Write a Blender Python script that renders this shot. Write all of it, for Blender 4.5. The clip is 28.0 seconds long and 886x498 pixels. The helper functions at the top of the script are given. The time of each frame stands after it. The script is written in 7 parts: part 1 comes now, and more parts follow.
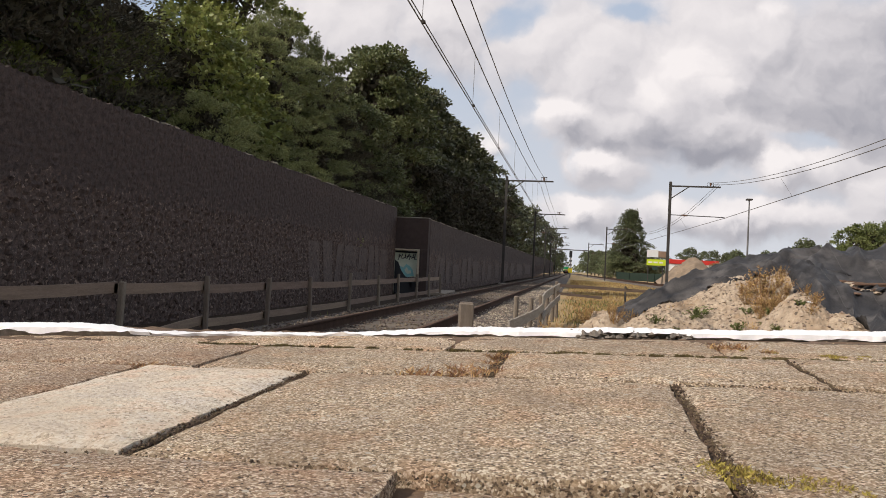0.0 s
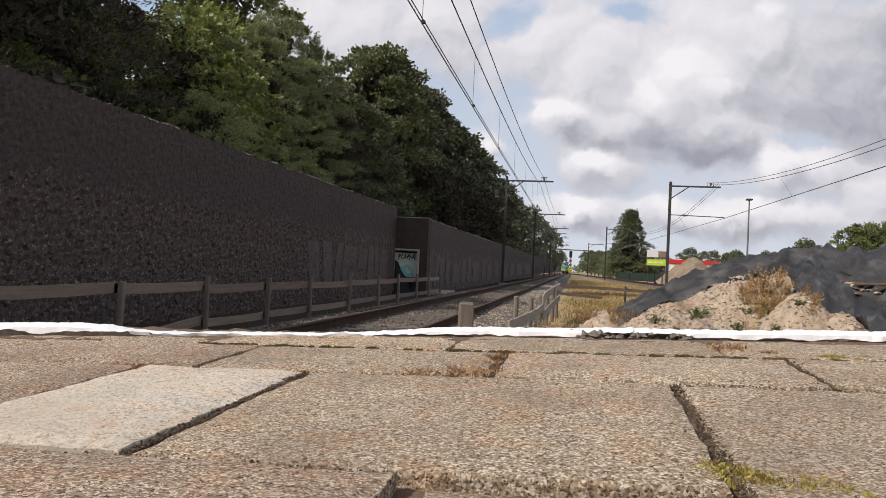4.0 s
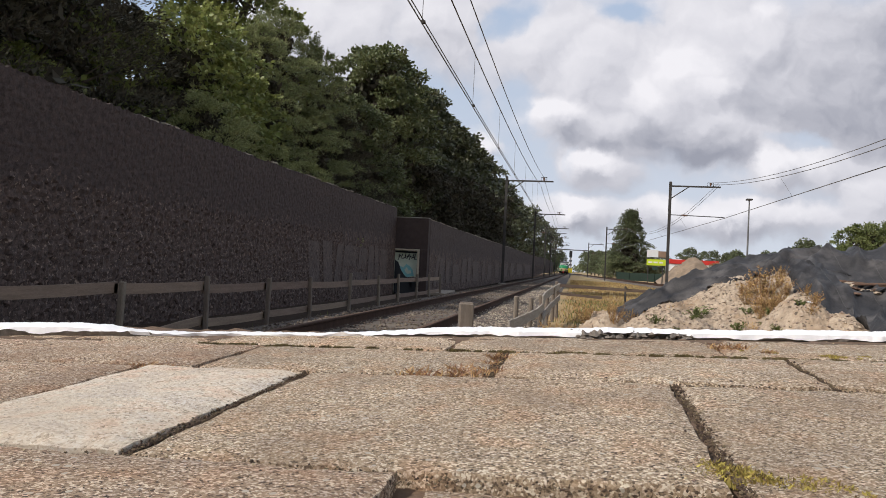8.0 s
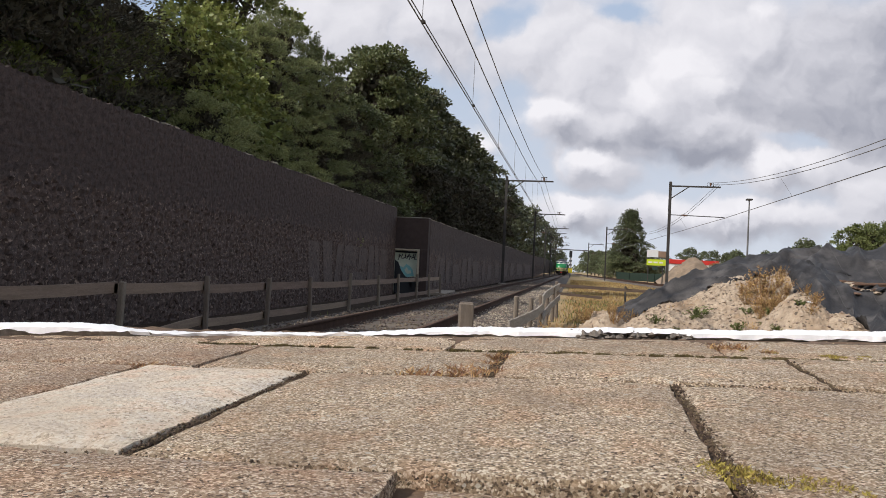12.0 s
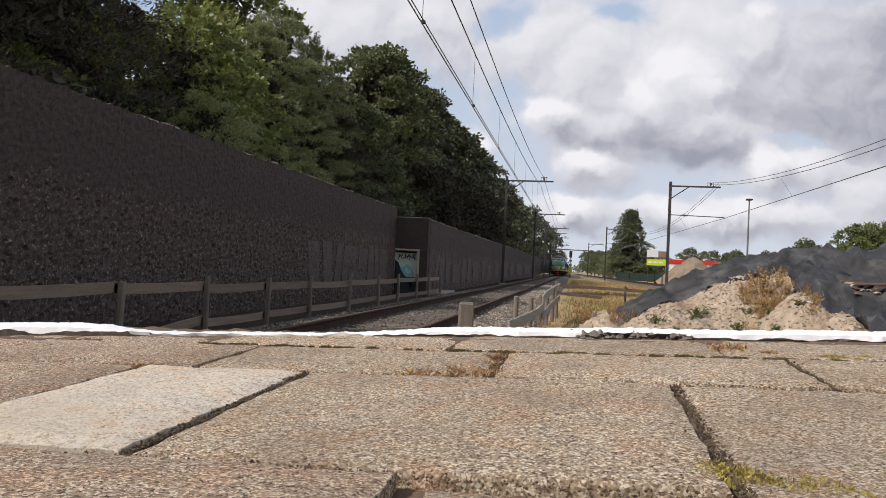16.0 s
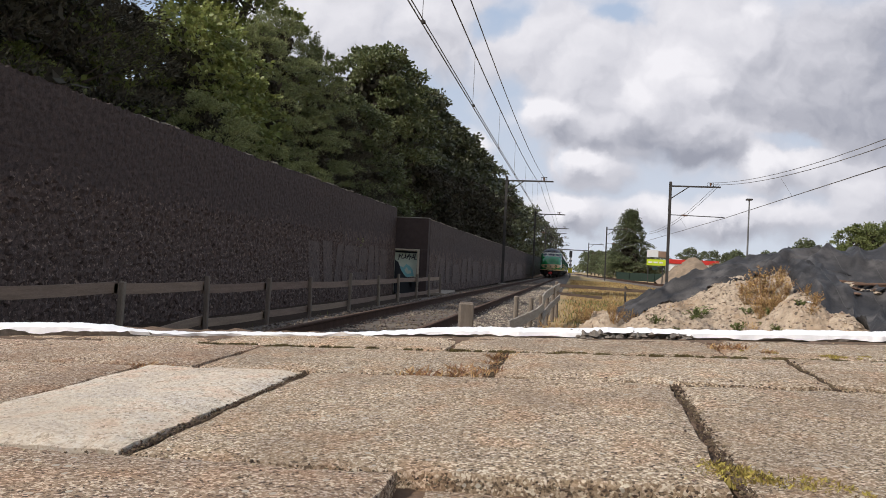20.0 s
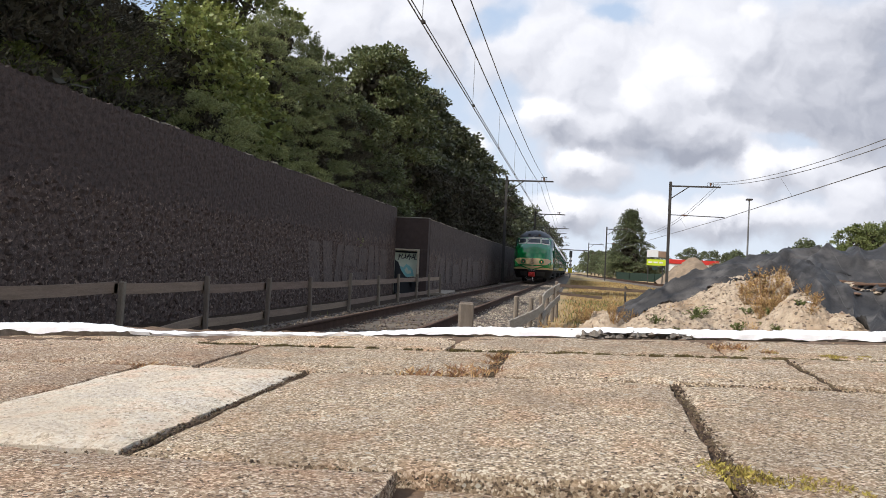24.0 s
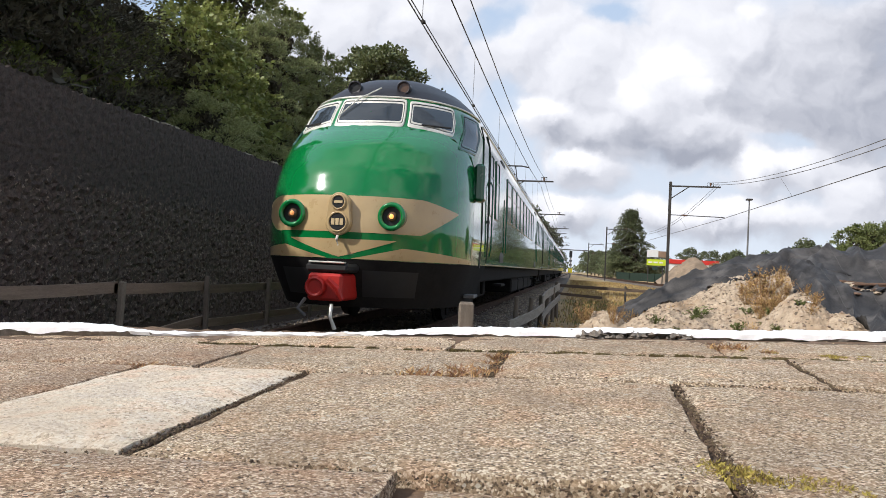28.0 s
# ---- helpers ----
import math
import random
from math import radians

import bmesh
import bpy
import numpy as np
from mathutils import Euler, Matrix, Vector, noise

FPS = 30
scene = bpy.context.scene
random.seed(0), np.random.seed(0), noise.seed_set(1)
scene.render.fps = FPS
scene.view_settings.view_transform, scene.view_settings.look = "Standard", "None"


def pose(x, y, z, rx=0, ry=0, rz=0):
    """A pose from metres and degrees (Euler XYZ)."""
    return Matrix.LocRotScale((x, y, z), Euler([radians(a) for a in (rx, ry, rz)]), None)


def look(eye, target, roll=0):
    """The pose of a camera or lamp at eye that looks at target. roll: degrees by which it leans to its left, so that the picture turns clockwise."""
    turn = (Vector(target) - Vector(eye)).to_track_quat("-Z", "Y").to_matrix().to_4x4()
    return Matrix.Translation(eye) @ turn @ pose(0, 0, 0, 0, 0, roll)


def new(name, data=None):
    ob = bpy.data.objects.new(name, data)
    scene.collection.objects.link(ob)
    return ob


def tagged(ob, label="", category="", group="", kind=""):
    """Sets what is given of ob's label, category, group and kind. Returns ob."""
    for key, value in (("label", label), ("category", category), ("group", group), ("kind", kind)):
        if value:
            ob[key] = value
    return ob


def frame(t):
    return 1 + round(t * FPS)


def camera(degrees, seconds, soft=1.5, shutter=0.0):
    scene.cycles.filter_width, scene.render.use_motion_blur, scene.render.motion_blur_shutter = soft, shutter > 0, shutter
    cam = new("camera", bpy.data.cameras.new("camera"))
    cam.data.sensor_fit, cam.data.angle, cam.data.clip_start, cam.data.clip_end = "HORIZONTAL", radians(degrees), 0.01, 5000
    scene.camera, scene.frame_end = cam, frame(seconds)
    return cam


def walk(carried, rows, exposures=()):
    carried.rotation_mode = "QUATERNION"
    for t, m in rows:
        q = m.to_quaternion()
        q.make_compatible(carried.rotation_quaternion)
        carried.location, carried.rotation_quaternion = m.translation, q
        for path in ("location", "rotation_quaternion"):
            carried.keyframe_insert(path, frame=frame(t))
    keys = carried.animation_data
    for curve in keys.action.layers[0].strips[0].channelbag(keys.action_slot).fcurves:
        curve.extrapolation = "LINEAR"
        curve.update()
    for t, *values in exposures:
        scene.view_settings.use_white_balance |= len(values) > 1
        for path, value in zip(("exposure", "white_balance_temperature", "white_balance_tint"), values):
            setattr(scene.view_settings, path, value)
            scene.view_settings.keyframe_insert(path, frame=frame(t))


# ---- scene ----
# camera
EYE = Vector((0.0, 0.0, 0.88))
RIGHT, UP, AHEAD = Vector((0.98302, 0.17691, 0.04884)), Vector((-0.04407, -0.03077, 0.99855)), Vector((-0.17815, 0.98375, 0.02245))
cam = camera(63.0, 28.0, soft=0.75)
STAND = look(EYE, EYE + AHEAD, roll=2.8)
walk(cam, [(0.0, STAND), (28.0, STAND)],
     [(0.0, -0.05, 6800, 15), (6.2, -0.05, 6400, 14), (6.5, 0.20, 6400, 14), (7.2, 0.20, 6400, 14), (7.5, -0.05, 6400, 14), (21.5, -0.05, 6400, 14), (23.5, 0.22, 6300, 12), (28.0, 0.22, 6300, 12)])

# light
SUN_DIR = Vector((-0.66, -0.50, 0.72)).normalized()
world = bpy.data.worlds.new("sky")
scene.world = world
world.use_nodes = True


def world_sky():
    nt = world.node_tree
    nt.nodes.clear()
    out, bg = nt.nodes.new("ShaderNodeOutputWorld"), nt.nodes.new("ShaderNodeBackground")
    sky, tc, no = nt.nodes.new("ShaderNodeTexSky"), nt.nodes.new("ShaderNodeTexCoord"), nt.nodes.new("ShaderNodeTexNoise")
    ramp, mix = nt.nodes.new("ShaderNodeValToRGB"), nt.nodes.new("ShaderNodeMix")
    sky.sky_type, sky.sun_disc = "NISHITA", False
    sky.sun_elevation = math.asin(SUN_DIR.z)
    sky.sun_rotation = math.atan2(SUN_DIR.x, SUN_DIR.y)
    sky.air_density, sky.dust_density = 1.0, 1.5
    no.inputs["Scale"].default_value, no.inputs["Detail"].default_value, no.inputs["Roughness"].default_value = 3.2, 7, 0.55
    ramp.color_ramp.elements[0].position, ramp.color_ramp.elements[1].position = 0.40, 0.60
    mix.data_type = "RGBA"
    mix.inputs[7].default_value = (6.6, 6.8, 7.2, 1)
    nt.links.new(tc.outputs["Generated"], no.inputs["Vector"])
    nt.links.new(no.outputs["Fac"], ramp.inputs["Fac"])
    nt.links.new(ramp.outputs["Color"], mix.inputs[0])
    nt.links.new(sky.outputs["Color"], mix.inputs[6])
    nt.links.new(mix.outputs[2], bg.inputs["Color"])
    bg.inputs["Strength"].default_value = 0.10
    nt.links.new(bg.outputs["Background"], out.inputs["Surface"])


world_sky()
sun = new("sun", bpy.data.lights.new("sun", "SUN"))
sun.data.energy, sun.data.angle, sun.data.color = 4.0, radians(0.6), (1.0, 0.95, 0.87)
sun.matrix_world = look(SUN_DIR * 60, (0, 0, 0))


# materials
def node(nt, kind, **props):
    n = nt.nodes.new(kind)
    for k, v in props.items():
        if k in n.inputs:
            n.inputs[k].default_value = v
    return n


def material(name, base, dark, scale=6.0, rough=0.8, metal=0.0, bump=0.3, fine=40.0, speck=None, speck_scale=120.0, speck_at=0.68,
             coat=0.0, by_piece=0.0, by_island=0.0, stretch=(1, 1, 1), translucent=0.0, coords="Object", spec=0.5, stain=None, stain_scale=1.2):
    """Two colours mixed by large noise, fine grain and relief; specks, stains and piece-to-piece variation where given."""
    m = bpy.data.materials.new(name)
    m.use_nodes = True
    nt = m.node_tree
    L = nt.links.new
    bsdf = nt.nodes["Principled BSDF"]
    tc = nt.nodes.new("ShaderNodeTexCoord")
    mp = nt.nodes.new("ShaderNodeMapping")
    mp.inputs["Scale"].default_value = stretch
    L(tc.outputs[coords], mp.inputs["Vector"])
    big = node(nt, "ShaderNodeTexNoise", Scale=scale, Detail=6.0, Roughness=0.6)
    small = node(nt, "ShaderNodeTexNoise", Scale=fine, Detail=4.0, Roughness=0.65)
    L(mp.outputs[0], big.inputs["Vector"])
    L(mp.outputs[0], small.inputs["Vector"])
    ramp = nt.nodes.new("ShaderNodeValToRGB")
    ramp.color_ramp.elements[0].position, ramp.color_ramp.elements[1].position = 0.33, 0.67
    ramp.color_ramp.elements[0].color, ramp.color_ramp.elements[1].color = (*dark, 1), (*base, 1)
    avg = node(nt, "ShaderNodeMath")
    avg.operation = "MULTIPLY_ADD"
    avg.inputs[1].default_value = 0.5
    half = node(nt, "ShaderNodeMath")
    half.operation, half.inputs[1].default_value = "MULTIPLY", 0.5
    L(small.outputs["Fac"], half.inputs[0])
    L(big.outputs["Fac"], avg.inputs[0])
    L(half.outputs[0], avg.inputs[2])
    L(avg.outputs[0], ramp.inputs["Fac"])
    col = ramp.outputs["Color"]
    if stain:
        sn = node(nt, "ShaderNodeTexNoise", Scale=stain_scale, Detail=5.0, Roughness=0.6)
        L(mp.outputs[0], sn.inputs["Vector"])
        sr = nt.nodes.new("ShaderNodeValToRGB")
        sr.color_ramp.elements[0].position, sr.color_ramp.elements[1].position = 0.5, 0.66
        L(sn.outputs["Fac"], sr.inputs["Fac"])
        mx = nt.nodes.new("ShaderNodeMix")
        mx.data_type = "RGBA"
        mx.inputs[7].default_value = (*stain, 1)
        L(sr.outputs["Color"], mx.inputs[0])
        L(col, mx.inputs[6])
        col = mx.outputs[2]
    if speck:
        vo = node(nt, "ShaderNodeTexNoise", Scale=speck_scale, Detail=1.0)
        L(mp.outputs[0], vo.inputs["Vector"])
        sr = nt.nodes.new("ShaderNodeValToRGB")
        sr.color_ramp.elements[0].position, sr.color_ramp.elements[1].position = speck_at, speck_at + 0.05
        L(vo.outputs["Fac"], sr.inputs["Fac"])
        mx = nt.nodes.new("ShaderNodeMix")
        mx.data_type = "RGBA"
        mx.inputs[7].default_value = (*speck, 1)
        L(sr.outputs["Color"], mx.inputs[0])
        L(col, mx.inputs[6])
        col = mx.outputs[2]
    if by_piece or by_island:
        inf = nt.nodes.new("ShaderNodeObjectInfo" if by_piece else "ShaderNodeNewGeometry")
        rnd = inf.outputs["Random"] if by_piece else inf.outputs["Random Per Island"]
        hsv = nt.nodes.new("ShaderNodeHueSaturation")
        mr = nt.nodes.new("ShaderNodeMapRange")
        a = by_piece or by_island
        mr.inputs[3].default_value, mr.inputs[4].default_value = 1 - a, 1 + a
        L(rnd, mr.inputs[0])
        L(mr.outputs[0], hsv.inputs["Value"])
        mh = nt.nodes.new("ShaderNodeMapRange")
        mh.inputs[3].default_value, mh.inputs[4].default_value = 0.5 - 0.04 * a, 0.5 + 0.05 * a
        L(rnd, mh.inputs[0])
        L(mh.outputs[0], hsv.inputs["Hue"])
        L(col, hsv.inputs["Color"])
        col = hsv.outputs["Color"]
    L(col, bsdf.inputs["Base Color"])
    bsdf.inputs["Metallic"].default_value = metal
    bsdf.inputs["Specular IOR Level"].default_value = spec
    rr = nt.nodes.new("ShaderNodeMapRange")
    rr.inputs[3].default_value, rr.inputs[4].default_value = max(0.02, rough - 0.1), min(1, rough + 0.1)
    L(small.outputs["Fac"], rr.inputs[0])
    L(rr.outputs[0], bsdf.inputs["Roughness"])
    bsdf.inputs["Coat Weight"].default_value = coat
    bsdf.inputs["Coat Roughness"].default_value = 0.04
    if bump:
        bp = node(nt, "ShaderNodeBump", Strength=bump, Distance=0.6 / fine)
        L(avg.outputs[0], bp.inputs["Height"])
        L(bp.outputs[0], bsdf.inputs["Normal"])
    if translucent:
        tr, mxs, out = nt.nodes.new("ShaderNodeBsdfTranslucent"), nt.nodes.new("ShaderNodeMixShader"), nt.nodes["Material Output"]
        L(col, tr.inputs["Color"])
        mxs.inputs[0].default_value = translucent
        L(bsdf.outputs[0], mxs.inputs[1])
        L(tr.outputs[0], mxs.inputs[2])
        L(mxs.outputs[0], out.inputs["Surface"])
    return m


def aggregate(name, tones, stain, white=0.06, fine=270.0, by_piece=0.1):
    """Exposed aggregate: small grains of several tones in mortar, a few white pebbles, broad stains."""
    m = bpy.data.materials.new(name)
    m.use_nodes = True
    nt = m.node_tree
    L = nt.links.new
    bsdf, tc, inf = nt.nodes["Principled BSDF"], nt.nodes.new("ShaderNodeTexCoord"), nt.nodes.new("ShaderNodeObjectInfo")
    add = nt.nodes.new("ShaderNodeVectorMath")
    L(tc.outputs["Object"], add.inputs[0])
    off = nt.nodes.new("ShaderNodeVectorMath")
    off.operation, off.inputs[1].default_value = "MULTIPLY", (0.05, 0.07, 0.0)
    L(inf.outputs["Location"], off.inputs[0])
    sh = nt.nodes.new("ShaderNodeVectorMath")
    sh.operation = "SCALE"
    sh.inputs["Scale"].default_value = 37.0
    L(off.outputs[0], sh.inputs[0])
    L(sh.outputs[0], add.inputs[1])
    v1, v2 = node(nt, "ShaderNodeTexVoronoi", Scale=fine), node(nt, "ShaderNodeTexVoronoi", Scale=fine * 0.24)
    big, mid = node(nt, "ShaderNodeTexNoise", Scale=7.0, Detail=6.0, Roughness=0.65), node(nt, "ShaderNodeTexNoise", Scale=190.0, Detail=7.0, Roughness=0.82)
    for n in (v1, v2, big, mid):
        L(add.outputs[0], n.inputs["Vector"])
    sep, sep2 = nt.nodes.new("ShaderNodeSeparateColor"), nt.nodes.new("ShaderNodeSeparateColor")
    L(v1.outputs["Color"], sep.inputs[0])
    L(v2.outputs["Color"], sep2.inputs[0])
    ramp = nt.nodes.new("ShaderNodeValToRGB")
    ramp.color_ramp.interpolation = "LINEAR"
    els = ramp.color_ramp.elements
    while len(els) < len(tones):
        els.new(0.5)
    for k, c in enumerate(tones):
        els[k].position, els[k].color = 0.37 + 0.46 * k / (len(tones) - 1), (*c, 1)
    mixv = nt.nodes.new("ShaderNodeMath")
    mixv.operation, mixv.inputs[1].default_value = "MULTIPLY_ADD", 0.40
    half = nt.nodes.new("ShaderNodeMath")
    half.operation, half.inputs[1].default_value = "MULTIPLY", 0.90
    L(mid.outputs["Fac"], half.inputs[0])
    L(sep.outputs[0], mixv.inputs[0])
    L(half.outputs[0], mixv.inputs[2])
    L(mixv.outputs[0], ramp.inputs["Fac"])
    peb = nt.nodes.new("ShaderNodeMath")
    peb.operation, peb.inputs[1].default_value = "GREATER_THAN", 1 - white
    L(sep2.outputs[1], peb.inputs[0])
    near = nt.nodes.new("ShaderNodeMath")
    near.operation, near.inputs[1].default_value = "LESS_THAN", 0.33
    L(v2.outputs["Distance"], near.inputs[0])
    both = nt.nodes.new("ShaderNodeMath")
    both.operation = "MULTIPLY"
    L(peb.outputs[0], both.inputs[0])
    L(near.outputs[0], both.inputs[1])
    mx = nt.nodes.new("ShaderNodeMix")
    mx.data_type = "RGBA"
    mx.inputs[7].default_value = (0.66, 0.60, 0.50, 1)
    L(both.outputs[0], mx.inputs[0])
    L(ramp.outputs["Color"], mx.inputs[6])
    sr = nt.nodes.new("ShaderNodeValToRGB")
    sr.color_ramp.elements[0].position, sr.color_ramp.elements[1].position = 0.42, 0.72
    sr.color_ramp.elements[1].color = (0.55, 0.55, 0.55, 1)
    L(big.outputs["Fac"], sr.inputs["Fac"])
    st = nt.nodes.new("ShaderNodeMix")
    st.data_type = "RGBA"
    st.inputs[7].default_value = (*stain, 1)
    L(sr.outputs["Color"], st.inputs[0])
    L(mx.outputs[2], st.inputs[6])
    broad, wr, warm = node(nt, "ShaderNodeTexNoise", Scale=2.6, Detail=4.0, Roughness=0.55), nt.nodes.new("ShaderNodeMapRange"), nt.nodes.new("ShaderNodeMix")
    L(add.outputs[0], broad.inputs["Vector"])
    wr.inputs[1].default_value, wr.inputs[2].default_value, wr.inputs[4].default_value = 0.45, 0.70, 0.5
    L(broad.outputs["Fac"], wr.inputs[0])
    warm.data_type, warm.blend_type = "RGBA", "MULTIPLY"
    warm.inputs[7].default_value = (0.86, 0.76, 0.68, 1)
    L(wr.outputs[0], warm.inputs[0])
    L(st.outputs[2], warm.inputs[6])
    tint, tr, cool = node(nt, "ShaderNodeTexNoise", Scale=24.0, Detail=3.0, Roughness=0.6), nt.nodes.new("ShaderNodeValToRGB"), nt.nodes.new("ShaderNodeMix")
    L(add.outputs[0], tint.inputs["Vector"])
    tr.color_ramp.elements[0].position, tr.color_ramp.elements[0].color = 0.36, (0.90, 0.89, 0.89, 1)
    tr.color_ramp.elements[1].position, tr.color_ramp.elements[1].color = 0.64, (1.0, 0.87, 0.77, 1)
    tr.color_ramp.elements.new(0.5).color = (1.0, 1.0, 0.97, 1)
    L(tint.outputs["Fac"], tr.inputs["Fac"])
    cool.data_type, cool.blend_type, cool.inputs[0].default_value = "RGBA", "MULTIPLY", 0.8
    L(warm.outputs[2], cool.inputs[6])
    L(tr.outputs["Color"], cool.inputs[7])
    st = cool
    hsv, mr = nt.nodes.new("ShaderNodeHueSaturation"), nt.nodes.new("ShaderNodeMapRange")
    mr.inputs[3].default_value, mr.inputs[4].default_value = 1 - by_piece, 1 + by_piece
    L(inf.outputs["Random"], mr.inputs[0])
    L(mr.outputs[0], hsv.inputs["Value"])
    L(st.outputs[2], hsv.inputs["Color"])
    L(hsv.outputs["Color"], bsdf.inputs["Base Color"])
    bsdf.inputs["Roughness"].default_value = 0.9
    bp, bp2 = node(nt, "ShaderNodeBump", Strength=0.2, Distance=0.0006), node(nt, "ShaderNodeBump", Strength=1.0, Distance=0.003)
    bp.invert = True
    L(v1.outputs["Distance"], bp.inputs["Height"])
    L(mid.outputs["Fac"], bp2.inputs["Height"])
    L(bp.outputs[0], bp2.inputs["Normal"])
    L(bp2.outputs[0], bsdf.inputs["Normal"])
    return m


def glow(name, colour, strength):
    m = bpy.data.materials.new(name)
    m.use_nodes = True
    b = m.node_tree.nodes["Principled BSDF"]
    b.inputs["Base Color"].default_value = (*colour, 1)
    b.inputs["Emission Color"].default_value = (*colour, 1)
    b.inputs["Emission Strength"].default_value = strength
    return m


def glass_pane(name, tint, rough=0.03):
    m = bpy.data.materials.new(name)
    m.use_nodes = True
    b = m.node_tree.nodes["Principled BSDF"]
    b.inputs["Base Color"].default_value = (*tint, 1)
    b.inputs["Roughness"].default_value = rough
    b.inputs["IOR"].default_value = 1.5
    b.inputs["Specular IOR Level"].default_value = 0.8
    return m


M = {}
M["slab"] = aggregate("exposed_aggregate", [(0.040, 0.029, 0.019), (0.15, 0.106, 0.067), (0.375, 0.268, 0.170), (0.475, 0.355, 0.230), (0.61, 0.47, 0.325), (0.93, 0.83, 0.67)], (0.25, 0.168, 0.110), 0.07, 760.0, by_piece=0.10)
M["slab_red"] = aggregate("reddish_aggregate", [(0.040, 0.027, 0.018), (0.145, 0.096, 0.062), (0.365, 0.245, 0.158), (0.455, 0.322, 0.212), (0.58, 0.435, 0.305), (0.92, 0.80, 0.64)], (0.245, 0.150, 0.096), 0.07, 760.0, by_piece=0.08)
M["slab_pale"] = aggregate("bleached_aggregate", [(0.22, 0.165, 0.115), (0.60, 0.49, 0.36), (0.78, 0.68, 0.54), (0.86, 0.77, 0.64), (0.92, 0.87, 0.78)], (0.70, 0.59, 0.45), 0.05, 620.0, by_piece=0.03)
M["joint"] = material("joint_soil", (0.20, 0.128, 0.078), (0.075, 0.047, 0.029), 60, 1.0, bump=1.0, fine=300)
M["white_paint"] = material("white_road_paint", (0.90, 0.89, 0.87), (0.82, 0.81, 0.79), 8, 0.6, bump=0.3, fine=90)
M["kerb"] = material("kerb_concrete", (0.27, 0.235, 0.195), (0.10, 0.086, 0.070), 10, 0.95, bump=0.8, fine=120)
M["moss"] = material("moss", (0.45, 0.345, 0.09), (0.19, 0.14, 0.038), 30, 1.0, bump=0.5, fine=200, by_island=0.45)
M["dry_weed"] = material("dry_weed", (0.54, 0.345, 0.16), (0.31, 0.185, 0.08), 30, 0.9, bump=0, fine=100, by_island=0.4, translucent=0.25)
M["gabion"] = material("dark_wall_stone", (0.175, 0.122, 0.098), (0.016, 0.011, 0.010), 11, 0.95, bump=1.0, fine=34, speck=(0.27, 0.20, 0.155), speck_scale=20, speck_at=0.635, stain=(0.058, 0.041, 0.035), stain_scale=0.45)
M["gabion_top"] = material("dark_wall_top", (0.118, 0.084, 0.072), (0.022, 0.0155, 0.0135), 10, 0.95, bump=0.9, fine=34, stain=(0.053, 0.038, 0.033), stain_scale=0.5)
M["gabion_plain"] = material("dark_wall_felt", (0.080, 0.057, 0.050), (0.041, 0.029, 0.026), 5, 0.95, bump=0.8, fine=30)
M["letter_paint"] = material("overpainted_patch", (0.155, 0.116, 0.098), (0.070, 0.051, 0.043), 4, 0.95, bump=1.0, fine=22, speck=(0.17, 0.13, 0.11), speck_scale=14, speck_at=0.60)
M["wood"] = material("weathered_wood", (0.31, 0.225, 0.165), (0.165, 0.115, 0.082), 3, 0.85, bump=0.4, fine=30, stretch=(6, 0.6, 6), by_piece=0.2)
M["wood_post"] = material("weathered_post", (0.26, 0.215, 0.165), (0.125, 0.10, 0.077), 4, 0.9, bump=0.5, fine=40, stretch=(5, 5, 0.6), by_piece=0.15)
M["wood_grey"] = material("grey_fence_wood", (0.40, 0.355, 0.295), (0.21, 0.18, 0.145), 3, 0.85, bump=0.4, fine=30, stretch=(6, 0.6, 6), by_piece=0.15)
M["rail"] = material("rusty_rail", (0.10, 0.060, 0.042), (0.045, 0.028, 0.021), 8, 0.85, metal=0.0, bump=0.3, fine=60, spec=0.12)
M["rail_top"] = material("rusty_rail_head", (0.135, 0.082, 0.055), (0.075, 0.046, 0.032), 5, 0.85, metal=0.0, bump=0.1, fine=60, spec=0.12)
M["ballast"] = material("ballast_stone", (0.40, 0.335, 0.26), (0.20, 0.16, 0.12), 12, 0.95, bump=0.8, fine=50, by_island=0.4)
M["ballast_bed"] = material("ballast_bed", (0.15, 0.118, 0.088), (0.05, 0.039, 0.030), 14, 0.95, bump=1.0, fine=30, stain=(0.16, 0.125, 0.09), stain_scale=1.5)
M["ballast_dark"] = material("brown_ballast_stone", (0.23, 0.178, 0.132), (0.07, 0.054, 0.042), 12, 0.95, bump=0.8, fine=50, by_island=0.45)
M["slab_side"] = material("broken_slab_edge", (0.40, 0.31, 0.225), (0.15, 0.105, 0.072), 40, 1.0, bump=1.0, fine=260)
M["grit"] = material("slab_pebble", (0.42, 0.30, 0.205), (0.22, 0.15, 0.10), 300, 0.85, bump=0, fine=600, by_island=0.8)
M["grit_pale"] = material("pale_slab_pebble", (0.66, 0.57, 0.45), (0.46, 0.38, 0.29), 300, 0.85, bump=0, fine=600, by_island=0.35)
M["withered"] = material("withered_leaf", (0.50, 0.29, 0.15), (0.26, 0.14, 0.07), 30, 0.9, bump=0, fine=100, by_island=0.5, translucent=0.15)
M["moss_dark"] = material("brown_moss", (0.17, 0.125, 0.04), (0.07, 0.05, 0.018), 30, 1.0, bump=0.5, fine=200, by_island=0.5)
M["bollard"] = material("weathered_bollard_wood", (0.25, 0.205, 0.16), (0.12, 0.097, 0.075), 4, 0.9, bump=0.5, fine=40, stretch=(5, 5, 0.6))
M["sleeper"] = material("sleeper_wood", (0.17, 0.12, 0.085), (0.07, 0.05, 0.04), 5, 0.9, bump=0.5, fine=40, stretch=(0.6, 5, 5), by_piece=0.2)
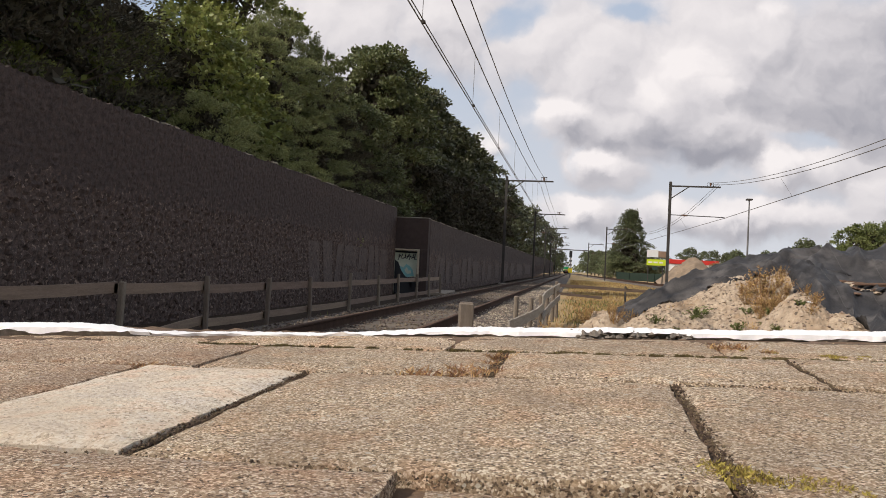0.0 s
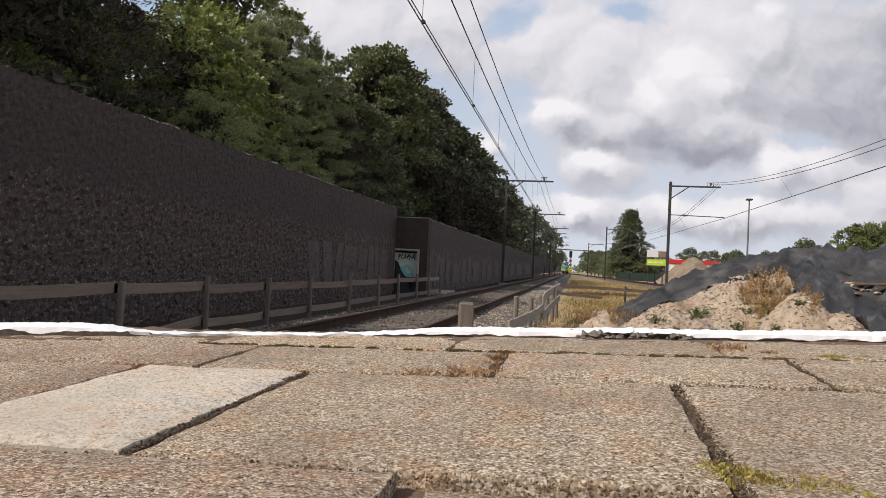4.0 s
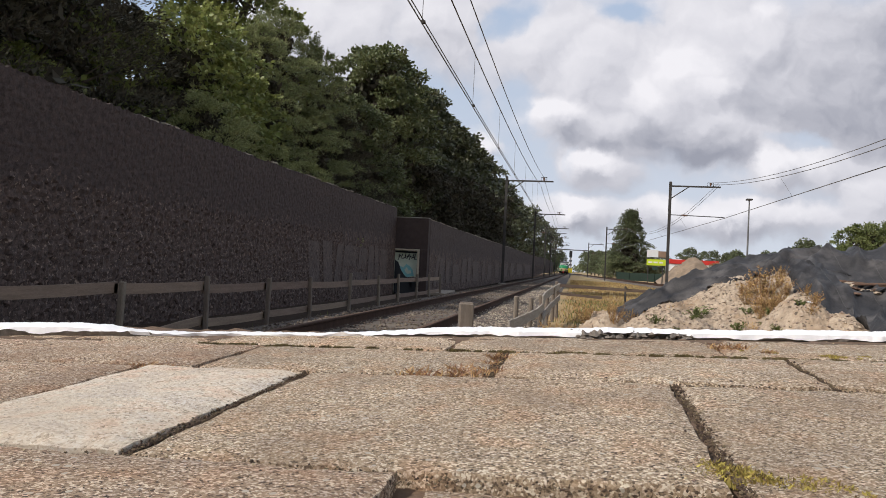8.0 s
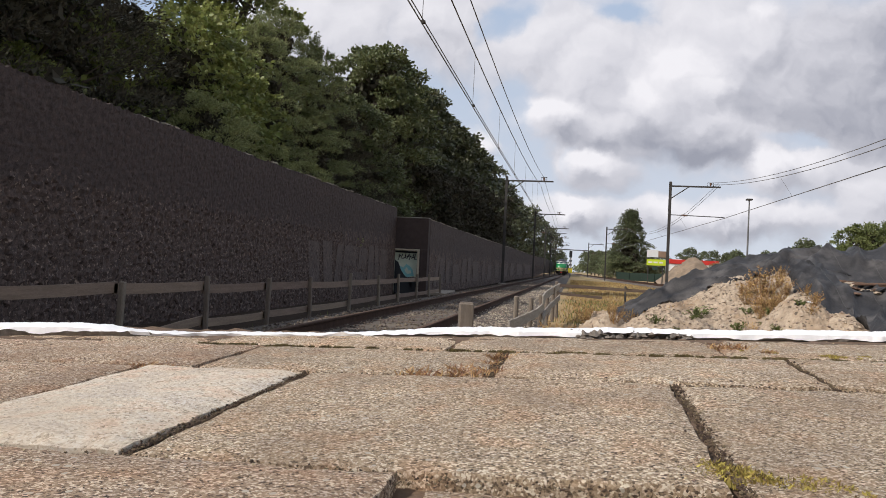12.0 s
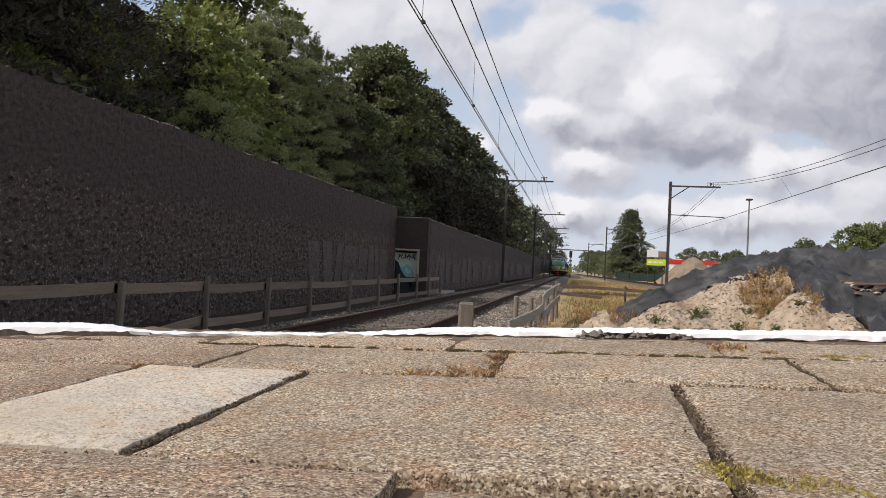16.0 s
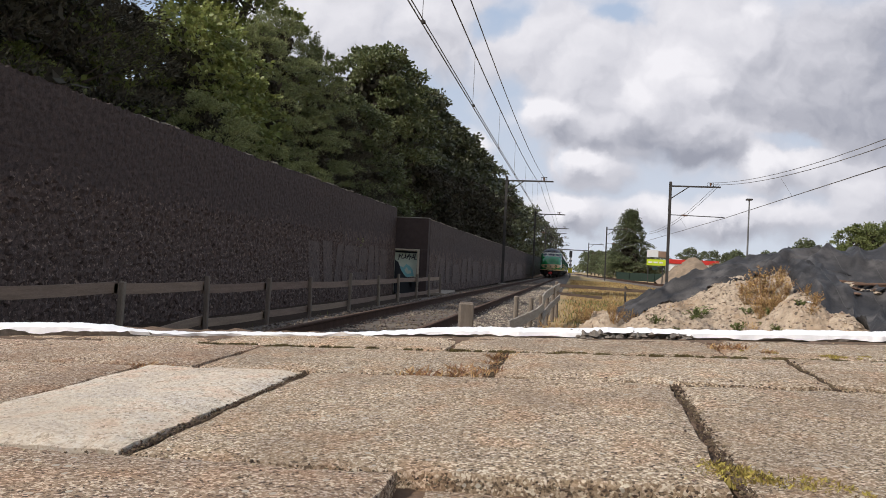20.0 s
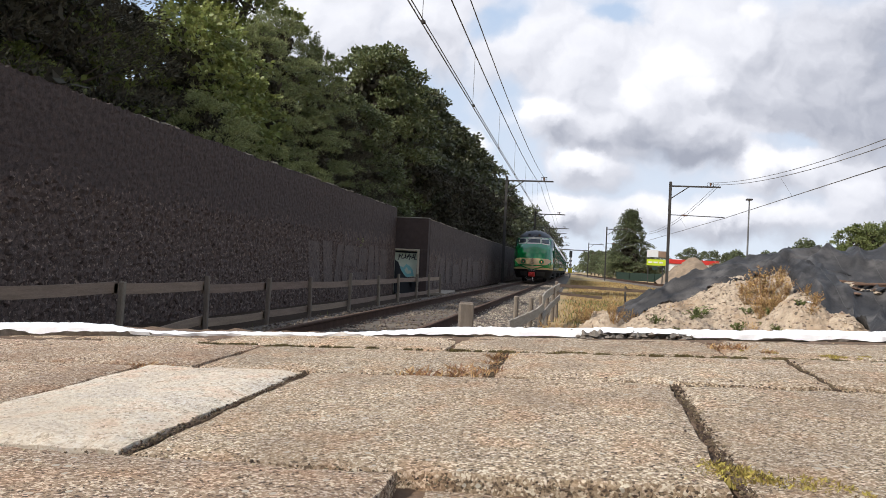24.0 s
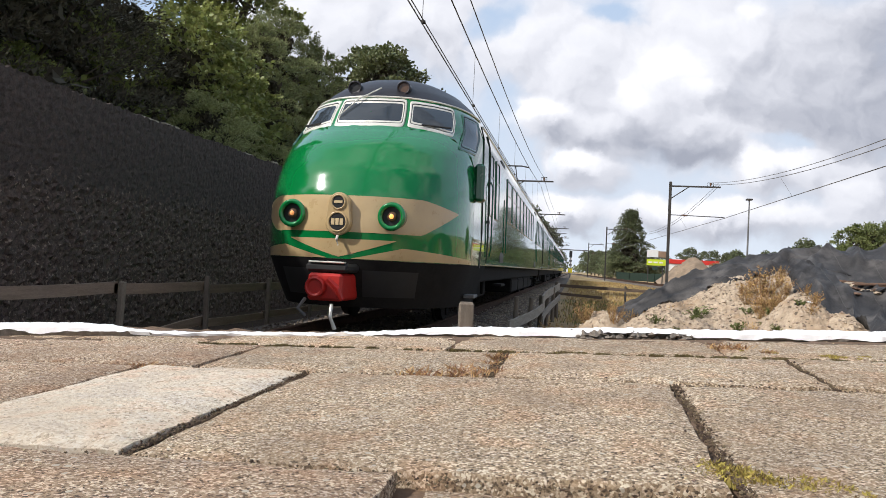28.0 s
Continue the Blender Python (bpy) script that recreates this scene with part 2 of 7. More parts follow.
M["sand"] = material("dry_sand", (0.55, 0.45, 0.33), (0.24, 0.178, 0.12), 8, 0.95, bump=1.0, fine=34, stain=(0.34, 0.245, 0.155), stain_scale=2.2, speck=(0.12, 0.09, 0.062), speck_scale=17, speck_at=0.65)
M["tarp"] = material("black_fabric_sheet", (0.060, 0.056, 0.054), (0.014, 0.013, 0.0125), 5, 0.62, bump=0.5, fine=60, stain=(0.095, 0.088, 0.083), stain_scale=3.0, spec=0.32)
# brown soil, darkened in colour for the shade beside the wall
M["soil"] = material("verge_soil", (0.078, 0.054, 0.038), (0.030, 0.021, 0.015), 2, 1.0, bump=0.8, fine=25, spec=0.1)
M["field"] = material("dry_grass_field", (0.43, 0.295, 0.13), (0.23, 0.155, 0.068), 0.35, 0.95, bump=0.6, fine=6, stain=(0.15, 0.14, 0.05), stain_scale=0.12)
M["grass"] = material("grass_blade", (0.50, 0.345, 0.15), (0.30, 0.20, 0.085), 2, 0.9, bump=0, fine=20, by_island=0.45, translucent=0.3)
M["green_weed"] = material("green_weed", (0.21, 0.235, 0.075), (0.11, 0.13, 0.04), 5, 0.8, bump=0, fine=30, by_island=0.4, translucent=0.3)
M["leaf_oak"] = material("broad_leaf", (0.22, 0.24, 0.105), (0.085, 0.10, 0.042), 0.5, 0.42, bump=0, fine=6, by_island=0.35, translucent=0.22)
M["leaf_far"] = material("distant_leaf", (0.125, 0.142, 0.060), (0.060, 0.072, 0.033), 0.3, 0.75, bump=0, fine=2, by_island=0.35, translucent=0.1)
# pale colour that stands for sunlight along the wall tops
M["coping"] = material("pale_sunlit_top", (0.42, 0.36, 0.28), (0.20, 0.165, 0.13), 5, 0.95, bump=0.6, fine=40, by_piece=0.3)
M["far_sand"] = material("damp_sand", (0.34, 0.255, 0.17), (0.16, 0.115, 0.078), 0.8, 0.95, bump=0.8, fine=4, stain=(0.19, 0.145, 0.10), stain_scale=0.5)
M["leaf_light"] = material("bright_leaf", (0.32, 0.345, 0.10), (0.135, 0.16, 0.048), 0.6, 0.5, bump=0, fine=6, by_island=0.28, translucent=0.32)
M["needle"] = material("pine_needle", (0.335, 0.36, 0.155), (0.125, 0.138, 0.058), 0.6, 0.6, bump=0, fine=6, by_island=0.3, translucent=0.28)
# leaves and needles with the wood's shade put into their dark colour
M["leaf_shaded"] = material("shaded_leaf", (0.095, 0.085, 0.058), (0.048, 0.043, 0.029), 0.8, 0.85, bump=0, fine=6, by_island=0.35, translucent=0.1, spec=0.25)
M["needle_shaded"] = material("shaded_pine_needle", (0.115, 0.103, 0.070), (0.062, 0.055, 0.037), 0.8, 0.8, bump=0, fine=6, by_island=0.4, translucent=0.1, spec=0.25)
M["needle_pale"] = material("pale_pine_needle", (0.40, 0.415, 0.175), (0.22, 0.235, 0.092), 0.6, 0.6, bump=0, fine=6, by_island=0.3, translucent=0.3)
M["leaf_deep"] = material("deep_green_leaf", (0.115, 0.125, 0.058), (0.040, 0.046, 0.022), 0.5, 0.5, bump=0, fine=6, by_island=0.4, translucent=0.15)
M["leaf_sunny"] = material("sunlit_green_leaf", (0.20, 0.225, 0.075), (0.10, 0.12, 0.04), 0.5, 0.6, bump=0, fine=4, by_island=0.3, translucent=0.25)
M["bark"] = material("bark", (0.10, 0.075, 0.055), (0.04, 0.03, 0.022), 5, 0.95, bump=0.9, fine=25, stretch=(3, 3, 0.5))
M["steel_dark"] = material("dark_painted_steel", (0.065, 0.060, 0.054), (0.034, 0.031, 0.028), 4, 0.65, metal=0.2, bump=0.15, fine=40)
M["steel_grey"] = material("galvanised_steel", (0.20, 0.20, 0.20), (0.11, 0.11, 0.11), 4, 0.6, metal=0.4, bump=0.15, fine=40)
M["wire"] = material("catenary_wire", (0.22, 0.21, 0.20), (0.12, 0.115, 0.11), 4, 0.6, metal=0.2, bump=0, fine=40)
M["insulator"] = material("brown_insulator", (0.20, 0.12, 0.08), (0.12, 0.07, 0.05), 4, 0.3, bump=0, fine=40)
M["train_green"] = material("glossy_green_paint", (0.0025, 0.178, 0.043), (0.0025, 0.160, 0.038), 1.2, 0.10, bump=0.0, fine=8, coat=0.8)
M["side_green"] = material("dark_green_side_paint", (0.009, 0.080, 0.040), (0.008, 0.070, 0.034), 1.2, 0.25, bump=0.0, fine=8, coat=0.6)
M["train_cream"] = material("cream_train_stripe", (0.50, 0.365, 0.185), (0.45, 0.325, 0.165), 1.5, 0.3, bump=0, fine=8, coat=0.6)
M["train_black"] = material("black_underframe", (0.020, 0.019, 0.018), (0.009, 0.0085, 0.008), 4, 0.85, bump=0.2, fine=30, spec=0.15)
M["train_roof"] = material("dark_roof_paint", (0.030, 0.029, 0.034), (0.018, 0.017, 0.021), 2, 0.42, bump=0.05, fine=12, spec=0.35)
M["chrome"] = material("bright_window_rim", (0.80, 0.78, 0.70), (0.70, 0.68, 0.60), 3, 0.35, metal=0.3, bump=0, fine=20)
M["glass_dark"] = glass_pane("window_glass", (0.035, 0.045, 0.055))
# pale tint paints the sky's reflection into the lower panes
M["glass_pale"] = glass_pane("window_glass_with_sky", (0.50, 0.52, 0.51), 0.05)
M["train_red"] = material("red_coupler_paint", (0.50, 0.022, 0.015), (0.36, 0.015, 0.010), 5, 0.45, bump=0.2, fine=30)
M["rubber"] = material("black_rubber", (0.02, 0.02, 0.02), (0.01, 0.01, 0.01), 5, 0.7, bump=0.1, fine=30)
M["badge"] = material("badge_black", (0.012, 0.012, 0.012), (0.02, 0.02, 0.02), 8, 0.4, bump=0, fine=30)
M["badge_bar"] = material("badge_bar", (0.66, 0.52, 0.30), (0.60, 0.46, 0.26), 8, 0.4, bump=0, fine=30)
M["lamp_lit"] = glow("lit_headlamp", (1.0, 0.42, 0.10), 1.1)
M["lamp_half"] = glow("dim_headlamp", (1.0, 0.38, 0.12), 0.35)
M["lamp_dim"] = material("amber_lens", (0.13, 0.075, 0.045), (0.08, 0.05, 0.035), 9, 0.15, bump=0, fine=30)
# dark grey that stands for the shade inside open doorways
M["grey_vest"] = material("doorway_shade_grey", (0.05, 0.05, 0.05), (0.03, 0.03, 0.03), 5, 0.6, bump=0, fine=30)
M["plate_white"] = material("white_panel", (0.78, 0.78, 0.76), (0.68, 0.68, 0.66), 3, 0.6, bump=0, fine=20)
M["plate_yellow"] = material("yellow_panel", (0.80, 0.68, 0.03), (0.72, 0.60, 0.03), 3, 0.5, bump=0, fine=20)
M["plate_lime"] = material("lime_panel", (0.55, 0.68, 0.03), (0.50, 0.62, 0.03), 3, 0.5, bump=0, fine=20)
M["plate_red"] = material("red_panel", (0.60, 0.03, 0.02), (0.52, 0.03, 0.02), 3, 0.5, bump=0, fine=20)
M["plate_orange"] = material("brown_panel", (0.32, 0.21, 0.14), (0.20, 0.13, 0.09), 3, 0.5, bump=0, fine=20)
M["fence_green"] = material("dark_green_fence", (0.020, 0.045, 0.030), (0.012, 0.028, 0.020), 3, 0.7, bump=0.1, fine=20)
M["concrete"] = material("concrete", (0.40, 0.37, 0.32), (0.26, 0.24, 0.20), 3, 0.9, bump=0.4, fine=30)
M["door_pale"] = material("pale_green_board", (0.72, 0.80, 0.66), (0.62, 0.70, 0.56), 3, 0.7, bump=0.1, fine=20)
M["door_teal"] = material("teal_spray_paint", (0.30, 0.68, 0.68), (0.22, 0.56, 0.58), 3, 0.6, bump=0, fine=20)
# black of the sprayed scribbles and of the shade drawn on the board
M["door_black"] = material("spray_and_shade_black", (0.02, 0.025, 0.03), (0.03, 0.035, 0.04), 3, 0.6, bump=0, fine=20)
M["door_frame"] = material("cream_door_frame", (0.55, 0.50, 0.38), (0.42, 0.38, 0.28), 3, 0.7, bump=0.1, fine=20)


# mesh helpers
def mesh_of(name, bm, mats, smooth=False):
    me = bpy.data.meshes.new(name)
    bm.normal_update()
    bm.to_mesh(me)
    bm.free()
    for m in (mats if isinstance(mats, (list, tuple)) else [mats]):
        me.materials.append(m)
    if smooth:
        for p in me.polygons:
            p.use_smooth = True
    return me


def part(name, bm, mats, parent=None, label="", smooth=False):
    """Links a bmesh as one mesh object under a thing or a part."""
    ob = new(name, bm if isinstance(bm, bpy.types.Mesh) else mesh_of(name, bm, mats, smooth))
    if parent:
        ob.parent = parent
    if label:
        ob["label"] = label
    return ob


def thing(name, label, category, m=None, group="", kind=""):
    ob = tagged(new(name), label, category, group, kind)
    if m:
        ob.matrix_basis = m
    return ob


def add_box(bm, x0, x1, y0, y1, z0, z1, bevel=0.0, m=None, mat=0):
    vs = [bm.verts.new(((x0, x1)[i & 1], (y0, y1)[i >> 1 & 1], (z0, z1)[i >> 2])) for i in range(8)]
    fs = [bm.faces.new([vs[i] for i in f]) for f in ((0, 2, 3, 1), (4, 5, 7, 6), (0, 1, 5, 4), (2, 6, 7, 3), (0, 4, 6, 2), (1, 3, 7, 5))]
    for f in fs:
        f.material_index = mat
    if bevel:
        es = list({e for f in fs for e in f.edges})
        r = bmesh.ops.bevel(bm, geom=es, offset=bevel, segments=1, affect="EDGES", profile=0.5)
        vs = list({v for f in r["faces"] for v in f.verts} | {v for v in vs if v.is_valid})
        for f in r["faces"]:
            f.material_index = mat
    if m is not None:
        bmesh.ops.transform(bm, matrix=m, verts=[v for v in vs if v.is_valid])
    return vs


def box(x0, x1, y0, y1, z0, z1, bevel=0.0):
    bm = bmesh.new()
    add_box(bm, x0, x1, y0, y1, z0, z1, bevel)
    return bm


def add_tube(bm, pts, radii, sides=6, cap=True):
    pts = [Vector(p) for p in pts]
    if not isinstance(radii, (list, tuple)):
        radii = [radii] * len(pts)
    rings = []
    for i, p in enumerate(pts):
        d = (pts[min(i + 1, len(pts) - 1)] - pts[max(i - 1, 0)]).normalized()
        a = d.orthogonal().normalized() if abs(d.z) > 0.99 else d.cross(Vector((0, 0, 1))).normalized()
        b = d.cross(a)
        rings.append([bm.verts.new(p + radii[i] * (math.cos(t) * a + math.sin(t) * b)) for t in (2 * math.pi * k / sides for k in range(sides))])
    for r, s in zip(rings, rings[1:]):
        for k in range(sides):
            bm.faces.new((r[k], r[(k + 1) % sides], s[(k + 1) % sides], s[k]))
    if cap:
        bm.faces.new(rings[0][::-1])
        bm.faces.new(rings[-1])


def tube(pts, radii, sides=6):
    bm = bmesh.new()
    add_tube(bm, pts, radii, sides)
    return bm


def smoothstep(a, b, x):
    t = min(1.0, max(0.0, (x - a) / (b - a)))
    return t * t * (3 - 2 * t)


def lerp_list(pts, x):
    if x <= pts[0][0]:
        return pts[0][1]
    for (a, u), (b, v) in zip(pts, pts[1:]):
        if x <= b:
            t = (x - a) / (b - a)
            t = t * t * (3 - 2 * t)
            return u + (v - u) * t
    return pts[-1][1]


def pydata(name, verts, faces, mats, smooth=False):
    me = bpy.data.meshes.new(name)
    me.from_pydata(verts, [], faces)
    for m in (mats if isinstance(mats, (list, tuple)) else [mats]):
        me.materials.append(m)
    if smooth:
        me.polygons.foreach_set("use_smooth", [True] * len(me.polygons))
    me.update()
    return me


def sheet(name, xs, ys, f, mat, smooth=True):
    verts = [f(x, y) for y in ys for x in xs]
    n = len(xs)
    faces = [(j * n + i, j * n + i + 1, (j + 1) * n + i + 1, (j + 1) * n + i) for j in range(len(ys) - 1) for i in range(n - 1)]
    return pydata(name, verts, faces, mat, smooth)


# sky beyond the land: clouds that drift
def sky_backdrop():
    R, az0, az1 = 3600.0, -80.0, 72.0
    verts, faces = [], []
    na, ne = 48, 24
    for j in range(ne + 1):
        e = radians(-3 + 73 * j / ne)
        for i in range(na + 1):
            a = radians(az0 + (az1 - az0) * i / na)
            verts.append((R * math.sin(a) * math.cos(e), R * math.cos(a) * math.cos(e), R * math.sin(e)))
    for j in range(ne):
        for i in range(na):
            k = j * (na + 1) + i
            faces.append((k, k + na + 1, k + na + 2, k + 1))
    m = bpy.data.materials.new("cloudy_sky")
    m.use_nodes = True
    nt = m.node_tree
    nt.nodes.clear()
    L = nt.links.new
    out, em = nt.nodes.new("ShaderNodeOutputMaterial"), nt.nodes.new("ShaderNodeEmission")
    tc = nt.nodes.new("ShaderNodeTexCoord")
    sep = nt.nodes.new("ShaderNodeSeparateXYZ")
    L(tc.outputs["Object"], sep.inputs[0])

    def mth(op, a, b=None, c=None, clamp=False):
        n = nt.nodes.new("ShaderNodeMath")
        n.operation, n.use_clamp = op, clamp
        for k, v in enumerate((a, b, c)):
            if v is None:
                continue
            if isinstance(v, (int, float)):
                n.inputs[k].default_value = v
            else:
                L(v, n.inputs[k])
        return n.outputs[0]

    s, t = mth("DIVIDE", sep.outputs[0], sep.outputs[1]), mth("DIVIDE", sep.outputs[2], sep.outputs[1])
    comb = nt.nodes.new("ShaderNodeCombineXYZ")
    L(s, comb.inputs[0])
    L(t, comb.inputs[1])
    wob = node(nt, "ShaderNodeTexNoise", Scale=12.0, Detail=7.0, Roughness=0.55)
    L(comb.outputs[0], wob.inputs["Vector"])
    mad = nt.nodes.new("ShaderNodeVectorMath")
    mad.operation = "MULTIPLY_ADD"
    mad.inputs[1].default_value = (0.10, 0.075, 0)
    L(wob.outputs["Color"], mad.inputs[0])
    shift = nt.nodes.new("ShaderNodeVectorMath")
    shift.operation, shift.inputs[1].default_value = "ADD", (-0.05, -0.037, 0)
    L(comb.outputs[0], shift.inputs[0])
    L(shift.outputs[0], mad.inputs[2])
    P = mad.outputs[0]
    lit = nt.nodes.new("ShaderNodeVectorMath")
    lit.operation, lit.inputs[1].default_value = "ADD", (-0.006, 0.012, 0)
    L(P, lit.inputs[0])
    P2 = lit.outputs[0]

    def reach(p, cx, cy, rx, ry):
        """One at a cloud's centre, nought at its rim, less outside."""
        a = nt.nodes.new("ShaderNodeVectorMath")
        a.operation, a.inputs[1].default_value = "SUBTRACT", (cx, cy, 0)
        L(p, a.inputs[0])
        b = nt.nodes.new("ShaderNodeVectorMath")
        b.operation, b.inputs[1].default_value = "MULTIPLY", (1 / rx, 1 / ry, 0)
        L(a.outputs[0], b.inputs[0])
        c = nt.nodes.new("ShaderNodeVectorMath")
        c.operation = "LENGTH"
        L(b.outputs[0], c.inputs[0])
        return mth("SUBTRACT", 1.0, c.outputs["Value"])

    def most(items):
        r = items[0]
        for i in items[1:]:
            r = mth("SMOOTH_MAX", r, i, 0.25)
        return r

    def soft(v, lo, hi):
        mr = nt.nodes.new("ShaderNodeMapRange")
        mr.interpolation_type = "SMOOTHSTEP"
        mr.inputs[1].default_value, mr.inputs[2].default_value = lo, hi
        L(v, mr.inputs[0])
        return mr.outputs[0]

    def body(p):
        nz = node(nt, "ShaderNodeTexNoise", Scale=9.0, Detail=6.0, Roughness=0.46)
        L(p, nz.inputs["Vector"])
        big = most([reach(p, *c) for c in SKY_CLOUD])
        return mth("ADD", mth("MULTIPLY", mth("MINIMUM", big, 0.8), 0.75), mth("MULTIPLY_ADD", nz.outputs["Fac"], 1.6, -0.62))

    d1, d2 = body(P), body(P2)
    blue = soft(most([reach(P, *c) for c in SKY_BLUE]), -0.7, 0.5)
    head = soft(most([reach(P, *c) for c in SKY_HEAD]), -0.7, 0.7)
    grey = soft(most([reach(P, *c) for c in SKY_GREY]), -0.9, 0.6)
    cover = soft(mth("SUBTRACT", d1, mth("MULTIPLY", blue, 0.50)), -0.58, 0.24)
    tone = mth("MULTIPLY_ADD", mth("SUBTRACT", d1, d2), 0.85, 0.53)
    tone = mth("ADD", tone, mth("MULTIPLY", soft(d1, 0.0, 0.8), 0.10))
    tone = mth("ADD", tone, mth("MULTIPLY", head, 0.30))
    tone = mth("SUBTRACT", tone, mth("MULTIPLY", grey, 0.38), clamp=True)
    cr = nt.nodes.new("ShaderNodeValToRGB")
    cr.color_ramp.elements[0].position, cr.color_ramp.elements[0].color = 0.0, (0.35, 0.37, 0.425, 1)
    cr.color_ramp.elements[1].position, cr.color_ramp.elements[1].color = 1.0, (0.92, 0.92, 0.93, 1)
    mid = cr.color_ramp.elements.new(0.5)
    mid.color = (0.69, 0.70, 0.735, 1)
    L(tone, cr.inputs["Fac"])
    hz = nt.nodes.new("ShaderNodeValToRGB")
    hz.color_ramp.elements[0].position, hz.color_ramp.elements[0].color = 0.0, (0.68, 0.735, 0.79, 1)
    hz.color_ramp.elements[1].position, hz.color_ramp.elements[1].color = 0.4, (0.42, 0.54, 0.70, 1)
    L(t, hz.inputs["Fac"])
    mx = nt.nodes.new("ShaderNodeMix")
    mx.data_type = "RGBA"
    L(cover, mx.inputs[0])
    L(hz.outputs["Color"], mx.inputs[6])
    L(cr.outputs["Color"], mx.inputs[7])
    L(mx.outputs[2], em.inputs["Color"])
    em.inputs["Strength"].default_value = 1.0
    L(em.outputs[0], out.inputs["Surface"])
    return tagged(new("backdrop", pydata("backdrop", verts, faces, m, True)), "cloudy summer sky with grey cloud banks and blue gaps", "sky", kind="structure")


# centres (sideways and up, as tangents from the track's line) and radii
SKY_CLOUD = [(0.127, 0.264, 0.107, 0.084), (0.217, 0.324, 0.104, 0.068), (-0.024, 0.217, 0.057, 0.047), (-0.038, 0.319, 0.069, 0.047), (0.015, 0.28, 0.082, 0.07), (0.323, 0.257, 0.106, 0.096),
             (0.273, 0.146, 0.047, 0.03), (0.327, 0.155, 0.059, 0.033), (0.009, 0.08, 0.045, 0.019), (0.028, 0.152, 0.045, 0.027), (0.056, 0.195, 0.088, 0.038), (0.166, 0.197, 0.084, 0.037), (-0.351, 0.346, 0.101, 0.059),
             (-0.2, 0.35, 0.07, 0.05), (0.205, 0.081, 0.124, 0.019), (-0.119, 0.169, 0.031, 0.019), (0.381, 0.127, 0.045, 0.044)]
SKY_HEAD = [(0.145, 0.29, 0.035, 0.03), (0.095, 0.249, 0.03, 0.022), (0.174, 0.257, 0.02, 0.016), (0.247, 0.359, 0.018, 0.012), (-0.032, 0.221, 0.038, 0.027), (0.252, 0.146, 0.021, 0.015), (0.299, 0.158, 0.021, 0.013),
            (0.011, 0.084, 0.023, 0.012), (0.021, 0.152, 0.026, 0.011)]
SKY_GREY = [(0.415, 0.27, 0.10, 0.10), (0.345, 0.257, 0.075, 0.065), (0.351, 0.223, 0.085, 0.036), (0.027, 0.187, 0.052, 0.017), (0.13, 0.192, 0.078, 0.017), (0.256, 0.227, 0.055, 0.03), (0.167, 0.172, 0.056, 0.015)]
SKY_BLUE = [(-0.094, 0.345, 0.039, 0.02), (0.061, 0.357, 0.04, 0.014), (-0.074, 0.223, 0.023, 0.047), (0.003, 0.154, 0.011, 0.019), (0.284, 0.179, 0.04, 0.01), (-0.075, 0.146, 0.046, 0.031)]
BACKDROP = sky_backdrop()

# ground: one sheet to the horizon
FIELD_Z = -0.38


def ground_z(x, y):
    z = FIELD_Z - 0.09 * smoothstep(-4.4, -5.2, x)
    if 10 < y < 300 and 0.5 < x < 40:
        z += 0.05 * noise.noise((x * 0.4, y * 0.25, 0))
    return z


def graded(lo, hi, step, far, grow=1.35):
    vals = list(np.arange(lo, hi + 1e-6, step))
    d, a, b = step, lo, hi
    while a > -far or b < far:
        d *= grow
        a, b = max(-far, a - d), min(far, b + d)
        vals = ([a] if a < vals[0] else []) + vals + ([b] if b > vals[-1] else [])
    return vals


tagged(new("ground", sheet("ground", graded(-14, 24, 0.8, 3400), [y for y in graded(-10, 90, 1.0, 3400)], lambda x, y: (x, y, ground_z(x, y)), M["field"])),
       "flat field of dry yellow grass beside the railway", "ground", kind="structure")

# main track
TRACK_X, GAUGE = -2.8, 1.50


def rail_profile():
    return [(-0.07, -0.172), (0.07, -0.172), (0.07, -0.160), (0.012, -0.135), (0.010, -0.045), (0.034, -0.030), (0.036, -0.008), (0.028, 0.0),
            (-0.028, 0.0), (-0.036, -0.008), (-0.034, -0.030), (-0.010, -0.045), (-0.012, -0.135), (-0.07, -0.160)]


def rail(name, path, label, group):
    prof = rail_profile()
    n = len(prof)
    verts, faces, top = [], [], []
    for k, (x, y, z) in enumerate(path):
        x0, y0, _ = path[max(0, k - 1)]
        x1, y1, _ = path[min(len(path) - 1, k + 1)]
        l = math.hypot(x1 - x0, y1 - y0)
        nx, ny = (y1 - y0) / l, -(x1 - x0) / l
        verts += [(x + a * nx, y + a * ny, z + b) for a, b in prof]
    for k in range(len(path) - 1):
        for i in range(n):
            faces.append((k * n + i, k * n + (i + 1) % n, (k + 1) * n + (i + 1) % n, (k + 1) * n + i))
            top.append(1 if i in (7,) else 0)
    me = pydata(name, verts, faces, [M["rail"], M["rail_top"]])
    me.polygons.foreach_set("material_index", top)
    return tagged(new(name, me), label, "rail", group)


for sx in (-1, 1):
    rail("rail", [(TRACK_X + sx * GAUGE / 2, y, 0) for y in (-40, 0, 20, 60, 120, 240, 420)], "rusty brown steel rail on light ballast", "rails of the main track")


